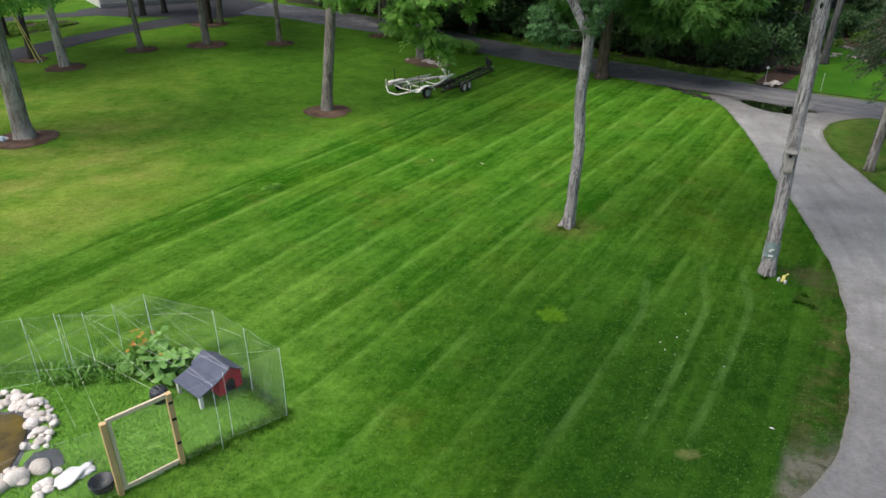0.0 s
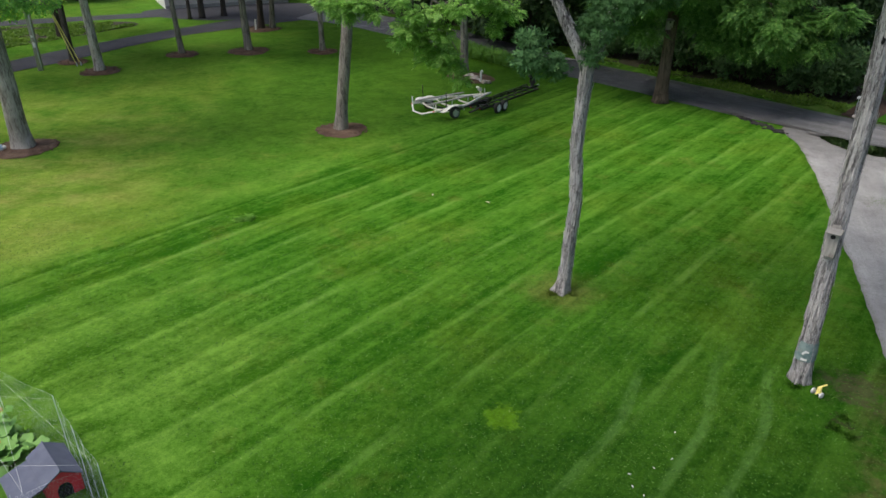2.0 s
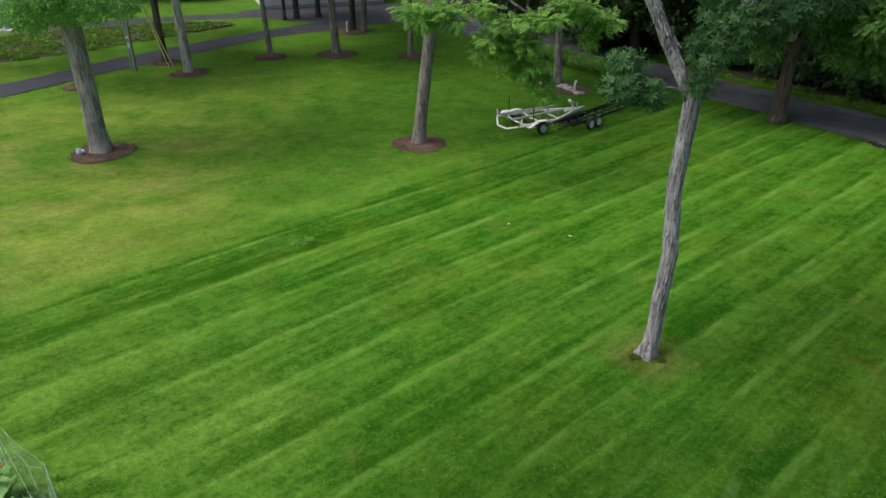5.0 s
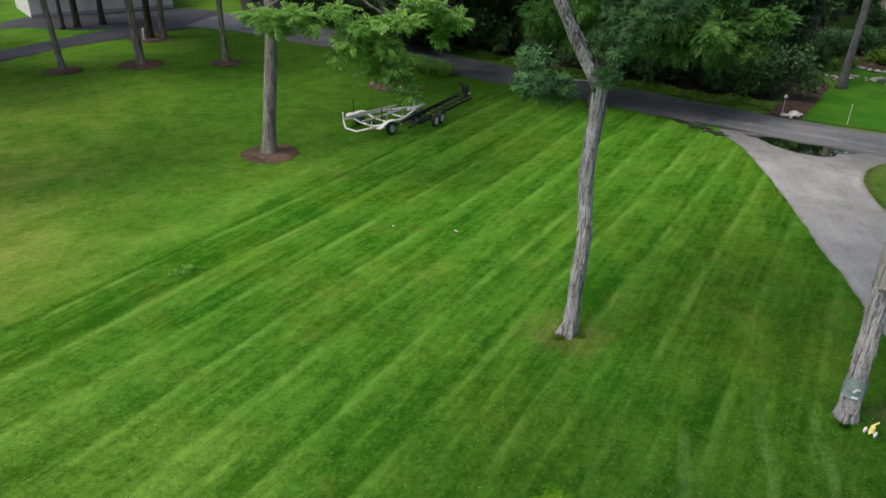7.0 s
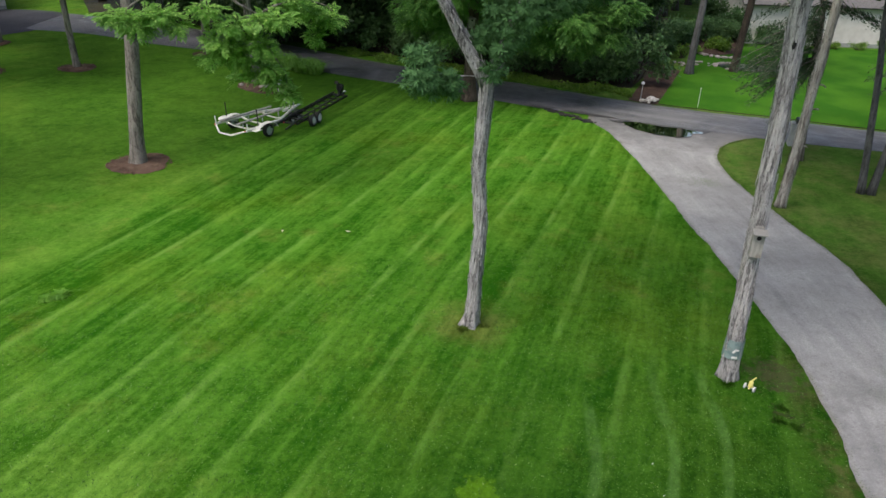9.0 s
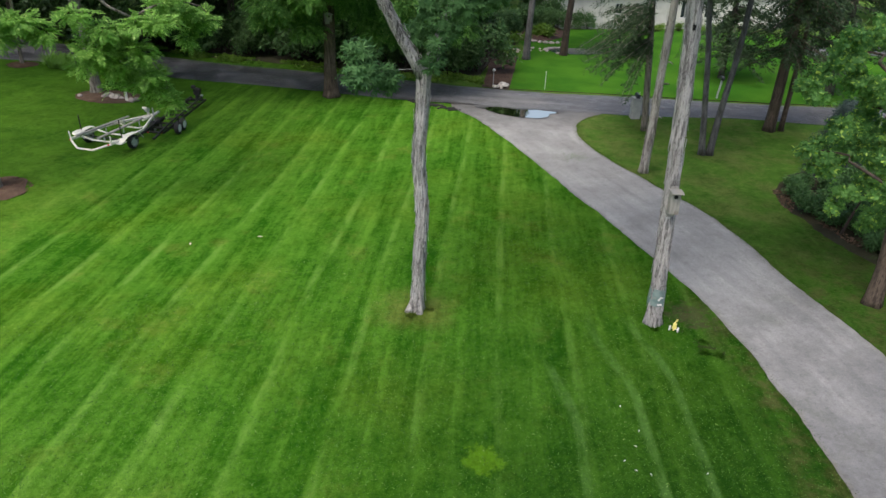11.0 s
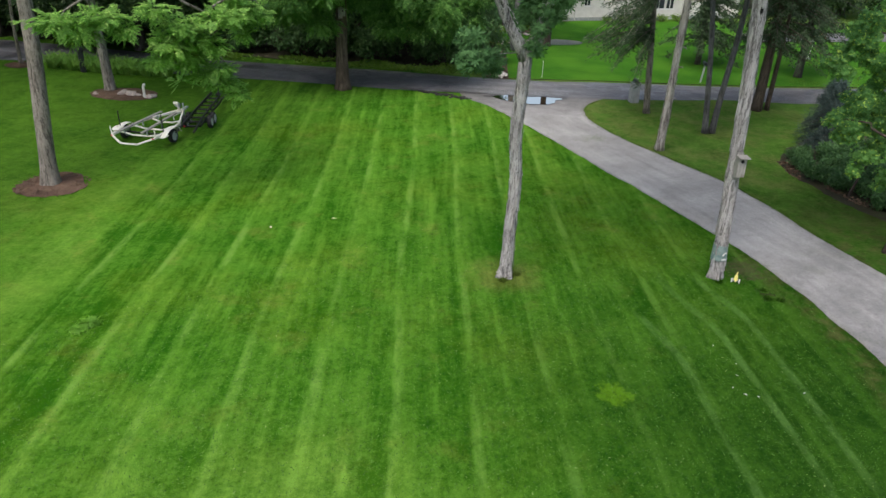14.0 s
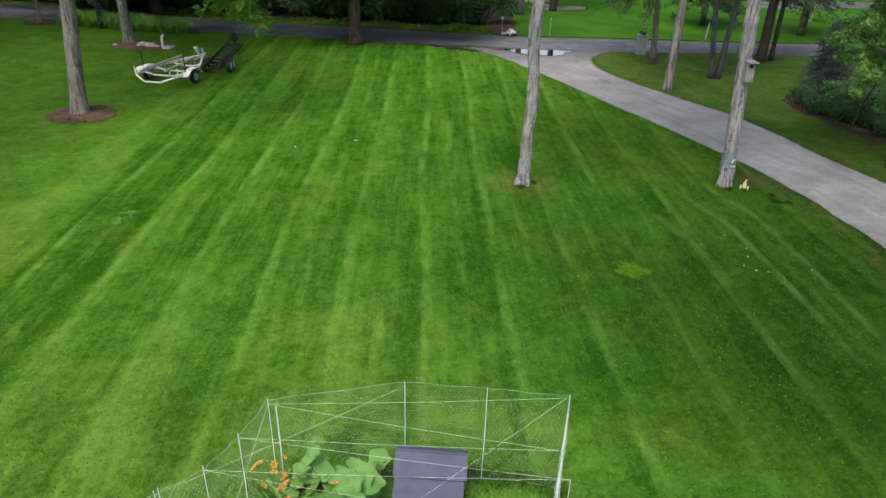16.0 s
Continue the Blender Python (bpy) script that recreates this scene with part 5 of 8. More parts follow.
def conifer(name, label, x, y, height, r, clear, reach, boughs, mat_leaf, mat_bark, seed, per=60, length=0.34, width=0.07, drop=0.5, low_side=None):
    """A conifer with whorls of hanging boughs above a clear trunk."""
    rr = random.Random(seed)
    tree = thing(name, label, "tree", on_ground(x, y, -0.05))
    part("trunk", trunk_geo([(0, 0, 0), (0.03, 0, height * 0.3), (0.02, 0.03, height * 0.65), (0, 0, height)], [r, r * 0.8, r * 0.5, 0.03], 12, 0.4, 0.07, 0.25, seed), mat_bark, tree, soft=True)
    starts, ends, g = [], [], Geo()
    for _ in range(boughs):
        z = clear + (height - clear) * rr.random() ** 1.15
        a = rr.uniform(0, 2 * math.pi)
        q = reach * (1 - (z - clear) / (height - clear)) ** 0.7 * rr.uniform(0.65, 1.1) + 0.25
        if low_side is not None and z < clear + 2.2:
            a = low_side + rr.uniform(-1.3, 1.3)
        s = np.array([0.02, 0.0, z])
        e = np.array([q * math.cos(a), q * math.sin(a), z + q * rr.uniform(-0.28, 0.05)])
        starts.append(s), ends.append(e)
        pts = [s + (e - s) * k / 4 + np.array([0, 0, -0.22 * np.linalg.norm(e - s) * (k / 4) ** 2]) for k in range(5)]
        g.tube(pts, [0.035, 0.028, 0.02, 0.014, 0.006], 5)
    tagged(part("branchwork", g, mat_bark, tree), kind="stuff")
    quads("crown", needle_sprays(starts, ends, per, length, width, drop), mat_leaf, tree)
    return tree


hemlock = conifer("hemlock", "drooping dark hemlock beside the mailbox pillar", 22.42, 31.7, 15, 0.17, 3.9, 3.4, 110, NEEDLE, GREY_BARK, 51, 260, 0.20, 0.055, 0.55, 2.5)
hemlock.matrix_world = Matrix.Translation(on_ground(22.42, 31.7, -0.05)) @ Matrix.Rotation(-0.085, 4, "Y") @ Matrix.Rotation(-0.05, 4, "X")
conifer("cedar_tree", "dark rough-trunked cedar by the road", 28.35, 29.0, 14, 0.28, 3.6, 3.2, 84, NEEDLE, WALNUT_BARK, 52, 170, 0.24, 0.07, 0.5)
conifer("cedar_tree", "dark cedar with a twin stem by the road", 28.95, 28.75, 13, 0.13, 4.2, 2.8, 60, NEEDLE, WALNUT_BARK, 53, 150, 0.24, 0.07, 0.5)
conifer("pine_tree", "dark pine on the neighbouring lawn", 38.4, 32.4, 15, 0.26, 2.4, 4.0, 110, NEEDLE, DARK_BARK, 54, 190, 0.30, 0.09, 0.4)
conifer("pine_tree", "dark pine behind the road", 35.6, 38.2, 14, 0.2, 1.6, 3.4, 100, NEEDLE, DARK_BARK, 55, 190, 0.30, 0.09, 0.4)
conifer("blue_spruce", "small blue spruce behind the shrubs", 25.5, 23.7, 3.1, 0.08, 0.25, 1.25, 190, BLUE_NEEDLE, DARK_BARK, 56, 170, 0.13, 0.035, 0.12)

# maple hanging over the shrubs by the driveway
map_clumps = [(-0.9, 2.6, 4.0, 0.6, 0.6, 0.25), (-0.3, 2.2, 3.5, 0.7, 0.7, 0.30), (0.3, 1.9, 2.7, 0.7, 0.7, 0.30), (0.5, 2.4, 4.6, 0.8, 0.8, 0.30), (1.3, 2.4, 3.7, 0.9, 0.9, 0.35), (1.8, 2.7, 5.2, 0.9, 0.9, 0.32), (0.7, 1.1, 4.0, 0.8, 0.8, 0.32),
              (0.2, 0.8, 3.0, 0.7, 0.7, 0.3), (0.9, 1.2, 2.2, 0.8, 0.8, 0.3), (1.9, 1.6, 2.9, 0.9, 0.9, 0.35), (2.6, 3.2, 4.3, 1.0, 1.0, 0.4), (0.9, 0.6, 5.0, 0.9, 0.9, 0.35), (1.6, 1.6, 6.0, 1.0, 1.0, 0.4), (2.8, 2.2, 5.8, 1.1, 1.1, 0.4),
              (2.9, 1.5, 3.8, 1.0, 1.0, 0.4), (-0.6, 3.0, 5.4, 0.35, 0.35, 0.2), (0.2, 3.1, 6.2, 0.5, 0.5, 0.25), (1.2, 3.6, 6.6, 0.7, 0.7, 0.3),
              (0.3, 2.9, 7.0, 0.8, 0.8, 0.35), (1.6, 2.8, 6.9, 0.9, 0.9, 0.4), (1.2, 2.9, 5.7, 0.9, 0.9, 0.35), (2.8, 2.9, 5.1, 1.0, 1.0, 0.4), (2.1, 2.9, 4.0, 0.9, 0.9, 0.35), (3.4, 2.9, 3.2, 1.1, 1.1, 0.4), (-0.4, 2.9, 5.9, 0.4, 0.4, 0.2)]
rm = random.Random(62)
map_clumps = [(x, y, z, q * 0.62, q * 0.62, h * 1.15) for x, y, z, q, _, h in map_clumps] + [(x + rm.uniform(-0.7, 0.7), y + rm.uniform(-0.7, 0.7), z + rm.uniform(-0.6, 0.5), 0.38, 0.38, 0.26) for x, y, z, *_ in map_clumps * 2]
broad_tree("maple_tree", "leafy bright green maple over the shrub bed", 16.3, 16.35, [(0, 0, 0), (0.08, 0.05, 1.2), (0.25, 0.3, 3.0), (0.5, 0.7, 5.5), (0.7, 0.9, 10)], [0.25, 0.20, 0.18, 0.15, 0.08], WALNUT_BARK, MAPLE_LEAF,
           np.concatenate([palmate_leaves(map_clumps, 7600, 0.125, 0.52, 5, 0.1), palmate_leaves(upper_crown(1.5, 1.5, 9.0, 4.2, 5, 20, 61), 400, 0.22, 0.55)]),
           [((0.25, 0.3, 3.0), (-0.8, 2.6, 4.0), 0.06, 0.015), ((0.4, 0.5, 4.2), (1.9, 2.7, 4.9), 0.07, 0.02), ((0.5, 0.7, 5.4), (1.2, 3.5, 6.5), 0.07, 0.02)], seg=18, ridge=0.06, flare=0.3, seed=8.0)
broad_tree("sapling", "thin leaning sapling in the shrub bed", 19.95, 19.67, [(0, 0, 0), (0.15, -0.2, 1.2), (0.35, -0.5, 2.6), (0.4, -0.7, 4.5)], [0.05, 0.04, 0.035, 0.015], BROWN_BARK, MAPLE_LEAF,
           palmate_leaves([(0.4, -0.7, 4.2, 1.2, 1.2, 0.9), (0.1, -0.2, 3.0, 0.8, 0.8, 0.6)], 500, 0.13, 0.5), [], seg=10, ridge=0.05, flare=0.2, seed=9.0)


# ---- shrubs and woodland ----
def shrub(name, label, x, y, r, h, seed, leaf_mat, count=900, length=0.12, width=0.07, group="", category="shrub"):
    rr = random.Random(seed)
    bush = thing(name, label, category, on_ground(x, y), group)
    g = Geo()
    clumps = []
    for _ in range(9):
        a, q = rr.uniform(0, 6.3), r * math.sqrt(rr.random()) * 0.75
        z = h * rr.uniform(0.35, 0.8)
        clumps.append((q * math.cos(a), q * math.sin(a), z, r * 0.42, r * 0.42, h * 0.26))
        limb(g, (0.1 * math.cos(a), 0.1 * math.sin(a), -0.03), clumps[-1][:3], 0.025, 0.01, 0.1, 5, 4)
    tagged(part("branchwork", g, BROWN_BARK, bush), kind="stuff")
    quads("leaves", broad_leaves(clumps, count, length, width, 0.4, 0.2), leaf_mat, bush)
    return bush


proto = shrub("shrub", "dense dark green leafy shrub", 22.0, 21.0, 0.85, 0.9, 71, SHRUB_LEAF, 2200, 0.13, 0.075, "shrubs by the driveway")
for i, (sx, sy, sc) in enumerate([(22.4, 23.1, 0.65), (21.5, 22.3, 0.75), (20.8, 21.3, 0.8), (20.5, 20.5, 0.85), (20.3, 19.0, 0.9), (19.9, 18.0, 0.9), (19.6, 16.9, 0.95), (19.3, 15.6, 1.0),
                                   (23.5, 22.7, 0.8), (22.9, 21.8, 1.0), (21.9, 19.5, 1.15), (21.5, 18.3, 1.2), (21.1, 17.0, 1.2), (20.8, 15.5, 1.3), (24.8, 22.0, 0.95), (24.2, 20.5, 1.25), (23.4, 18.8, 1.3), (22.8, 17.0, 1.4)]):
    copy_thing(proto, Matrix.Translation(on_ground(sx, sy)) @ Matrix.Rotation(i * 1.3, 4, "Z") @ Matrix.Scale(sc, 4))
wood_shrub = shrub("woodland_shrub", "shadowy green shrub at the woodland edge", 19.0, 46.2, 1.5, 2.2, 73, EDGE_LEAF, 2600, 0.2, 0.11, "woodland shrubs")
r5 = random.Random(5)
for i in range(70):
    s = r5.random()
    if i < 24:
        ex, ey = resample([(20.6, 44.8), (17.6, 47.4), (14.8, 50.2), (11.6, 53.0), (8.2, 56.2), (4.4, 60.4), (0.0, 64.8), (-6, 69)], 24)[i]
        ex, ey = ex + r5.uniform(0.2, 1.2), ey + r5.uniform(0.2, 1.2)
    else:
        ex, ey = r5.uniform(-9, 26), r5.uniform(58, 76)
        if ex + ey < 66:
            ex += 10
    copy_thing(wood_shrub, Matrix.Translation(on_ground(ex, ey)) @ Matrix.Rotation(i * 2.1, 4, "Z") @ Matrix.Scale(r5.uniform(0.7, 1.5), 4))


def wood_tree(seed, clear, spread, height, r, count):
    rr = random.Random(seed)
    clumps = upper_crown(0, 0, clear, spread, height, 30, seed) + [(rr.uniform(-spread, spread) * 0.8, rr.uniform(-spread, spread) * 0.8, clear + rr.uniform(-1.0, 0.8), 1.3, 1.3, 0.8) for _ in range(10)]
    limbs = [((0, 0, clear + k * 0.8), (spread * 0.6 * math.cos(k * 2.2 + seed), spread * 0.6 * math.sin(k * 2.2 + seed), clear + 1.2 + k), r * 0.45, r * 0.15) for k in range(5)]
    return [(0, 0, 0), (rr.uniform(-.2, .2), 0, 3), (rr.uniform(-.4, .4), rr.uniform(-.3, .3), 8), (0, 0, 14)], [r, r * 0.85, r * 0.65, r * 0.2], broad_leaves(clumps, count, 0.34, 0.2, 0.45), limbs


woods = []
for k, (clear, spread, hh) in enumerate([(4.0, 3.8, 9.0), (3.0, 3.4, 8.5), (5.0, 4.2, 9.5), (2.4, 3.0, 7.0)]):
    pts, rad, lv, lm = wood_tree(80 + k, clear, spread, hh, 0.2 + 0.05 * k, 9000)
    sx, sy = [(19.5, 49.5), (14.5, 53.0), (9.0, 58.0), (23.5, 52.5)][k]
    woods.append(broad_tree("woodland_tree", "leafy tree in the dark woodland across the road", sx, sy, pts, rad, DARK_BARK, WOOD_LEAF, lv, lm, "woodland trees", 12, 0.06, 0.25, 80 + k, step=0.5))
spots = [(6.0, 61.5), (2.5, 65.0), (-2.0, 68.5), (-7.0, 72.0), (21.0, 56.0), (2.5, 71.0), (-3.5, 75.5), (24.5, 60.5),
         (19.0, 63.0), (13.5, 66.5), (8.5, 72.0), (2.0, 78.0), (27.0, 66.0), (22.5, 69.5), (15.5, 73.5), (9.0, 80.0), (-10.5, 77.0), (-7.0, 82.0), (-13.5, 80), (-1, 86), (21, 78), (-22, 84), (-32, 80), (4, 58.6), (0.2, 63.2), (-4.5, 66.8), (-1.5, 66), (2.2, 62.2), (-9.5, 71.5), (-6, 76), (0, 72), (5.5, 68)]
for i, (sx, sy) in enumerate(spots):
    sx, sy = sx + r5.uniform(-0.8, 0.8), sy + r5.uniform(-0.8, 0.8)
    copy_thing(woods[i % 4], Matrix.Translation(on_ground(sx, sy, -0.05)) @ Matrix.Rotation(i * 1.9, 4, "Z") @ Matrix.Scale(r5.uniform(0.85, 1.2), 4))
# woodland that closes the place beyond the far lawns and behind the start of the flight
# (19.5, 5.0) and (18.5, -2.5): unseen, added as shade trees for the near lawn
closing = [(38.5, 71), (42, 75), (46, 79), (50, 84), (44, 83), (36, 77), (72, 47), (77, 52), (82, 47), (74, 40), (19.5, 5.0), (18.5, -2.5), (-52, 62), (-58, 50), (-62, 36), (-60, 22), (-58, 8), (-54, -8), (-44, -22), (-28, -30), (-12, -34), (4, -36), (22, -32), (38, -24), (46, -10), (48, 4), (46, 12), (66, 30), (70, 42), (66, 54), (-42, 74), (-52, 70), (40, 4), (36, -8), (30, 10), (34, 16)]
for i, (sx, sy) in enumerate(closing):
    copy_thing(woods[(i + 1) % 4], Matrix.Translation(on_ground(sx, sy, -0.05)) @ Matrix.Rotation(i * 2.3, 4, "Z") @ Matrix.Scale(r5.uniform(0.95, 1.3), 4))


def ground_cover(name, label, points, count, height, length, width, leaf_mat, category, spread_z=0.5):
    """Low plants filling a strip between two edge lines: one object of loose leaves."""
    a, b = resample(points[0], 60), resample(points[1], 60)
    s, k = rng.random(count), rng.random(count)
    i = (k * 58.9).astype(int)
    f = (k * 58.9 - i)[:, None]
    pa, pb = a[i] * (1 - f) + a[i + 1] * f, b[i] * (1 - f) + b[i + 1] * f
    xy = pa * (1 - s[:, None]) + pb * s[:, None]
    lump = 0.6 + 0.5 * np.sin(xy[:, 0] * 1.9) * np.cos(xy[:, 1] * 1.6)
    z = np.array([ground_z(x, y) for x, y in xy]) + height * rng.random(count) ** 1.2 * np.clip(lump, 0.25, 1.1)
    keep = np.array([noise.noise(Vector((x * 0.55, y * 0.55, 2.0))) for x, y in xy]) > -0.12
    xy, z, count = xy[keep], z[keep], int(keep.sum())
    p = np.concatenate([xy, z[:, None]], 1)
    along = unit(rng.normal(size=p.shape) * np.array([1, 1, 0.4]) + np.array([0, 0, spread_z]))
    side = unit(np.cross(along, rng.normal(size=p.shape)))
    w = rng.uniform(0.6, 1.2, count)
    return tagged(quads(name, leaf_quads(p, along, side, length * w, width * w), leaf_mat), label, category, kind="stuff")


ground_cover("ground_cover", "low bright green plants along the road verge", ([(20.0, 42.6), (18.2, 43.9), (16.2, 46.0), (13.4, 48.7), (10.8, 51.2), (7.4, 54.3), (3.0, 59.0)], [(20.6, 44.2), (18.6, 46.0), (16.4, 48.0), (14.0, 50.3), (11.4, 52.8), (8.2, 55.8), (4.0, 60.2)]), 15000, 0.28, 0.16, 0.10, GROUND_LEAF, "ground cover")
ground_cover("ivy_bed", "patchy low green ground cover beyond the lane", ([(-28.6, 60.2), (-31, 53.6), (-34.2, 47.5), (-37, 44.5)], [(-32, 61), (-38, 57), (-43.5, 50), (-43, 44)]), 24000, 0.13, 0.20, 0.14, GROUND_LEAF, "ground cover")
ground_cover("roadside_weeds", "low weeds at the foot of the far verge", ([(35.5, 31.2), (40, 28.6), (46, 25.2)], [(36.5, 32.0), (41, 29.4), (47, 26)]), 900, 0.12, 0.12, 0.05, GROUND_LEAF, "weeds")

ground_cover("fallen_leaves", "brown fallen leaves along the shrub bed", ([(21.4, 23.5), (20.4, 22.4), (19.85, 21.4), (19.3, 20.1), (18.8, 18.5), (18.4, 16.5)], [(22.4, 22.8), (21.2, 21.8), (20.5, 20.9), (20.1, 19.8), (19.7, 18.3), (19.2, 16.5)]), 3200, 0.05, 0.11, 0.07, DRY_LEAF, "leaf litter", 0.0)


# ---- turf ----
def turf(name, label, xy, height, width, material, lean=0.5):
    """Loose grass blades standing at the given points: one object."""
    n = len(xy)
    z = np.array([ground_z(x, y) for x, y in xy])
    base = np.concatenate([xy, z[:, None] - 0.005], 1)
    a = rng.uniform(0, 2 * np.pi, n)
    side = np.stack([np.cos(a), np.sin(a), np.zeros(n)], 1) * (width * rng.uniform(0.6, 1.3, n))[:, None] * 0.5
    b = rng.uniform(0, 2 * np.pi, n)
    h = height * rng.uniform(0.5, 1.25, n)
    reach = rng.uniform(0.35, 1.0, n)
    tip = base + np.stack([np.cos(b) * lean * h * reach, np.sin(b) * lean * h * reach, h], 1)
    return tagged(quads(name, np.stack([base - side, base + side, tip + side * 0.25, tip - side * 0.25], 1), material), label, "grass", kind="stuff")


def scatter(x0, x1, y0, y1, n):
    return np.stack([rng.uniform(x0, x1, n), rng.uniform(y0, y1, n)], 1)


dl, dr = np.array(drive_left), np.array(drive_right)


def off_drive(xy, margin=0.05):
    """Points that lie west of the driveway."""
    return xy[xy[:, 0] < np.interp(xy[:, 1], dl[2:18, 1], dl[2:18, 0]) - margin]


def past_drive(xy, margin=0.1):
    """Points on the island, east of the driveway and south of the road."""
    rn = np.array(road_near)[::-1]
    xy = xy[(xy[:, 1] > 23.5) | (xy[:, 0] < np.interp(xy[:, 1], [13, 16.5, 18.5, 20.1, 21.6, 23.4], [18, 18.5, 18.9, 19.4, 20.0, 21.3]))]
    return xy[(xy[:, 0] > np.interp(xy[:, 1], dr[2:, 1], dr[2:, 0]) + margin) & (xy[:, 1] < np.interp(xy[:, 0], rn[:, 0], rn[:, 1]) - 0.3)]


near_turf = np.concatenate([scatter(-30, -14, 18, 44, 60000), scatter(-14, 2, 40, 52, 25000), off_drive(scatter(-13, 12, 9.5, 19, 150000)), off_drive(scatter(-14, 14, 19, 30, 90000)), off_drive(scatter(-16, 15.4, 30, 40, 40000)), past_drive(scatter(14, 30, 17, 34, 60000))])
turf("pale_blades", "single pale grass blades and clover leaves in the lawn", off_drive(scatter(-14, 12, 9, 26, 34000)), 0.024, 0.015, PALE_BLADE, 2.6)
turf("dark_blades", "single dark grass blades in the lawn", off_drive(scatter(-14, 12, 9, 26, 50000)), 0.024, 0.022, DARK_BLADE, 2.6)
turf("lawn_turf", "short mown grass blades of the lawn", near_turf, 0.020, 0.016, LAWN_BLADE, 3.2)
verge = []
for pts, sgn in ((dl[3:18], -1), (dr[8:19], 1)):
    q = resample(pts, 400)
    k = rng.integers(0, 399, 9000)
    off = np.abs(rng.normal(0, 0.18, 9000)) - 0.09
    d = q[k + 1] - q[k]
    nrm = np.stack([-d[:, 1], d[:, 0]], 1) / np.linalg.norm(d, axis=1)[:, None] * (1 if sgn < 0 else -1)
    verge.append(q[k] + nrm * off[:, None] + rng.normal(0, 0.04, (9000, 2)))
turf("verge_grass", "ragged longer grass along the driveway edges", np.concatenate(verge), 0.030, 0.014, LAWN_BLADE, 2.4)

for i, (sx, sy, sc) in enumerate([(27.6, 53.6, 0.9), (29.4, 55.4, 1.0), (31.6, 56.6, 0.9), (33.6, 57.6, 1.0), (35.6, 58.4, 0.8)]):
    copy_thing(wood_shrub, Matrix.Translation(on_ground(sx, sy)) @ Matrix.Rotation(i * 2.7, 4, "Z") @ Matrix.Scale(sc, 4))

for i, (sx, sy, sc) in enumerate(for_house):
    copy_thing(wood_shrub, Matrix.Translation(on_ground(sx, sy)) @ Matrix.Rotation(i * 1.7, 4, "Z") @ Matrix.Scale(sc, 4))
for i, (sx, sy) in enumerate([(32.0, 61.5)]):
    copy_thing(woods[(i + 2) % 4], Matrix.Translation(on_ground(sx, sy, -0.05)) @ Matrix.Rotation(i * 2.0, 4, "Z"))

weed_xy = np.stack([rng.normal(16.65, 0.32, 900), rng.normal(29.95, 0.30, 900)], 1)
turf("gravel_weeds", "thin greenish weeds grown into the gravel", weed_xy, 0.035, 0.02, BLADE, 2.0)


# ---- boat trailers ----
def wheel(parent, x, y, z, r, w, rim_mat, turn=0.0):
    """A tyre and rim, its axle across x."""
    m = Matrix.Translation((x, y, z)) @ Matrix.Rotation(radians(90), 4, "Y")
    holder = part("wheel", Geo().lathe([(r * 0.55, -w * 0.5), (r * 0.86, -w * 0.52), (r * 0.97, -w * 0.36), (r, -w * 0.12), (r, w * 0.12), (r * 0.97, w * 0.36), (r * 0.86, w * 0.52), (r * 0.55, w * 0.5), (r * 0.55, -w * 0.5)], seg=26, m=m, caps=False), RUBBER, parent, "black rubber tyre", True)
    rim = Geo().lathe([(r * 0.12, -w * 0.40), (r * 0.30, -w * 0.50), (r * 0.54, -w * 0.46), (r * 0.66, -w * 0.56), (r * 0.66, w * 0.56), (r * 0.54, w * 0.46), (r * 0.30, w * 0.50), (r * 0.12, w * 0.54)], seg=22, m=m)
    part("rim", rim, rim_mat, holder, "white steel rim")
    for k in range(5):
        a = 2 * math.pi * k / 5
        part("lug_nut", Geo().lathe([(0.012, -w * 0.5), (0.012, w * 0.5)], (r * 0.2 * math.cos(a), r * 0.2 * math.sin(a), 0), 6, m), BLACK_STEEL, holder)
    return holder


def beam(a, b, w, h):
    """A square steel bar from a to b."""
    a, b = Vector(a), Vector(b)
    d = b - a
    m = Matrix.Translation((a + b) / 2) @ d.to_track_quat("Y", "Z").to_matrix().to_4x4()
    return Geo().box((0, 0, 0), (w, d.length, h), m, min(w, h) * 0.18)


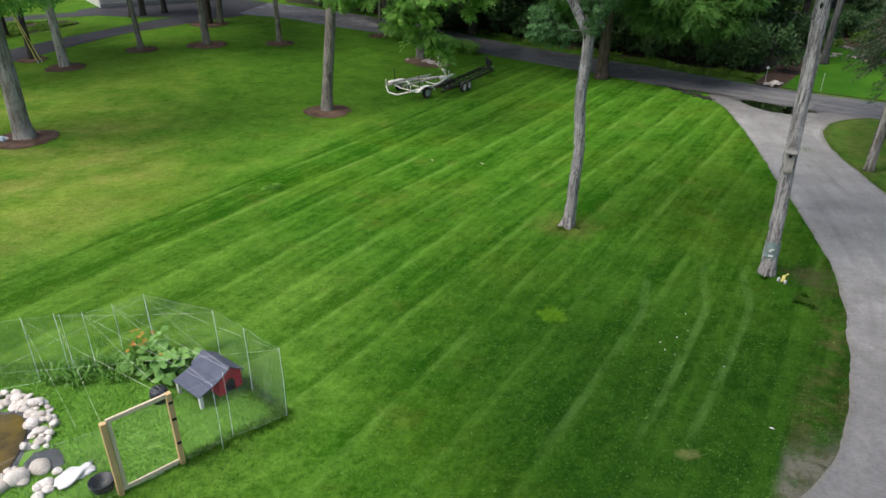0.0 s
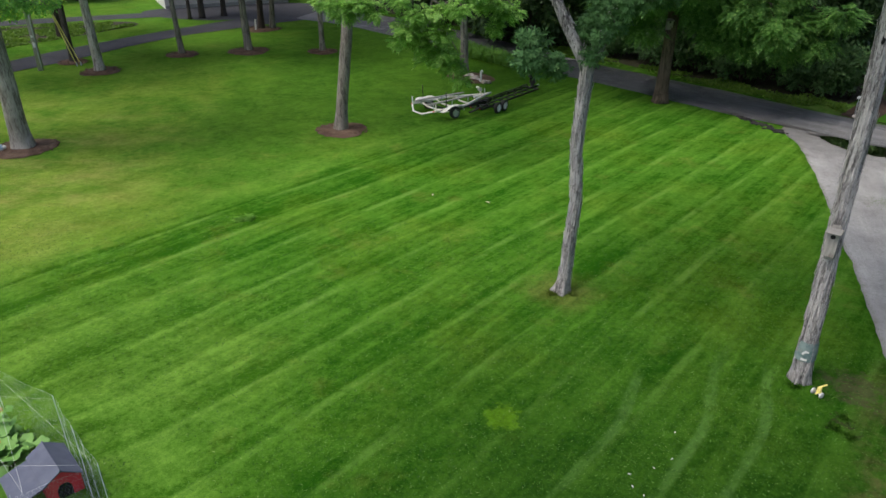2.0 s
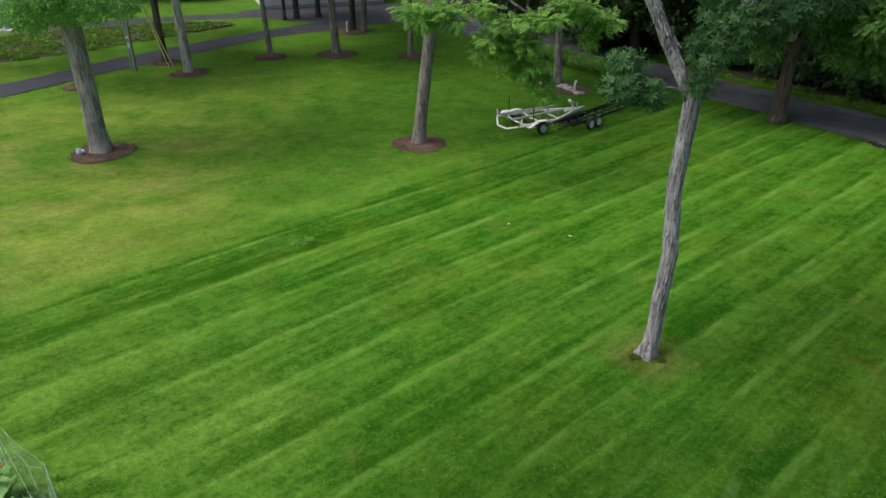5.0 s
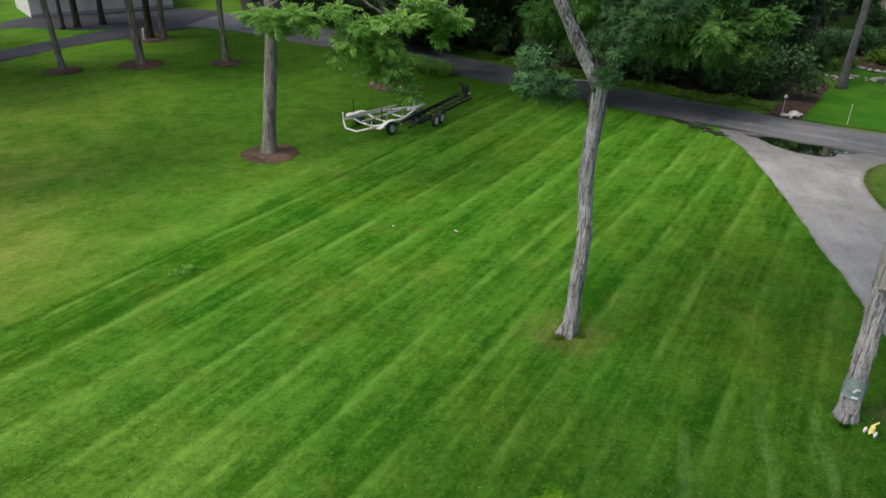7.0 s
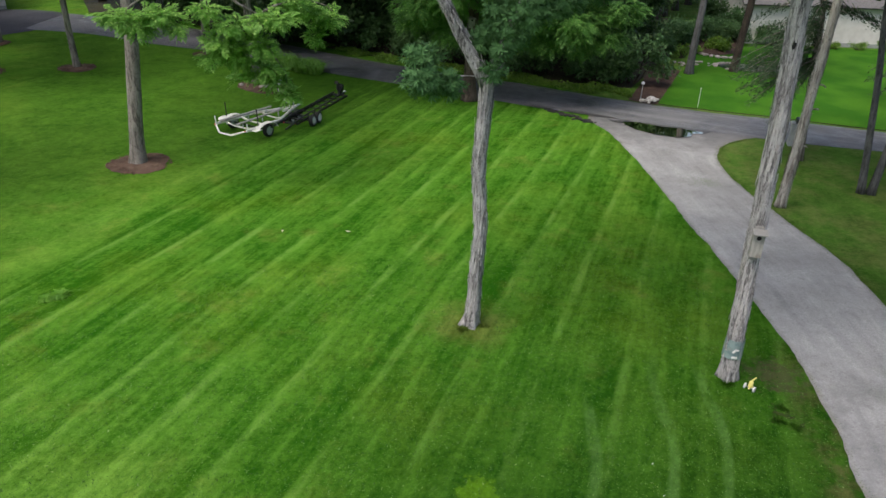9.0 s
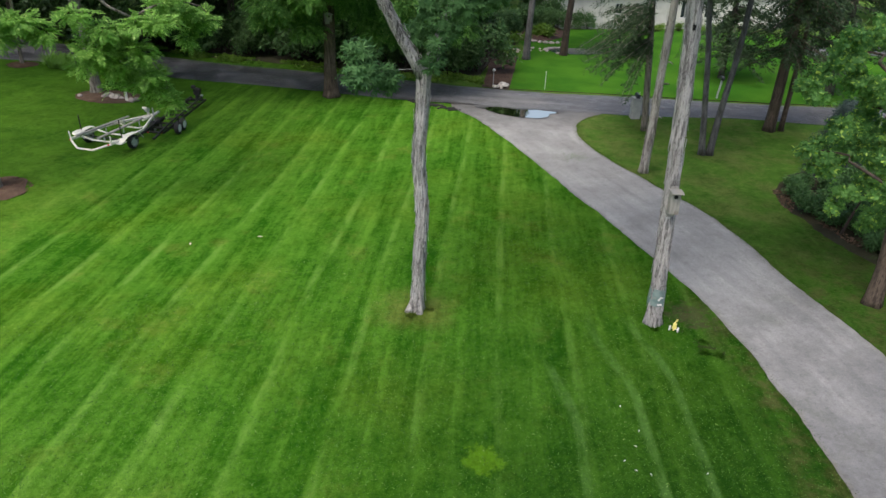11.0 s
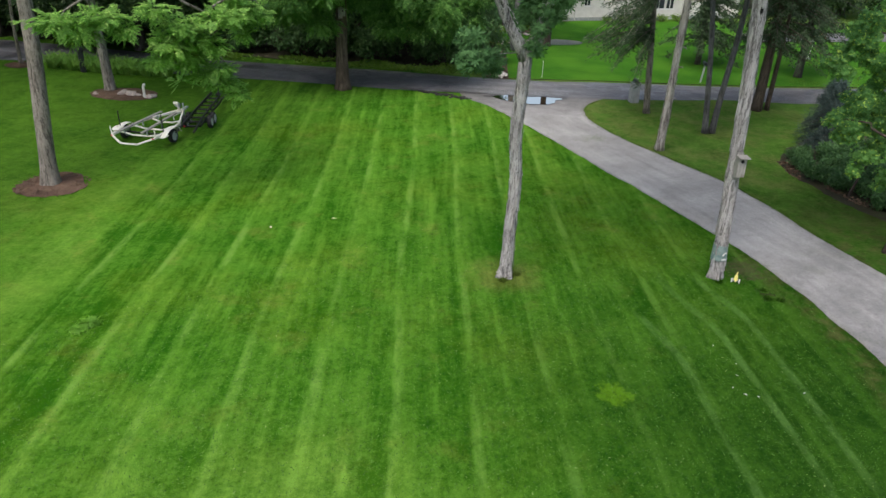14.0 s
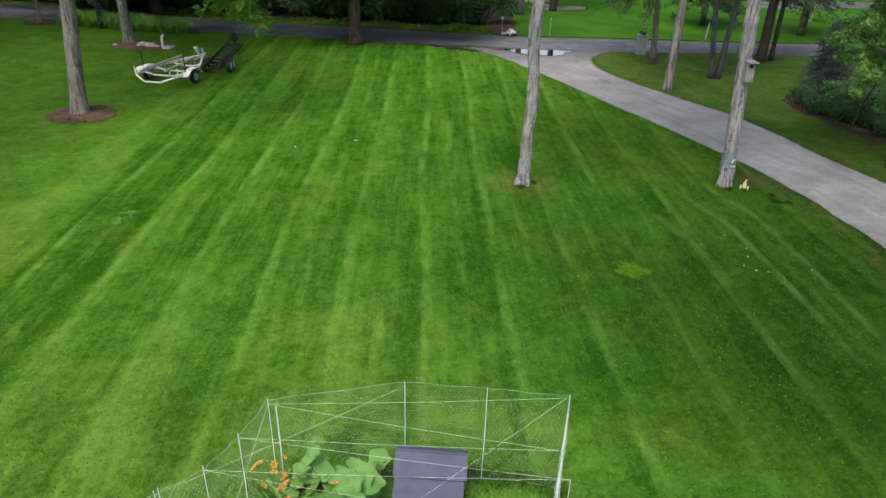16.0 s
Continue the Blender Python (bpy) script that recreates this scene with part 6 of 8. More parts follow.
def white_trailer(m):
    """A white bunk trailer: y forward, origin on the ground below the middle of its tail."""
    t = thing("boat_trailer", "white steel boat trailer with carpeted bunks on the lawn", "trailer", m, "boat trailers")
    w, zf = 0.97, 0.50
    for s in (-1, 1):
        part("side_rail", beam((s * w, 0, zf), (s * w * 0.92, 2.2, zf), 0.08, 0.11), TRAILER_WHITE, t)
        part("bow_rail", beam((s * w * 0.92, 2.15, zf), (0.04 * s, 4.1, zf + 0.05), 0.08, 0.11), TRAILER_WHITE, t)
        part("bunk", beam((s * 0.52, -0.12, zf + 0.24), (s * 0.36, 2.9, zf + 0.26), 0.13, 0.06), CARPET, t, "grey carpeted bunk board")
        for y in (0.25, 1.5, 2.6):
            part("bunk_bracket", beam((s * (0.52 - 0.05 * y), y, zf), (s * (0.52 - 0.05 * y), y, zf + 0.22), 0.05, 0.05), GALVANISED, t)
        fender = Geo()
        prof = [(-0.74, 0.42), (-0.50, 0.56), (-0.30, 0.64), (0.0, 0.665), (0.28, 0.64), (0.46, 0.52), (0.58, 0.36)]
        for (y0, z0), (y1, z1) in zip(prof[:-1], prof[1:]):
            fender.add([(s * 0.96, 1.15 + y0, z0), (s * 1.22, 1.15 + y0, z0), (s * 1.22, 1.15 + y1, z1), (s * 0.96, 1.15 + y1, z1),
                        (s * 0.96, 1.15 + y0 * 0.97, z0 - 0.012), (s * 1.22, 1.15 + y0 * 0.97, z0 - 0.012), (s * 1.22, 1.15 + y1 * 0.97, z1 - 0.012), (s * 0.96, 1.15 + y1 * 0.97, z1 - 0.012)],
                       [(0, 1, 2, 3), (7, 6, 5, 4), (0, 4, 5, 1), (2, 6, 7, 3), (1, 5, 6, 2), (0, 3, 7, 4)])
        part("fender", fender, TRAILER_WHITE, t)
        part("fender_step", Geo().box((s * 1.09, 0.50, 0.44), (0.26, 0.40, 0.03), None, 0.008), TRAILER_WHITE, t)
        wheel(t, s * 1.12, 1.15, 0.30, 0.30, 0.18, GALVANISED)
        part("guide_post", Geo().tube([(s * w, 0.05, zf), (s * (w + 0.04), 0.03, zf + 0.30), (s * (w + 0.02), 0.02, zf + 0.34)], 0.028, 8), TRAILER_WHITE, t)
        part("guide_pole", Geo().tube([(s * (w + 0.02), 0.7, zf + 0.05), (s * (w + 0.02), 0.68, zf + 0.85)], 0.024, 8), BLACK_STEEL, t, "thin black upright guide pole")
        part("tail_lamp", Geo().box((s * (w - 0.04), -0.06, zf), (0.08, 0.04, 0.05), None, 0.01), RED_PAINT, t, "small red tail lamp")
    part("axle", beam((-1.05, 1.15, 0.30), (1.05, 1.15, 0.30), 0.06, 0.06), BLACK_STEEL, t)
    vee = Geo().tube([(-w, 0, zf), (-w * 0.38, -0.36, zf - 0.20), (w * 0.38, -0.36, zf - 0.20), (w, 0, zf)], 0.042, 8)
    part("rear_crossbar", vee, TRAILER_WHITE, t)
    for y in (0.55, 1.5, 2.6):
        k = w * (1 if y < 2.2 else 0.76)
        part("crossbar", Geo().tube([(-k, y, zf), (-k * 0.4, y, zf - 0.12), (k * 0.4, y, zf - 0.12), (k, y, zf)], 0.04, 8), TRAILER_WHITE, t)
    part("tongue", beam((0, 3.3, zf + 0.02), (0, 4.35, zf + 0.06), 0.10, 0.12), TRAILER_WHITE, t)
    part("coupler", Geo().box((0, 4.42, zf + 0.08), (0.12, 0.24, 0.10), None, 0.03), GALVANISED, t)
    part("winch_post", beam((0, 3.85, zf + 0.05), (0, 3.68, zf + 0.45), 0.09, 0.09), TRAILER_WHITE, t)
    part("winch", Geo().lathe([(0.10, -0.08), (0.10, -0.06), (0.05, -0.05), (0.05, 0.05), (0.10, 0.06), (0.10, 0.08)], seg=16, m=Matrix.Translation((0, 3.72, zf + 0.38)) @ Matrix.Rotation(radians(90), 4, "Y")), GALVANISED, t)
    part("bow_stop", Geo().box((0, 3.58, zf + 0.50), (0.22, 0.10, 0.10), None, 0.02), TRAILER_WHITE, t)
    part("jack", Geo().tube([(0.12, 3.95, 0.06), (0.12, 3.95, zf + 0.42)], 0.032, 10), GALVANISED, t)
    part("jack_foot", Geo().lathe([(0.02, 0.08), (0.09, 0.05), (0.10, 0.0)], (0.12, 3.95, 0.0), 12), GALVANISED, t)
    part("fender_cover", Geo().blob((-1.02, 0.55, 0.62), (0.22, 0.3, 0.10), 4, 0.1), TRAILER_WHITE, t)
    return t


def black_trailer(m):
    """A black tandem-axle trailer with cross members: y forward, origin on the ground at its tail."""
    t = thing("boat_trailer", "long black tandem-axle boat trailer on the lawn", "trailer", m, "boat trailers")
    w, zf, L = 0.40, 0.42, 6.25
    for s in (-1, 1):
        part("side_rail", beam((s * w, 0.75, zf), (s * w, L, zf), 0.065, 0.10), BLACK_STEEL, t)
        part("runner", beam((s * 0.37, -0.25, zf + 0.04), (s * 0.32, 1.6, zf + 0.15), 0.09, 0.06), BLACK_STEEL, t)
        part("runner", beam((s * 0.32, 1.55, zf + 0.15), (s * 0.27, L - 0.1, zf + 0.18), 0.075, 0.05), BLACK_STEEL, t)
        for y in (1.98, 2.58):
            wheel(t, s * 0.56, y, 0.28, 0.28, 0.17, WHITE_PAINT)
        part("axle_bracket", beam((s * 0.43, 1.70, 0.34), (s * 0.43, 2.86, 0.34), 0.05, 0.07), BLACK_STEEL, t)
        part("tail_lamp", Geo().box((s * (w - 0.12), 0.745, zf), (0.07, 0.03, 0.05), None, 0.01), RED_PAINT, t, "small red tail lamp")
    for y in (1.98, 2.58):
        part("axle", beam((-0.54, y, 0.28), (0.54, y, 0.28), 0.06, 0.06), BLACK_STEEL, t)
    for k in range(9):
        y = 0.80 + k * (L - 0.85) / 8
        part("crossbar", beam((-w, y, zf), (w, y, zf), 0.055, 0.07), BLACK_STEEL, t)
        part("runner_post", beam((-0.27, y, zf), (-0.27, y, zf + 0.15), 0.04, 0.04), BLACK_STEEL, t)
        part("runner_post", beam((0.27, y, zf), (0.27, y, zf + 0.15), 0.04, 0.04), BLACK_STEEL, t)
    part("front_bar", beam((-w - 0.04, L, zf), (w + 0.04, L, zf), 0.09, 0.11), BLACK_STEEL, t)
    part("tongue", beam((0, L, zf + 0.02), (0, L + 0.55, zf + 0.02), 0.11, 0.10), BLACK_STEEL, t)
    part("winch_post", beam((0.05, L - 0.10, zf), (0.05, L - 0.02, zf + 0.62), 0.17, 0.16), BLACK_STEEL, t)
    part("winch", Geo().box((0.05, L - 0.02, zf + 0.42), (0.34, 0.28, 0.30), None, 0.04), BLACK_STEEL, t)
    part("bow_stop", Geo().box((-0.05, L - 0.20, zf + 0.70), (0.20, 0.12, 0.16), None, 0.02), RUBBER, t)
    part("coupler", Geo().box((0, L + 0.62, zf + 0.04), (0.12, 0.20, 0.10), None, 0.03), GALVANISED, t)
    return t


white_trailer(Matrix.Translation(on_ground(-1.88, 38.68)) @ Matrix.Rotation(-0.80, 4, "Z"))
black_trailer(Matrix.Translation(on_ground(0.31, 38.64)) @ Matrix.Rotation(-0.547, 4, "Z"))

# ---- nest boxes, wrap and yellow sprinkler ----
def nest_box(label, m, h, w, d):
    b = thing("nest_box", label, "nest box", m)
    part("front", Geo().box((0, -d / 2, h / 2), (w, 0.022, h), None, 0.004), WEATHERED, b)
    for s in (-1, 1):
        part("side", Geo().box((s * (w / 2 - 0.012), 0.0, h / 2), (0.022, d - 0.03, h), None, 0.004), WEATHERED, b)
    part("back_board", Geo().box((0, d / 2, h / 2 - 0.02), (w * 0.8, 0.022, h + 0.22), None, 0.004), WEATHERED, b)
    part("floor_board", Geo().box((0, 0, 0.02), (w - 0.05, d - 0.04, 0.02)), WEATHERED, b)
    part("roof", Geo().box((0, -0.04, h + 0.025), (w + 0.06, d + 0.10, 0.028), Matrix.Rotation(radians(7), 4, "X"), 0.005), WEATHERED, b, "weathered overhanging roof board")
    part("entrance_hole", Geo().lathe([(0.048, 0.0), (0.048, 0.006)], (0, 0, 0), 18, Matrix.Translation((0, -d / 2 - 0.0125, h * 0.80)) @ Matrix.Rotation(radians(90), 4, "X")), DARK, b, "dark round entrance hole")
    return b


nest_box("weathered grey wooden nest box on a shagbark trunk", Matrix.Translation((9.64, 18.45, 3.29)) @ Matrix.Rotation(radians(-32), 4, "Z") @ Matrix.Rotation(radians(-4), 4, "X"), 0.56, 0.235, 0.20)
nest_box("small pale nest box on the roadside walnut", Matrix.Translation((10.45, 43.25, 4.05)) @ Matrix.Rotation(radians(8), 4, "Z"), 0.36, 0.34, 0.2)

wrap = thing("trunk_wrap", "torn cyan plastic wrap round a hickory trunk", "trunk wrap", (9.81, 18.5, 0))
part("sheet", Geo().tube([(-0.01, 0.03, 0.62), (-0.01, 0.04, 0.8), (-0.01, 0.05, 0.98), (-0.01, 0.055, 1.1)], [0.225, 0.218, 0.212, 0.206], 22, False, lambda a, i: 1 + 0.05 * math.sin(5 * a + i)), CYAN_WRAP, wrap, soft=True)
for k, (a, z, w, h) in enumerate([(-2.05, 0.72, 0.13, 0.055), (-1.95, 0.93, 0.09, 0.04), (-2.2, 0.88, 0.05, 0.09)]):
    m = Matrix.Translation((0.236 * math.cos(a) - 0.03, 0.236 * math.sin(a), z)) @ Matrix.Rotation(a + math.pi / 2, 4, "Z") @ Matrix.Rotation(0.25 * k, 4, "Y")
    part("white_tag", Geo().box((0, 0, 0), (w, 0.012, h), m, 0.003), WHITE_PAINT, wrap, "small white tag")

spr = thing("lawn_sprinkler", "yellow cast sprinkler with white wheels on the grass", "sprinkler", Matrix.Translation((10.04, 17.98, 0.0)) @ Matrix.Rotation(radians(-58), 4, "Z") @ Matrix.Scale(0.62, 4))
part("body", Geo().lathe([(0.04, 0.0), (0.09, 0.03), (0.10, 0.10), (0.07, 0.18), (0.085, 0.24), (0.05, 0.30), (0.02, 0.31)], (0, 0.02, 0.06), 16), YELLOW_PAINT, spr, soft=True)
part("boom", beam((-0.02, 0.05, 0.33), (0.05, 0.30, 0.40), 0.05, 0.05), YELLOW_PAINT, spr)
part("nose", beam((0, -0.02, 0.14), (0, -0.16, 0.10), 0.06, 0.06), YELLOW_PAINT, spr)
for s in (-1, 1):
    part("wheel", Geo().lathe([(0.03, -0.03), (0.105, -0.028), (0.115, 0), (0.105, 0.028), (0.03, 0.03)], seg=16, m=Matrix.Translation((s * 0.17, -0.06, 0.11)) @ Matrix.Rotation(radians(90), 4, "Y")), WHITE_PAINT, spr, "white wheel")
part("axle", Geo().tube([(-0.17, -0.06, 0.11), (0.17, -0.06, 0.11)], 0.015, 8), GALVANISED, spr)

# ---- pen: posts, netting, cords ----
pen_line = [(-6.9, 14.4), (-5.16, 13.74), (-4.30, 12.97), (-3.42, 12.25), (-4.35, 11.45), (-5.15, 10.74)]
pen_rest = [(-6.02, 9.98), (-7.8, 8.9), (-10.2, 9.2), (-11.2, 11.6), (-10.4, 13.2), (-9.23, 13.50), (-8.58, 13.63), (-8.00, 13.70), (-7.46, 14.00), (-6.9, 14.4)]


def post(parent, x, y, top, r=0.0048):
    z = ground_z(x, y)
    part("post", Geo().tube([(x, y, z - 0.1), (x + 0.01, y, (z + top) / 2), (x, y, top)], r, 8), POST_STEEL, parent)


def netting(a, b, top_a, top_b, cell=0.058, sag=-0.015):
    """Hexagonal wire netting between two posts, as thin three-sided wires."""
    a, b = Vector((*a, 0)), Vector((*b, 0))
    run = (b - a).length
    d = (b - a) / run
    out = Vector((d.y, -d.x, 0))
    geo = Geo()
    h = cell * 0.9
    rows, cols = int(1.62 / h), int(run / cell)

    def at(s, z):
        s = min(1.0, max(0.0, s))
        p = a + d * run * s
        g = ground_z(p.x, p.y)
        top = top_a + (top_b - top_a) * s - sag * math.sin(math.pi * s)
        q = p + out * (0.016 * math.sin(s * 9 + z * 3) + 0.055 * math.sin(math.pi * z) * noise.noise(Vector((p.x * 2.6, p.y * 2.6, z * 4))))
        return Vector((q.x, q.y, g + (top - g) * z))

    def wire(p, q, r=0.00044):
        e = (q - p).normalized()
        s = e.orthogonal().normalized() * r
        t = e.cross(s)
        n = len(geo.v)
        for base in (p, q):
            geo.v += [tuple(base + s), tuple(base - s * 0.5 + t * 0.87), tuple(base - s * 0.5 - t * 0.87)]
        geo.f += [(n, n + 1, n + 4, n + 3), (n + 1, n + 2, n + 5, n + 4), (n + 2, n, n + 3, n + 5)]

    for j in range(rows):
        z0, z1, z2 = j / rows, (j + 0.35) / rows, (j + 1) / rows
        for i in range(cols + 1):
            o = 0.5 * (j % 2)
            c = (i + o) / cols
            if c > 1:
                continue
            wire(at(c, z0), at(c, z1))
            wire(at(c, z1), at(c - 0.5 / cols, z2))
            wire(at(c, z1), at(c + 0.5 / cols, z2))
    geo.tube([at(k / 12, 1.0) for k in range(13)], 0.0009, 4)
    geo.tube([at(k / 12, 0.02) for k in range(13)], 0.003, 4)
    return geo


pen = thing("wire_pen", "wire-netted pen with thin galvanised posts and white cords", "pen", (0, 0, 0))
tops = {(-6.9, 14.4): 1.86, (-5.16, 13.74): 1.84, (-4.30, 12.97): 1.86, (-3.42, 12.25): 1.82}
for x, y in pen_line[:5] + pen_rest[1:9]:
    post(pen, x, y, tops.get((x, y), 1.84) + 0.03)
post(pen, -6.84, 14.28, 1.80, 0.009)
post(pen, -8.52, 13.72, 1.80)
post(pen, -4.49, 11.16, 1.80)
runs = list(zip(pen_line[:-1], pen_line[1:])) + list(zip(pen_rest[:-1], pen_rest[1:]))
for a, b in runs:
    tagged(part("netting", netting(a, b, tops.get(a, 1.80), tops.get(b, 1.80)), WIRE, pen), kind="stuff")
corner, east, south = (-6.9, 14.4), (-3.46, 12.27), (-4.25, 11.58)
cords = [(corner, east), (corner, south), ((-7.46, 14.0), south), ((-7.46, 14.0), (-4.49, 11.16)), ((-8.0, 13.7), (-4.49, 11.16)), ((-8.0, 13.7), (-5.15, 10.78)), ((-5.16, 13.72), (-8.58, 13.63)),
         (east, (-10.6, 11.35)), (corner, (-10.2, 9.7)), ((-8.58, 13.63), (-6.05, 10.0)), ((-9.23, 13.5), (-6.5, 10.0)), ((-9.23, 13.5), (-5.15, 10.78)), ((-10.4, 13.2), (-7.8, 8.9))]
for (x0, y0), (x1, y1) in cords:
    pts = [(x0 + (x1 - x0) * k / 8, y0 + (y1 - y0) * k / 8, 1.80 - 0.02 * math.sin(math.pi * k / 8)) for k in range(9)]
    part("cord", Geo().tube(pts, 0.0014, 5), CORD, pen, "taut white cord")

# gate of new lumber
gate = thing("garden_gate", "open-framed gate of new yellow lumber with black hinges", "gate", Matrix.Translation((-5.15, 10.74, 0)))
gv = Vector((-6.03 + 5.15, 9.98 - 10.74, 0))
gl = gv.length
gm = Matrix.Rotation(math.atan2(gv.y, gv.x), 4, "Z")
zg = ground_z(-5.6, 10.35)
part("hinge_post", Geo().box((0, 0, zg + 0.82), (0.10, 0.10, 1.76), gm, 0.006), LUMBER, gate)
part("latch_post", Geo().box((gl, 0, zg + 0.80), (0.10, 0.10, 1.72), gm, 0.006), LUMBER, gate)
part("top_rail", Geo().box((gl / 2, 0, zg + 1.66), (gl - 0.11, 0.045, 0.09), gm, 0.005), PALE_LUMBER, gate)
part("bottom_rail", Geo().box((gl / 2, 0.0, zg + 0.10), (gl - 0.11, 0.04, 0.085), gm, 0.005), PALE_LUMBER, gate)
part("stile", Geo().box((gl - 0.10, 0.0, zg + 0.88), (0.07, 0.04, 1.46), gm, 0.005), PALE_LUMBER, gate)
for z in (0.55, 1.12, 1.50):
    part("hinge", Geo().box((0.01, -0.058, zg + z), (0.085, 0.018, 0.06), gm, 0.006), BLACK_STEEL, gate, "black steel hinge")
    part("hinge", Geo().box((0.0, 0.058, zg + z), (0.085, 0.018, 0.06), gm, 0.006), BLACK_STEEL, gate, "black steel hinge")
part("latch", Geo().box((gl - 0.05, -0.06, zg + 1.05), (0.16, 0.03, 0.05), gm, 0.006), BLACK_STEEL, gate, "black latch")
part("latch", Geo().box((gl - 0.09, -0.05, zg + 1.28), (0.05, 0.03, 0.05), gm, 0.006), BLACK_STEEL, gate, "black latch")
gw = netting((-5.2, 10.68), (-5.97, 10.03), 1.78, 1.76)
tagged(part("gate_netting", gw, WIRE, gate), kind="stuff")
bpy.data.objects["gate_netting"].location = (5.15, -10.74, 0)

# kennel
# local axes: x along the ridge (0 at the arched end), y from the porch legs to the back
ex, ey = Vector((-0.77, 0.64, 0)), Vector((0.64, 0.77, 0))


def kp(a, s, z):
    return tuple(ex * a + ey * s + Vector((0, 0, z)))


kennel = thing("kennel", "small red wooden animal house with a dark felt roof and porch", "animal house", (-5.2, 12.3, ground_z(-5.3, 12.8)))
W, S0, S1, SR, SB = 0.92, 0.0, 0.46, 0.76, 1.10
ZE, ZS, ZR, ZB = 0.36, 0.50, 0.70, 0.46


def slab(points, thick):
    """A flat board from four corners with a thickness downwards."""
    p = [Vector(q) for q in points]
    n = (p[1] - p[0]).cross(p[3] - p[0]).normalized()
    n = n if n.z > 0 else -n
    return Geo().add(p + [q - n * thick for q in p], [(0, 1, 2, 3), (7, 6, 5, 4), (0, 4, 5, 1), (1, 5, 6, 2), (2, 6, 7, 3), (3, 7, 4, 0)])


part("porch_roof", slab([kp(-0.02, S0 - 0.05, ZE - 0.01), kp(W + 0.02, S0 - 0.05, ZE - 0.01), kp(W + 0.02, S1 + 0.05, ZS), kp(-0.02, S1 + 0.05, ZS)], 0.022), ROOF_FELT, kennel)
part("roof_slope", slab([kp(-0.05, S1 - 0.02, ZS + 0.015), kp(W + 0.05, S1 - 0.02, ZS + 0.015), kp(W + 0.05, SR, ZR), kp(-0.05, SR, ZR)], 0.022), ROOF_FELT, kennel)
part("roof_slope", slab([kp(-0.05, SR + 0.004, ZR), kp(W + 0.05, SR + 0.004, ZR), kp(W + 0.05, SB, ZB), kp(-0.05, SB, ZB)], 0.022), ROOF_FELT, kennel)
part("ridge_cap", Geo().tube([kp(-0.05, SR, ZR + 0.004), kp(W + 0.05, SR, ZR + 0.004)], 0.016, 6), ROOF_FELT, kennel)
for a in (0.04, W - 0.04):
    gable = Geo()
    outline = [(S1 + 0.02, 0.02), (S1 + 0.02, ZS - 0.03), (SR, ZR - 0.045), (SB - 0.04, ZB + 0.0), (SB - 0.04, 0.02)]
    if a < 0.1:
        ring = outline[:5] + [(0.89, 0.02), (0.89, 0.24), (0.84, 0.33), (0.77, 0.35), (0.69, 0.33), (0.64, 0.24), (0.64, 0.02)]
        order = list(range(len(ring)))
    else:
        ring, order = outline, list(range(5))
    vs = [kp(a, s, z) for s, z in ring] + [kp(a + 0.02, s, z) for s, z in ring]
    n = len(ring)
    gable.add(vs, [tuple(order), tuple(reversed([i + n for i in order]))] + [(i, (i + 1) % n, (i + 1) % n + n, i + n) for i in range(n)])
    part("gable_wall", gable, RED_PAINT, kennel)
part("side_wall", slab([kp(0.06, S1 + 0.02, 0.02), kp(W - 0.06, S1 + 0.02, 0.02), kp(W - 0.06, S1 + 0.022, ZS - 0.03), kp(0.06, S1 + 0.022, ZS - 0.03)], 0.02), RED_PAINT, kennel)
part("side_wall", slab([kp(0.06, SB - 0.05, 0.02), kp(W - 0.06, SB - 0.05, 0.02), kp(W - 0.06, SB - 0.048, ZB - 0.03), kp(0.06, SB - 0.048, ZB - 0.03)], 0.02), RED_PAINT, kennel)
part("floor_board", slab([kp(0.06, S1 + 0.04, 0.03), kp(W - 0.06, S1 + 0.04, 0.03), kp(W - 0.06, SB - 0.07, 0.03), kp(0.06, SB - 0.07, 0.03)], 0.02), DARK, kennel)
for a in (0.05, W - 0.05):
    part("porch_leg", Geo().box((0, 0, 0), (0.075, 0.075, 0.33), Matrix.Translation(Vector(kp(a, 0.02, 0.165))) @ Matrix.Rotation(math.atan2(ex.y, ex.x), 4, "Z"), 0.005), WHITE_PAINT, kennel, "white porch leg")

# tubs
def tub(label, x, y, r, h, lid):
    t = thing("feed_tub", label, "tub", on_ground(x, y))
    part("bowl", Geo().lathe([(r * 0.8, 0), (r * 0.95, h * 0.1), (r, h * 0.55), (r * 0.97, h * 0.8), (r * 0.80, h * 0.96), (r * 0.3, h)] if lid else [(r * 0.8, 0), (r * 0.98, h), (r * 1.04, h), (r * 1.04, h * 0.92), (r * 0.9, h * 0.9), (r * 0.7, 0.04)], seg=22), BLACK_PLASTIC, t, soft=True)
    if lid:
        part("vent", Geo().lathe([(0.035, 0), (0.03, 0.012)], (0, 0, h), 12), DARK, t)
    part("strap", Geo().tube([(r * 1.0 * math.cos(a), r * 1.0 * math.sin(a), h * 0.6 + 0.02 * math.sin(3 * a)) for a in (2 * math.pi * k / 20 for k in range(21))], 0.008, 5), BLACK_PLASTIC, t)
    return t


tub("dark round lidded plastic feed tub on grass", -6.2, 12.62, 0.19, 0.34, True)
tub("black plastic tub beside the gate", -6.42, 10.12, 0.22, 0.20, False)

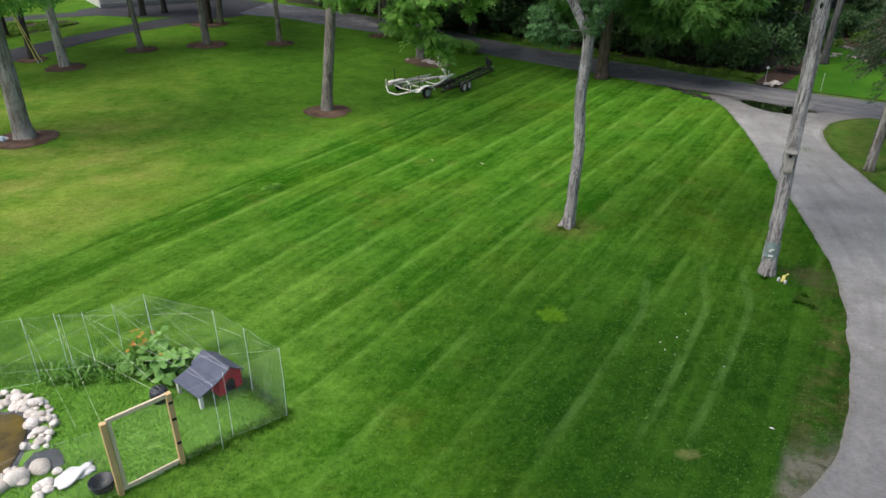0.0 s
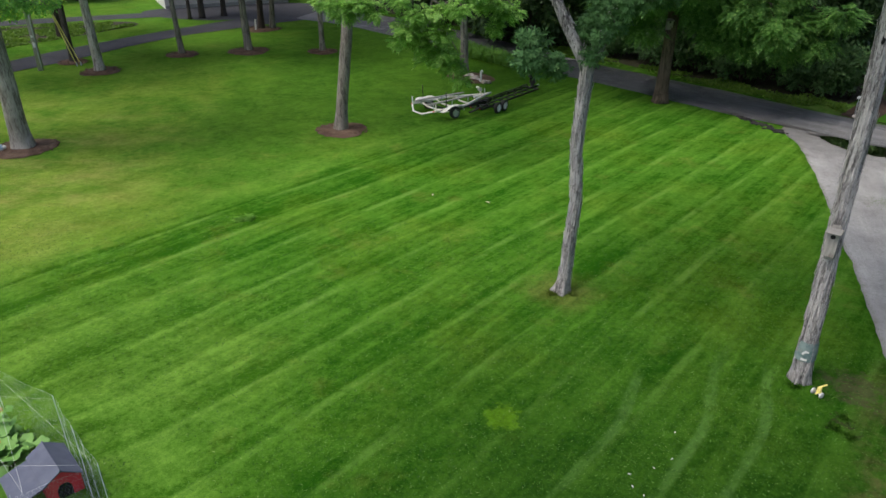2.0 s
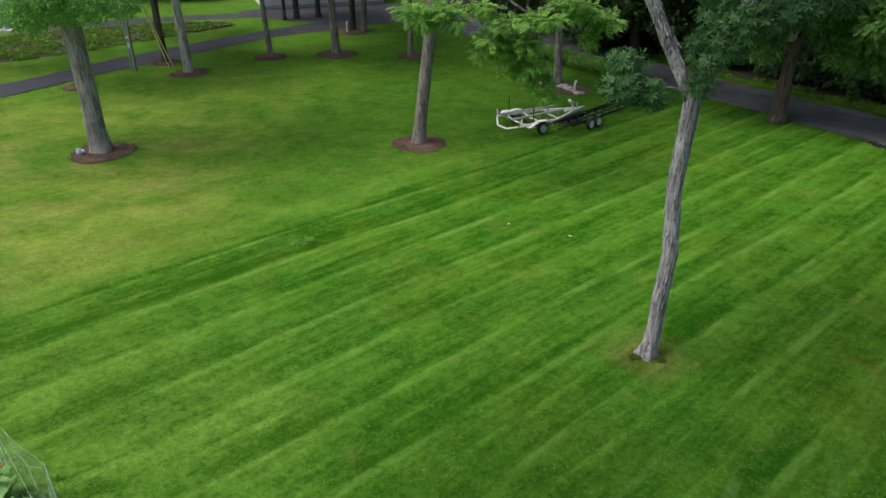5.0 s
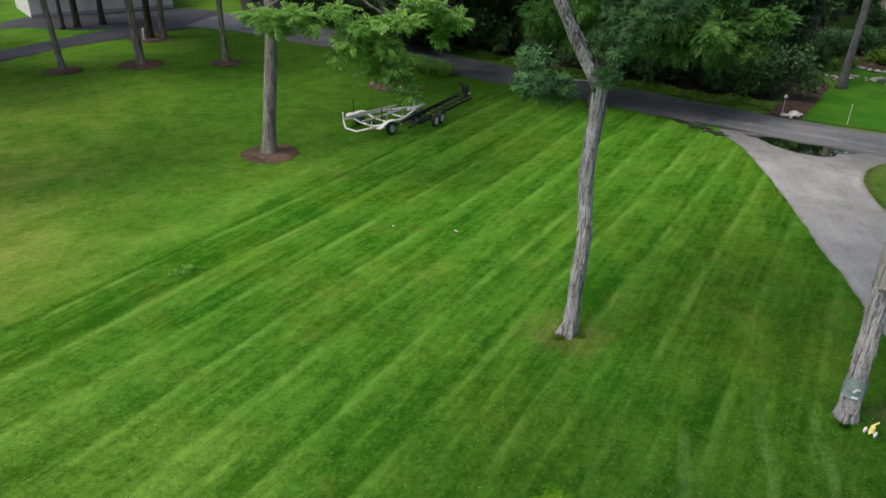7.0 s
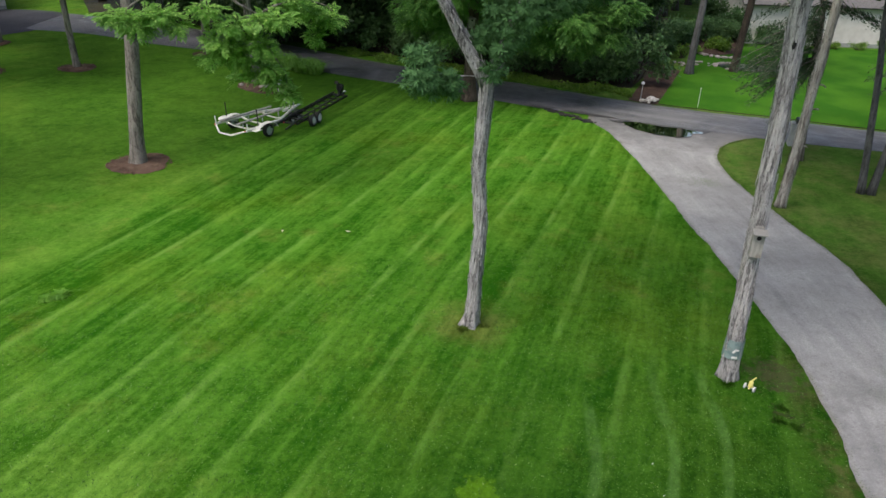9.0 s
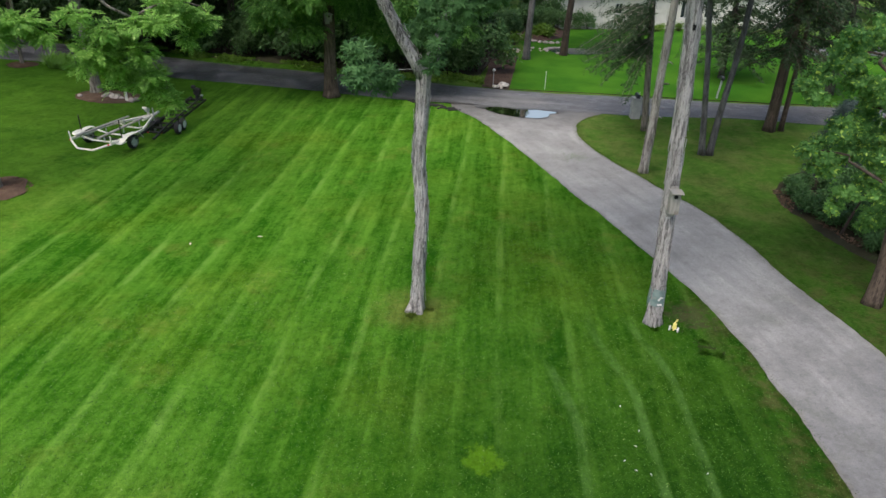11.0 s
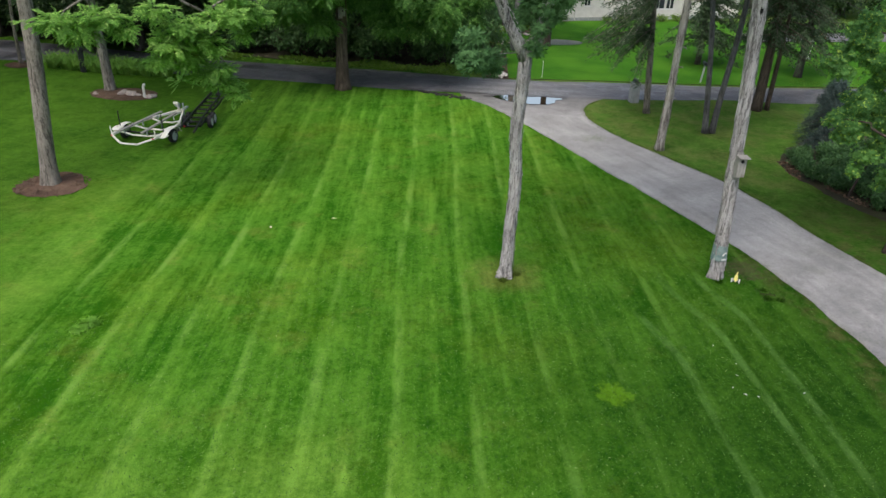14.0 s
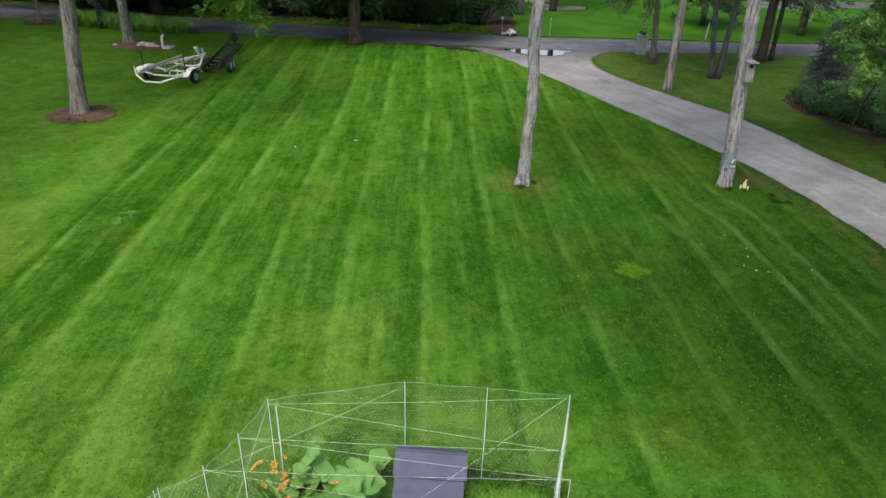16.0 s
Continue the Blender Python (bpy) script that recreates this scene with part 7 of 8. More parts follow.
# pond with liner and stones
pond_edge = [(-9.6, 12.35), (-9.0, 12.2), (-8.6, 11.7), (-8.45, 11.2), (-8.4, 10.75), (-8.5, 10.4), (-9.2, 10.2), (-10.1, 10.5), (-10.5, 11.3), (-10.2, 12.1)]
tagged(part("pond_liner", bed([(x + (x + 9.3) * 0.12, y + (y - 11.3) * 0.12) for x, y in pond_edge], 0.02, 0.04, 4, 0.01), RUBBER_LINER, soft=True), "dark rubber pond liner", "pond liner", kind="structure")
tagged(part("pond_water", bed(pond_edge, 0.045, 0.03, 3), POND_WATER, soft=True), "still brown garden pond water", "water", kind="structure")
rs = random.Random(17)
stone_line = resample([(-10.3, 13.0), (-9.7, 12.85), (-9.1, 12.6), (-8.65, 12.2), (-8.32, 11.75), (-8.15, 11.3)], 110)
spots = [(p[0] + rs.uniform(-0.22, 0.22), p[1] + rs.uniform(-0.22, 0.22), rs.uniform(0.07, 0.135)) for p in stone_line] + \
        [(rs.uniform(-8.5, -7.35), rs.uniform(10.05, 10.75), rs.uniform(0.08, 0.15)) for _ in range(16)] + [(-7.4, 10.1, 0.12), (-7.6, 10.2, 0.10), (-7.5, 9.9, 0.12), (-8.1, 10.35, 0.24), (-7.8, 10.62, 0.22), (-8.35, 10.2, 0.22)]
pebble_meshes = [Geo().blob((0, 0, 0), (1, 0.75 + 0.1 * (k % 3), 0.5 + 0.08 * (k % 4)), k + 1, 0.2, 9, 14).mesh("stone", PEBBLE, True) for k in range(7)]
for i, (x, y, r) in enumerate(spots):
    st = new("stone", pebble_meshes[i % 7])
    st.matrix_world = Matrix.Translation(on_ground(x, y, r * 0.32 + (0.07 if i % 3 == 0 and i < 110 else 0))) @ Euler((rs.uniform(-.3, .3), rs.uniform(-.3, .3), rs.uniform(0, 6.3))).to_matrix().to_4x4() @ Matrix.Scale(r, 4)
    tagged(st, "smooth pale fieldstone at the pond edge", "stone", "pond stones")

flat_geo = Geo().blob((0, 0, 0), (0.34, 0.21, 0.06), 43, 0.9, 12, 26)
flat = part("flat_stone", flat_geo, WHITE_PAINT, soft=True)
flat.matrix_world = Matrix.Translation(on_ground(-7.1, 10.38, 0.05)) @ Matrix.Rotation(0.95, 4, "Z")
tagged(flat, "broad flat white stone on the pen grass", "stone")
flap = part("liner_flap", bed([(-8.12, 11.05), (-7.72, 11.15), (-7.42, 10.72), (-7.86, 10.50), (-8.15, 10.72)], 0.035, 0.10, 3, 0.03), RUBBER_LINER, soft=True)
tagged(flap, "creased grey flap of pond liner on the grass", "pond liner")
# plants in the pen
def squash_leaf(r, seed):
    """A broad lobed leaf, cupped, its stalk at a notch."""
    rr = random.Random(seed)
    vs, fs = [(0, 0, 0)], []
    n = 22
    for ring, q in ((1, 0.55), (2, 1.0)):
        for k in range(n):
            a = -math.pi + 2 * math.pi * k / n
            notch = 1 - 0.55 * math.exp(-((abs(a) - math.pi) / 0.22) ** 2)
            lobe = 1 + 0.10 * math.cos(5 * a) + 0.03 * rr.uniform(-1, 1)
            rad = r * q * notch * lobe
            vs.append((rad * math.cos(a) + r * 0.12, rad * math.sin(a), 0.30 * abs(rad * math.sin(a)) - 0.16 * r * q * q + 0.06 * r * math.sin(3 * a + seed) * q + 0.045 * r * math.cos(10 * a) * q))
    for k in range(n):
        b = (k + 1) % n
        fs += [(0, 1 + k, 1 + b), (1 + k, 1 + n + k, 1 + n + b, 1 + b)]
    return vs, fs


squash = thing("squash_plant", "large sprawling squash plant with broad grey-green leaves", "plant", (0, 0, 0))
rs = random.Random(23)
for i in range(66):
    if i < 58:
        x, y = -6.20 + rs.gauss(0, 0.40), 13.50 + rs.gauss(0, 0.23)
        y -= (x + 6.3) * 0.3
    else:
        x, y = rs.uniform(-6.9, -6.2), rs.uniform(13.7, 14.0)
    along, deep = (x + 5.2) * -0.77 + (y - 12.3) * 0.64, (x + 5.2) * 0.64 + (y - 12.3) * 0.77
    if along < 1.12 and -0.2 < deep < 1.3:
        shift = 1.12 - along + rs.uniform(0, 0.35)
        x, y = x - 0.77 * shift, y + 0.64 * shift
    h = rs.uniform(0.16, 0.62) * (1.0 if abs(x + 6.1) < 0.6 else 0.75)
    g = ground_z(x, y)
    vs, fs = squash_leaf(rs.uniform(0.11, 0.21), i)
    m = Matrix.Translation((x, y, g + h)) @ Euler((rs.gauss(0.15, 0.32), rs.gauss(-0.1, 0.32), rs.uniform(0, 6.3))).to_matrix().to_4x4()
    leaf_ob = part("leaf", Geo().add(vs, fs, m), SQUASH_LEAF, squash, soft=True)
    part("stalk", Geo().tube([(x * 0.7 + -6.4 * 0.3, y * 0.7 + 13.6 * 0.3, g - 0.02), (x, y, g + h * 0.6), (x, y, g + h - 0.005)], [0.012, 0.01, 0.007], 5), SQUASH_LEAF, leaf_ob)
part("vine", Geo().tube([(-6.9, 13.75, 0.75), (-6.75, 13.9, 0.95), (-6.55, 14.0, 1.1), (-6.35, 14.0, 1.22)], 0.012, 6), SQUASH_LEAF, squash)
for k in range(7):
    vs, fs = squash_leaf(0.09, 90 + k)
    part("leaf", Geo().add(vs, fs, Matrix.Translation((-6.95 + 0.09 * k, 13.72 + 0.045 * k, 0.78 + 0.075 * k)) @ Euler((0.3 * (k % 3), 0.2, k)).to_matrix().to_4x4()), SQUASH_LEAF, squash, soft=True)


def blades(count, spread, height, width, lean=0.5, arch=0.35):
    """Arching strap leaves from one crown, two bends each, as quads."""
    a = rng.uniform(0, 2 * np.pi, count)
    out = np.stack([np.cos(a), np.sin(a), np.zeros(count)], 1)
    base = out * (rng.random(count) * spread)[:, None]
    h = height * rng.uniform(0.6, 1.1, count)
    side = np.stack([-np.sin(a), np.cos(a), np.zeros(count)], 1) * (width * rng.uniform(0.7, 1.2, count))[:, None] * 0.5
    tilt = lean * rng.uniform(0.3, 1.2, count)
    p1 = base + out * (tilt * h * 0.3)[:, None] + np.array([0, 0, 1.0]) * (h * 0.6)[:, None]
    p2 = p1 + out * (tilt * h * 0.5)[:, None] + np.array([0, 0, 1.0]) * (h * 0.28)[:, None]
    p3 = p2 + out * (tilt * h * 0.6)[:, None] - np.array([0, 0, 1.0]) * (h * arch * tilt)[:, None]
    s1 = np.stack([base - side, base + side, p1 + side, p1 - side], 1)
    s2 = np.stack([p1 - side, p1 + side, p2 + side * 0.8, p2 - side * 0.8], 1)
    s3 = np.stack([p2 - side * 0.8, p2 + side * 0.8, p3 + side * 0.1, p3 - side * 0.1], 1)
    return np.concatenate([s1, s2, s3])


def lily(label, x, y, count, spread, h, width, flowers, seed, group="", leaf_mat=LILY_LEAF):
    rr = random.Random(seed)
    t = thing("daylily", label, "flower", on_ground(x, y), group)
    quads("leaves", blades(count, spread, h, width, 0.8), leaf_mat, t)
    for _ in range(flowers):
        a, q = rr.uniform(0, 6.3), rr.uniform(0.08, spread * 2.2)
        top = Vector((q * math.cos(a), q * math.sin(a), h * rr.uniform(0.95, 1.30)))
        stem = part("stem", Geo().tube([(top.x * 0.4, top.y * 0.4, 0), (top.x * 0.8, top.y * 0.8, top.z * 0.6), tuple(top)], [0.008, 0.007, 0.005], 5), LILY_LEAF, t)
        for f in range(rr.randrange(1, 3)):
            g = Geo()
            c = top + Vector((rr.uniform(-.09, .09), rr.uniform(-.09, .09), rr.uniform(-.04, .06)))
            tilt = Euler((rr.uniform(-.6, .6), rr.uniform(-.6, .6), rr.uniform(0, 6.3))).to_matrix().to_4x4()
            for k in range(6):
                b = 2 * math.pi * k / 6
                d, s = Vector((math.cos(b), math.sin(b), 0)), Vector((-math.sin(b), math.cos(b), 0))
                pts = [d * 0.012, d * 0.034 + s * 0.017 + Vector((0, 0, 0.027)), d * 0.066 + Vector((0, 0, 0.022)), d * 0.034 - s * 0.017 + Vector((0, 0, 0.027))]
                g.add(pts, [(0, 1, 2, 3)], Matrix.Translation(c) @ tilt)
            part("flower", g, ORANGE_PETAL, stem, "orange lily flower")
    return t


lily("clump of orange daylilies beside the squash plant", -7.0, 13.9, 90, 0.2, 0.60, 0.026, 8, 31)
lily("orange daylily clump in the pen", -6.75, 13.6, 80, 0.18, 0.5, 0.028, 3, 32)
for i, (x, y, h) in enumerate([(-7.6, 13.75, 0.5), (-8.0, 13.65, 0.6), (-8.45, 13.5, 0.55), (-8.85, 13.35, 0.62), (-8.2, 13.2, 0.45), (-7.4, 13.35, 0.4)]):
    t = thing("corn_clump", "leafy green clump of tall strap leaves in the pen", "plant", on_ground(x, y), "strap-leaved clumps")
    quads("leaves", blades(30, 0.16, h * 0.85, 0.040, 0.8), LILY_LEAF, t)

# hedge of daylilies along the road, with a dark post
hedge = [(-2.3, 55.1), (-0.6, 53.4), (1.2, 51.9), (2.9, 50.6)]
lily_proto = lily("arching green daylily clump in the roadside row", hedge[0][0], hedge[0][1], 70, 0.28, 0.95, 0.05, 0, 41, "roadside daylilies", HEDGE_LEAF)
rs = random.Random(3)
for i, p in enumerate(resample(hedge, 26)):
    for k in (0, 1):
        copy_thing(lily_proto, Matrix.Translation(on_ground(p[0] + k * 0.35 + rs.uniform(-.15, .15), p[1] + k * 0.45 + rs.uniform(-.15, .15))) @ Matrix.Rotation(i * 1.1 + k, 4, "Z") @ Matrix.Scale(rs.uniform(0.65, 0.95), 4))
stand = thing("mailbox_stand", "black post box on a dark post among daylilies", "mailbox", on_ground(-1.05, 53.3))
part("post", Geo().box((0, 0, 0.6), (0.28, 0.28, 1.2), None, 0.02), BLACK_PLASTIC, stand)
part("box", Geo().box((0, 0, 1.32), (0.34, 0.5, 0.24), None, 0.05), BLACK_PLASTIC, stand)

# rocks and a white pipe by the rough-barked tree
rock_meshes = [Geo().blob((0, 0, 0), (1, 0.75, 0.6), 20 + k, 0.45, 7, 10).mesh("rock", ROCK, True) for k in range(4)]
for i, (x, y, r) in enumerate([(-0.30, 47.35, 0.26), (-0.05, 47.1, 0.24), (0.18, 47.25, 0.2), (-1.5, 47.9, 0.16), (-0.15, 47.7, 0.2), (0.72, 46.2, 0.2), (0.98, 46.3, 0.18), (0.35, 46.8, 0.16), (0.12, 46.95, 0.2)]):
    rk = new("rock", rock_meshes[i % 4])
    rk.matrix_world = Matrix.Translation(on_ground(x, y, r * 0.4)) @ Matrix.Rotation(i * 1.7, 4, "Z") @ Matrix.Scale(r, 4)
    tagged(rk, "pinkish grey rock on mulch", "rock", "rocks by the tree")
pipe = thing("vent_pipe", "white upright vent pipe with a bent cap by rocks", "pipe", Matrix.Translation(on_ground(0.52, 46.35)) @ Matrix.Scale(0.7, 4))
part("stand_pipe", Geo().tube([(0, 0, -0.05), (0, 0, 0.5), (0, 0, 0.85), (0.05, -0.02, 0.98), (0.15, -0.05, 1.0)], [0.10, 0.095, 0.095, 0.10, 0.105], 14), WHITE_PAINT, pipe, soft=True)
part("base_block", Geo().box((0.28, -0.05, 0.08), (0.55, 0.36, 0.18), None, 0.05), WHITE_PAINT, pipe)
part("collar", Geo().lathe([(0.13, 0.0), (0.13, 0.06)], (0, 0, 0.16), 16), WHITE_PAINT, pipe)

# mailbox pillar and a second mailbox across the road
mb = thing("mailbox_pillar", "grey boarded mailbox pillar with a black mailbox on top", "mailbox", Matrix.Translation((23.55, 33.58, 0)) @ Matrix.Rotation(radians(-33), 4, "Z"))
for s in (-1, 1):
    part("side_board", Geo().box((s * 0.22, 0, 0.52), (0.03, 0.46, 1.06), None, 0.006), PILLAR_STONE, mb)
    part("face_board", Geo().box((0, s * 0.22, 0.52), (0.41, 0.03, 1.06), None, 0.006), PILLAR_STONE, mb)
part("cap", Geo().box((0, 0, 1.07), (0.52, 0.54, 0.04), None, 0.01), PILLAR_STONE, mb)
box_shell = Geo()
prof = [(-0.09, 0), (-0.09, 0.12)] + [(0.09 * math.cos(a), 0.12 + 0.09 * math.sin(a)) for a in (math.pi * (1 - k / 8) for k in range(1, 8))] + [(0.09, 0.12), (0.09, 0)]
n = len(prof)
box_shell.add([(x, -0.26, 1.09 + z) for x, z in prof] + [(x, 0.26, 1.09 + z) for x, z in prof], [tuple(range(n)), tuple(reversed(range(n, 2 * n)))] + [(i, i + n, (i + 1) % n + n, (i + 1) % n) for i in range(n)])
part("mailbox", box_shell, BLACK_PLASTIC, mb, "black rounded mailbox")
part("flag", Geo().box((0.10, 0.05, 1.27), (0.012, 0.05, 0.16), None, 0.002), WHITE_PAINT, mb, "pale flag")
sb = thing("mailbox", "black mailbox on a thin grey post across the road", "mailbox", Matrix.Translation((30.95, 34.55, 0.05)) @ Matrix.Rotation(radians(-33), 4, "Z"))
part("post", Geo().box((0, 0, 0.55), (0.09, 0.09, 1.1), Matrix.Rotation(radians(6), 4, "Y"), 0.008), PILLAR_STONE, sb)
part("box", Geo().box((0.1, 0, 1.18), (0.2, 0.5, 0.22), None, 0.05), BLACK_PLASTIC, sb)
for lx, ly, h, nm in ((22.7, 40.2, 1.0, "marker_stake"), (20.15, 41.9, 0.95, "path_light")):
    mk = thing(nm, "thin white marker stake at the lawn edge" if nm == "marker_stake" else "slim path light with a white head on mulch", "stake" if nm == "marker_stake" else "path light", (lx, ly, 0.04))
    part("rod", Geo().tube([(0, 0, -0.05), (0, 0, h)], 0.013 if nm == "marker_stake" else 0.02, 8), WHITE_PAINT if nm == "marker_stake" else GALVANISED, mk)
    if nm == "path_light":
        part("head", Geo().lathe([(0.09, 0.0), (0.10, 0.05), (0.05, 0.13), (0.01, 0.15)], (0, 0, h), 14), WHITE_PAINT, mk)
    else:
        part("tip", Geo().lathe([(0.026, 0.0), (0.026, 0.06)], (0, 0, h), 10), WHITE_PAINT, mk)
rs = random.Random(12)
for i in range(34):
    st = new("cobble", pebble_meshes[i % 7])
    q = rs.random() ** 0.6
    a = rs.uniform(0, 6.3)
    r = rs.uniform(0.07, 0.14)
    st.matrix_world = Matrix.Translation((20.55 + 0.55 * q * math.cos(a), 41.55 + 0.4 * q * math.sin(a), 0.08 + r * 0.5 + 0.18 * (1 - q))) @ Matrix.Rotation(i, 4, "Z") @ Matrix.Scale(r, 4)
    tagged(st, "pale round cobble in a pile at the road edge", "stone", "cobble pile")

# utility pole with yellow guy guards
pole = thing("utility_pole", "grey wooden utility pole with small white plates", "utility pole", on_ground(-26.6, 44.75))
part("shaft", Geo().tube([(0, 0, -0.2), (0, 0, 4), (0.02, 0, 9.5)], [0.17, 0.155, 0.12], 14), POLE_WOOD, pole, soft=True)
for z, h in ((1.55, 0.30), (2.05, 0.12)):
    part("plate", Geo().box((0.06, -0.165, z), (0.16, 0.02, h), None, 0.004), WHITE_PAINT, pole, "white plate")
part("conduit", Geo().tube([(0.14, -0.1, 0), (0.14, -0.1, 3.5)], 0.035, 8), GALVANISED, pole)
for k, (dx, dy) in enumerate(((0.0, 0.0), (0.12, 0.25))):
    foot = on_ground(-25.0 + dx, 46.0 + dy)
    top = Vector((-26.5, 44.9, 8.4 - 0.8 * k))
    guy = thing("guy_wire", "steel guy wire with a bright yellow plastic guard", "guy wire", (0, 0, 0))
    part("wire", Geo().tube([tuple(foot), tuple(top)], 0.008, 5), GALVANISED, guy)
    part("guard", Geo().tube([tuple(foot.lerp(top, 0.03)), tuple(foot.lerp(top, 0.60))], 0.034, 8), YELLOW_PAINT, guy, "yellow plastic guard")
    part("anchor", Geo().lathe([(0.05, -0.05), (0.03, 0.25)], tuple(foot), 8), GALVANISED, guy)
post_w = thing("white_post", "short white plastic post at a tree foot", "post", on_ground(-18.1, 59.2))
part("shaft", Geo().tube([(0, 0, 0), (0.02, 0, 0.8)], 0.07, 10), WHITE_PAINT, post_w)
part("cap", Geo().lathe([(0.085, 0), (0.085, 0.05), (0.02, 0.09)], (0.02, 0, 0.8), 12), WHITE_PAINT, post_w)

orn = thing("garden_ornament", "small pale blue glazed garden ornament beside the oak", "ornament", Matrix.Translation(on_ground(-19.35, 31.05, 0.05)) @ Matrix.Scale(0.75, 4))
part("pot", Geo().lathe([(0.10, 0), (0.17, 0.10), (0.18, 0.22), (0.12, 0.30), (0.14, 0.34)], seg=16), PALE_BLUE, orn, soft=True)
part("ball", Geo().lathe([(0.02, 0.34), (0.10, 0.38), (0.13, 0.46), (0.10, 0.54), (0.02, 0.58)], (0.16, 0.1, -0.28), 16), WHITE_PAINT, orn, soft=True)


# ---- houses ----
def glass():
    m, t, b = fresh("window_glass", 0.05)
    b.inputs["Base Color"].default_value = (0.02, 0.025, 0.03, 1)
    b.inputs["Specular IOR Level"].default_value = 0.8
    return m


GLASS = glass()


def house(name, label, a, b, deep, wall_h, wall_mat, windows, doors, board=0.16, roof_h=3.0):
    """A house whose front runs from a to b; windows and doors as (along, sill, width, height)."""
    d = Vector((b[0] - a[0], b[1] - a[1], 0))
    run = d.length
    d.normalize()
    z0 = ground_z(*a) * 0.5 + ground_z(*b) * 0.5
    m = Matrix.Translation((a[0], a[1], z0 - 0.05)) @ Matrix.Rotation(math.atan2(d.y, d.x), 4, "Z")
    h = thing(name, label, "house", m)
    openings = windows + doors
    n = int(wall_h / board)
    for k in range(n):
        z = 0.35 + k * board
        cuts = sorted((o[0], o[0] + o[2]) for o in openings if o[1] - 0.02 < z + board / 2 < o[1] + o[3] + 0.02)
        x = 0.0
        for c0, c1 in cuts + [(run, run)]:
            if c0 - x > 0.02:
                g = Geo()
                g.add([(x, -0.045, z), (c0, -0.045, z), (c0, 0.004, z + board), (x, 0.004, z + board), (x, 0.03, z), (c0, 0.03, z)], [(0, 1, 2, 3), (0, 4, 5, 1)])
                part("siding_board", g, wall_mat, h)
            x = max(x, c1)
    part("footing", Geo().box((run / 2, 0.04, 0.18), (run, 0.1, 0.36)), PILLAR_STONE, h)
    top = 0.35 + n * board
    shell = Geo()
    segs, x = [], 0.0
    for o in sorted(openings):
        segs += [((x + o[0]) / 2, (0.35 + top) / 2, o[0] - x, top - 0.35), (o[0] + o[2] / 2, (0.35 + o[1]) / 2, o[2], max(0.01, o[1] - 0.35)), (o[0] + o[2] / 2, (o[1] + o[3] + top) / 2, o[2], max(0.01, top - o[1] - o[3]))]
        x = o[0] + o[2]
    segs.append(((x + run) / 2, (0.35 + top) / 2, run - x, top - 0.35))
    for cx, cz, w, hh in segs:
        shell.box((cx, 0.10, cz), (w, 0.12, hh))
    part("front_wall", shell, wall_mat, h)
    part("side_wall", Geo().box((0.09, deep / 2 + 0.16, top / 2), (0.18, deep, top)), wall_mat, h)
    part("side_wall", Geo().box((run - 0.09, deep / 2 + 0.16, top / 2), (0.18, deep, top)), wall_mat, h)
    part("back_wall", Geo().box((run / 2, deep + 0.25, top / 2), (run, 0.18, top)), wall_mat, h)
    part("floor_slab", Geo().box((run / 2, deep / 2 + 0.16, 0.30), (run - 0.4, deep - 0.1, 0.06)), PILLAR_STONE, h)
    for s in (0, 1):
        y0, y1 = (-0.5, deep / 2) if s == 0 else (deep + 0.6, deep / 2)
        part("roof_slope", slab([(-0.4, y0, top - 0.1), (run + 0.4, y0, top - 0.1), (run + 0.4, y1, top + roof_h), (-0.4, y1, top + roof_h)], 0.12), SHINGLE, h)
    for s in (0.09, run - 0.09):
        part("gable", Geo().add([(s, 0.05, top), (s, deep + 0.2, top), (s, deep / 2, top + roof_h - 0.2), (s + 0.05, 0.05, top), (s + 0.05, deep + 0.2, top), (s + 0.05, deep / 2, top + roof_h - 0.2)], [(0, 1, 2), (5, 4, 3), (0, 3, 4, 1), (1, 4, 5, 2), (2, 5, 3, 0)]), wall_mat, h)
    for x, z, w, hh in windows:
        win = part("window", Geo().box((x + w / 2, 0.0, z - 0.03), (w + 0.16, 0.12, 0.05), None, 0.006), WHITE_PAINT, h, "white window with dark panes")
        for cx, cz, bw, bh in ((x + 0.03, z + hh / 2, 0.06, hh), (x + w - 0.03, z + hh / 2, 0.06, hh), (x + w / 2, z + hh - 0.03, w - 0.12, 0.06), (x + w / 2, z + 0.03, w - 0.12, 0.06), (x + w / 2, z + hh / 2, 0.04, hh - 0.12)):
            part("window_bar", Geo().box((cx, 0.02, cz), (bw, 0.07, bh), None, 0.004), WHITE_PAINT, win)
        for s in (0, 1):
            part("pane", Geo().box((x + w * (0.27 + 0.46 * s), 0.05, z + hh / 2), (w * 0.46, 0.012, hh - 0.12)), GLASS, win)
    for x, z, w, hh in doors:
        door = part("garage_door", Geo().box((x + w / 2, 0.09, z + hh / 2), (w, 0.05, hh)), WHITE_PAINT, h, "white panelled garage door")
        for r in range(4):
            for c in range(4):
                part("panel", Geo().box((x + w * (c + 0.5) / 4, 0.055, z + hh * (r + 0.5) / 4), (w / 4 - 0.12, 0.02, hh / 4 - 0.12), None, 0.008), WHITE_PAINT, door)
    return h


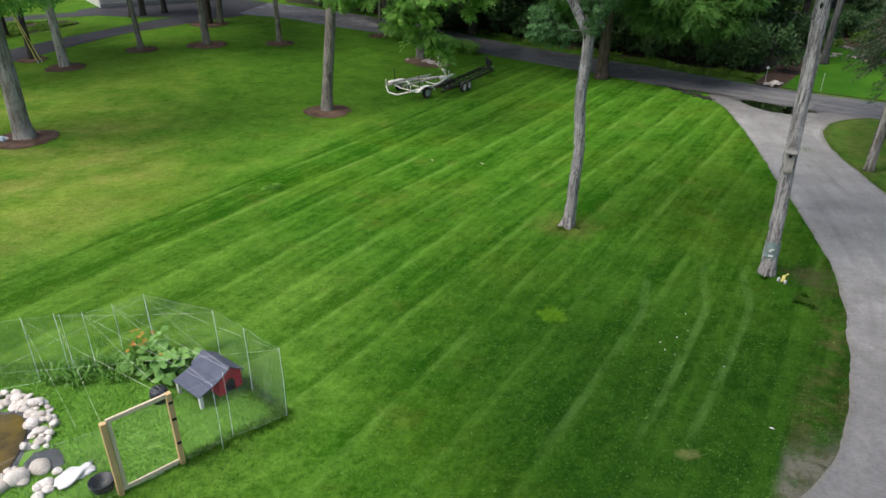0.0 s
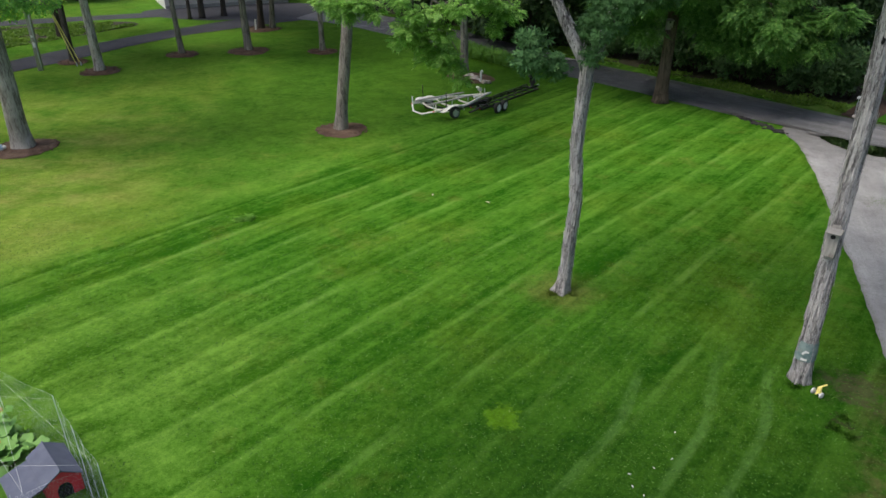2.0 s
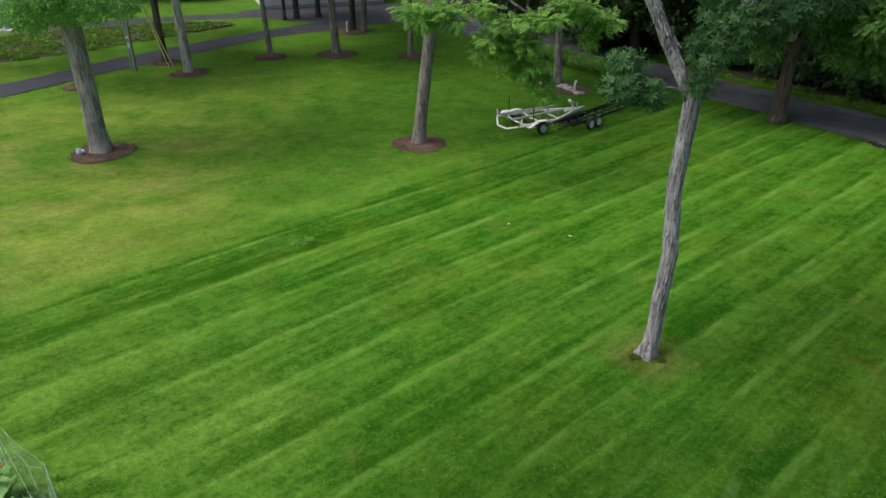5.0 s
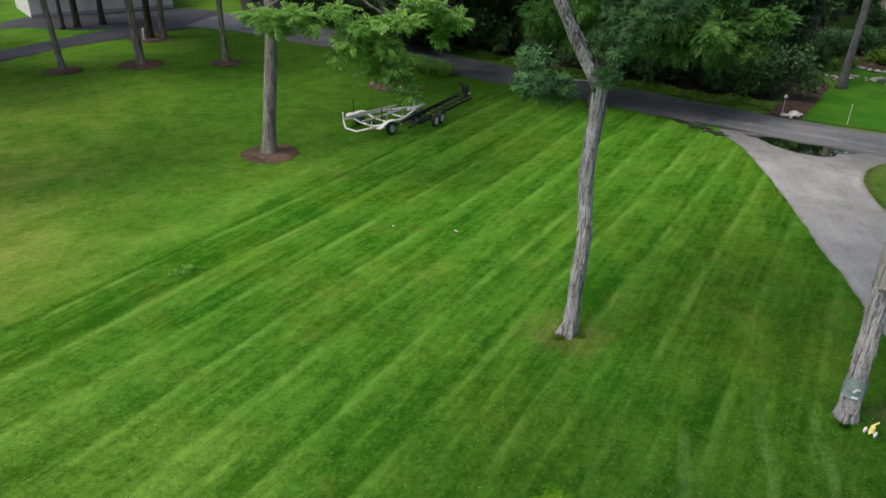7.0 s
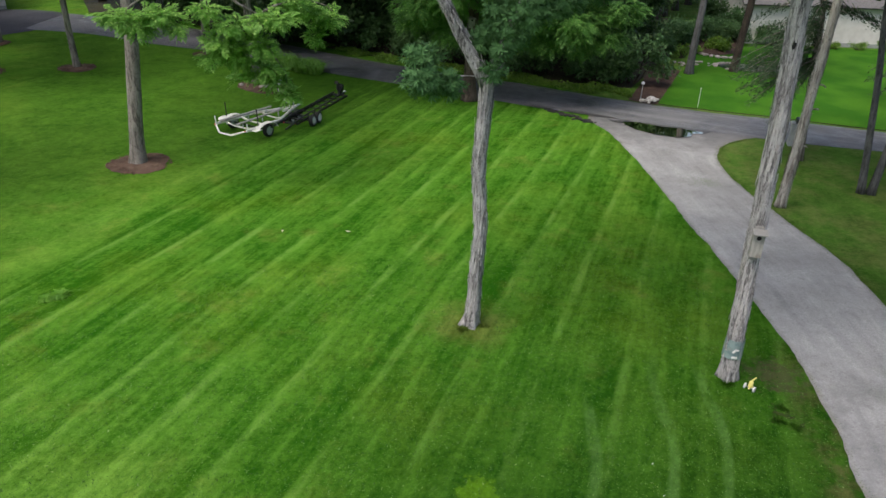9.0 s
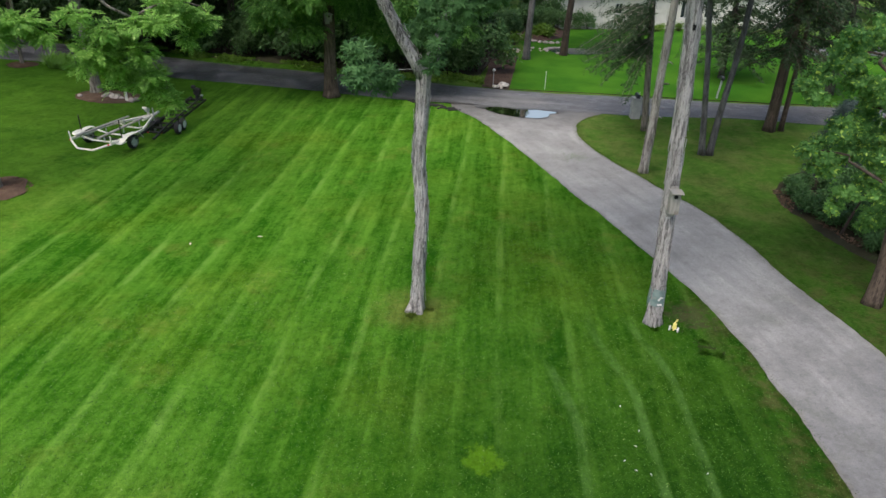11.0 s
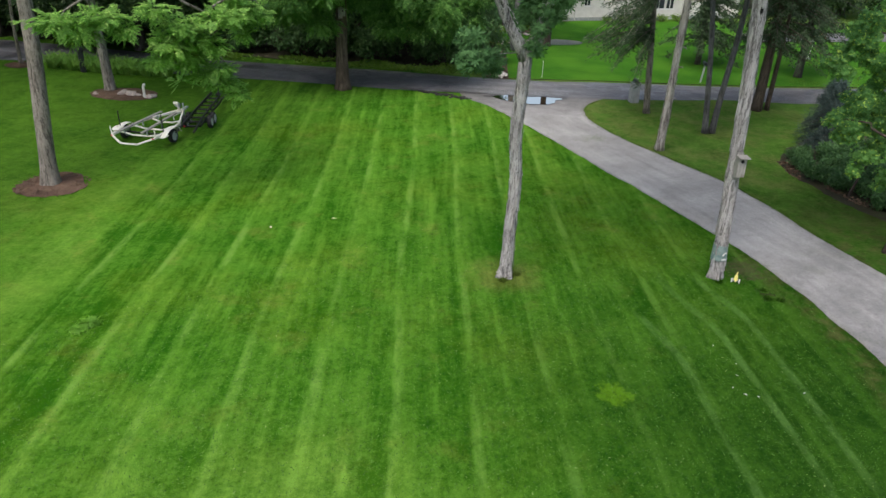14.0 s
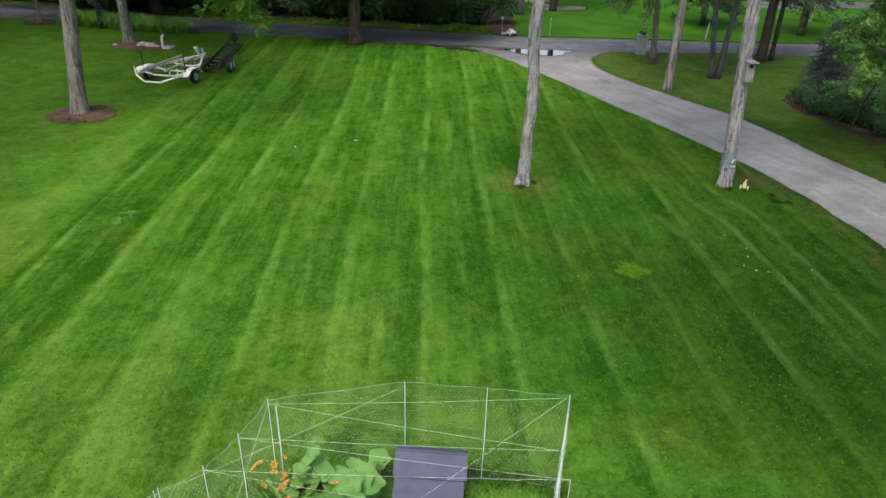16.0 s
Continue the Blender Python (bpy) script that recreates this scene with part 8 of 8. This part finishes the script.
house("neighbour_house", "pale beige sided house behind a bright lawn", (37.4, 57.43), (58.5, 50.4), 9.0, 3.0, SIDING, [(5.05, 1.35, 0.7, 0.9), (11.4, 1.0, 0.9, 1.5), (12.4, 1.0, 1.3, 1.5), (13.8, 1.0, 0.9, 1.5)], [], roof_h=2.4)
spout = thing("downspout", "beige rain downspout on the house wall", "downspout", (41.35, 56.0, 0))
part("pipe", Geo().tube([(0, 0, 0.05), (0, 0.06, 0.4), (0, 0.06, 3.2)], 0.05, 8), SIDING, spout)
house("white_garage", "white garage with panelled doors beyond the lane", (-30.5, 69.2), (-20.8, 75.8), 7.0, 2.9, WHITE_PAINT, [], [(0.8, 0.06, 2.6, 2.2), (4.2, 0.06, 2.6, 2.2), (7.6, 0.06, 2.6, 2.2)])
house("grey_house", "grey sided house at the far edge of the gardens", (-62, 49), (-45.8, 56.2), 8.0, 2.9, GREY_SIDING, [(5, 1.0, 1.2, 1.3), (11, 1.0, 1.2, 1.3)], [])
kerb = thing("patio_edge", "pale concrete patio edge by the grey house", "kerb", (0, 0, 0))
part("slab", slab([(-62, 46.6, 0.68), (-44.2, 53.4, 0.70), (-45.2, 55.6, 0.70), (-62.6, 48.4, 0.68)], 0.25), PILLAR_STONE, kerb)

# pond, stones and planting on the neighbouring lawn
tagged(part("far_pond", bed(circle(32.0, 48.6, 2.1, 1.15, 10, -0.5), 0.08, 0.05, 2), FAR_WATER, soft=True), "small dark garden pond in the neighbouring lawn", "water", kind="structure")
rs = random.Random(8)
for i in range(34):
    a = rs.uniform(1.9, 4.2) if i < 20 else 0
    x, y = (32.0 + 2.3 * math.cos(a) * math.cos(-0.5) - 1.3 * math.sin(a) * math.sin(-0.5), 48.6 + 2.3 * math.cos(a) * math.sin(-0.5) + 1.3 * math.sin(a) * math.cos(-0.5)) if i < 20 else (rs.uniform(27.6, 30.4), rs.uniform(49.2, 51.4))
    r = rs.uniform(0.10, 0.2)
    st = new("edging_stone", rock_meshes[i % 4])
    st.matrix_world = Matrix.Translation((x, y, 0.05 + r * 0.3)) @ Matrix.Rotation(i * 1.2, 4, "Z") @ Matrix.Diagonal((r, r, r * 0.6, 1))
    tagged(st, "flat pale edging stone by the far pond", "stone", "far pond stones")
for i, (x, y, r, h) in enumerate([(29.2, 52.6, 0.9, 0.9), (30.8, 53.8, 0.7, 0.7), (45.2, 53.4, 0.7, 0.7), (47.0, 52.6, 0.8, 0.8), (48.8, 52.0, 0.7, 0.7), (50.6, 51.4, 0.8, 0.8), (43.6, 53.9, 0.6, 0.6)]):
    shrub("garden_shrub", "rounded pale green shrub by the neighbouring house", x, y, r, h, 120 + i, GROUND_LEAF, 700, 0.11, 0.07, "foundation shrubs")
# mulched terrace with a stone edge beside the neighbouring house
tagged(part("terrace_bed", bed([(31.6, 52.9), (33.2, 53.0), (35.0, 53.9), (36.9, 56.2), (38.4, 59.4), (42.4, 65.0), (40.4, 66.4), (36.6, 62.6), (33.6, 58.6), (32.0, 55.8)], 0.07, 0.03, heap=0.25), DARK_MULCH, soft=True), "dark mulched bank beside the neighbouring house", "mulch bed", kind="structure")
for i, (x, y) in enumerate(resample([(32.2, 56.2), (31.5, 54.6), (31.4, 53.0), (32.0, 52.0), (33.2, 51.6)], 13)):
    st = new("edging_stone", rock_meshes[i % 4])
    st.matrix_world = Matrix.Translation((x, y, 0.12)) @ Matrix.Rotation(i * 0.9, 4, "Z") @ Matrix.Diagonal((0.27, 0.20, 0.16, 1))
    tagged(st, "pale squared stone edging the mulched terrace", "stone", "terrace stones")
shrub("hosta", "broad mounded yellow-green hosta on the terrace", 33.5, 54.4, 1.05, 0.85, 131, GROUND_LEAF, 1500, 0.22, 0.13, category="plant")
# broken asphalt and wet earth along the corner where the lawn meets the road
crumbs = Geo()
rc = random.Random(61)
for i in range(90):
    f = rc.random()
    x, y = 14.2 + 1.45 * f + rc.gauss(0, 0.12), 41.2 - 2.7 * f + rc.gauss(0, 0.14)
    q = rc.uniform(0.03, 0.11)
    crumbs.blob((x, y, ground_z(x, y) + 0.03), (q * 1.5, q, q * 0.55), i, 0.3, 3, 6)
tagged(part("asphalt_crumbs", crumbs, CRUMB), "dark broken asphalt crumbs at the road edge", "rubble", kind="stuff")

umb = thing("patio_umbrella", "coral patio umbrella beyond the far lawn", "umbrella", Matrix.Translation((45.0, 35.4, 0.05)) @ Matrix.Rotation(radians(14), 4, "Y") @ Matrix.Scale(0.85, 4))
part("pole", Geo().tube([(0, 0, 0), (0, 0, 2.4)], 0.025, 8), WHITE_PAINT, umb)
part("canopy", Geo().lathe([(1.1, 1.75), (0.75, 2.05), (0.35, 2.3), (0.02, 2.42)], seg=8), CORAL, umb)
part("base", Geo().lathe([(0.25, 0), (0.25, 0.06), (0.05, 0.09)], seg=14), PILLAR_STONE, umb)
tagged(part("far_driveway", strip([(48, 41), (58, 36.5), (75, 28)], [(50, 44.6), (60, 40), (78, 31.5)], 20, 3, 0.075), ASPHALT, soft=True), "grey driveway beyond the neighbouring lawn", "driveway", kind="structure")

# small pale scraps lying on the lawn
for i, (x, y) in enumerate([(5.5, 14.98), (6.0, 15.2), (6.4, 15.5), (6.89, 11.75), (5.7, 14.45), (6.73, 13.93), (5.52, 14.67), (6.6, 16.3), (2.0, 28.15), (-0.1, 28.6)]):
    sc = new("feather", Geo().add([(-0.06, 0, 0.02), (0, 0.018, 0.035), (0.07, 0.0, 0.025), (0, -0.018, 0.03), (0, 0, 0.012)], [(0, 1, 2, 3), (0, 4, 1), (1, 4, 2), (2, 4, 3), (3, 4, 0)]).mesh("feather", WHITE_PAINT if i < 8 else PALE_LUMBER))
    sc.matrix_world = Matrix.Translation((x, y, 0.0)) @ Matrix.Rotation(i * 1.9, 4, "Z") @ Matrix.Scale((1.0 if i == 3 else 0.62) if i < 8 else 1.6, 4)
    tagged(sc, "small white feather lying on the lawn" if i < 8 else "small pale scrap of wood on the lawn", "feather" if i < 8 else "scrap", "scraps on the lawn")

# turf in the pen and the long grass along its netting
pen_pts = scatter(-10.6, -3.4, 9.4, 14.4, 60000)
inside = ((pen_pts[:, 0] + 3.42) * 0.665 - (pen_pts[:, 1] - 12.25) * 0.747 < 0) & ((pen_pts[:, 0] + 3.42) * 0.57 + (pen_pts[:, 1] - 12.25) * 0.82 < 0.15) & (np.hypot(pen_pts[:, 0] + 9.35, (pen_pts[:, 1] - 11.3) * 1.1) > 1.35)
turf("pen_turf", "rough light green grass inside the pen", pen_pts[inside], 0.06, 0.018, PEN_GRASS, 1.0)
fence_pts = []
for (ax, ay), (bx, by) in runs[:6]:
    s = rng.random(2600)
    fence_pts.append(np.stack([ax + (bx - ax) * s, ay + (by - ay) * s], 1) + rng.normal(0, 0.11, (2600, 2)))
turf("fence_grass", "long uncut grass along the foot of the netting", np.concatenate(fence_pts)[::3], 0.10, 0.015, LAWN_BLADE, 0.9)
tagged(part("pen_ground", bed([(-6.9, 14.35), (-5.18, 13.7), (-4.3, 12.92), (-3.5, 12.25), (-4.4, 11.5), (-5.2, 10.8), (-6.0, 10.0), (-7.8, 8.95), (-10.1, 9.3), (-11.1, 11.6), (-10.3, 13.3), (-8.66, 13.6)], 0.012, 0.01, 8), PEN_GRASS, soft=True), "light green rough grass of the pen", "grass", kind="structure")

# taller tufts in the lawn
for i, (x, y, h, sp) in enumerate([(-6.2, 25.65, 0.10, 0.16), (-6.5, 25.5, 0.08, 0.12), (9.96, 16.85, 0.08, 0.12), (10.2, 16.6, 0.07, 0.10), (10.35, 17.2, 0.07, 0.09), (4.15, 21.75, 0.08, 0.10), (4.75, 21.8, 0.08, 0.10), (9.6, 18.25, 0.08, 0.10)]):
    tf = thing("grass_tuft", "taller grass tuft in the mown lawn", "grass tuft", on_ground(x, y), "lawn tufts")
    quads("leaves", blades(260 if i < 2 else 70, sp * (1.3 if i < 2 else 1), h, 0.022 if i < 2 else 0.016, 1.3, 0.6), CLOVER if i < 2 else LAWN_BLADE, tf)
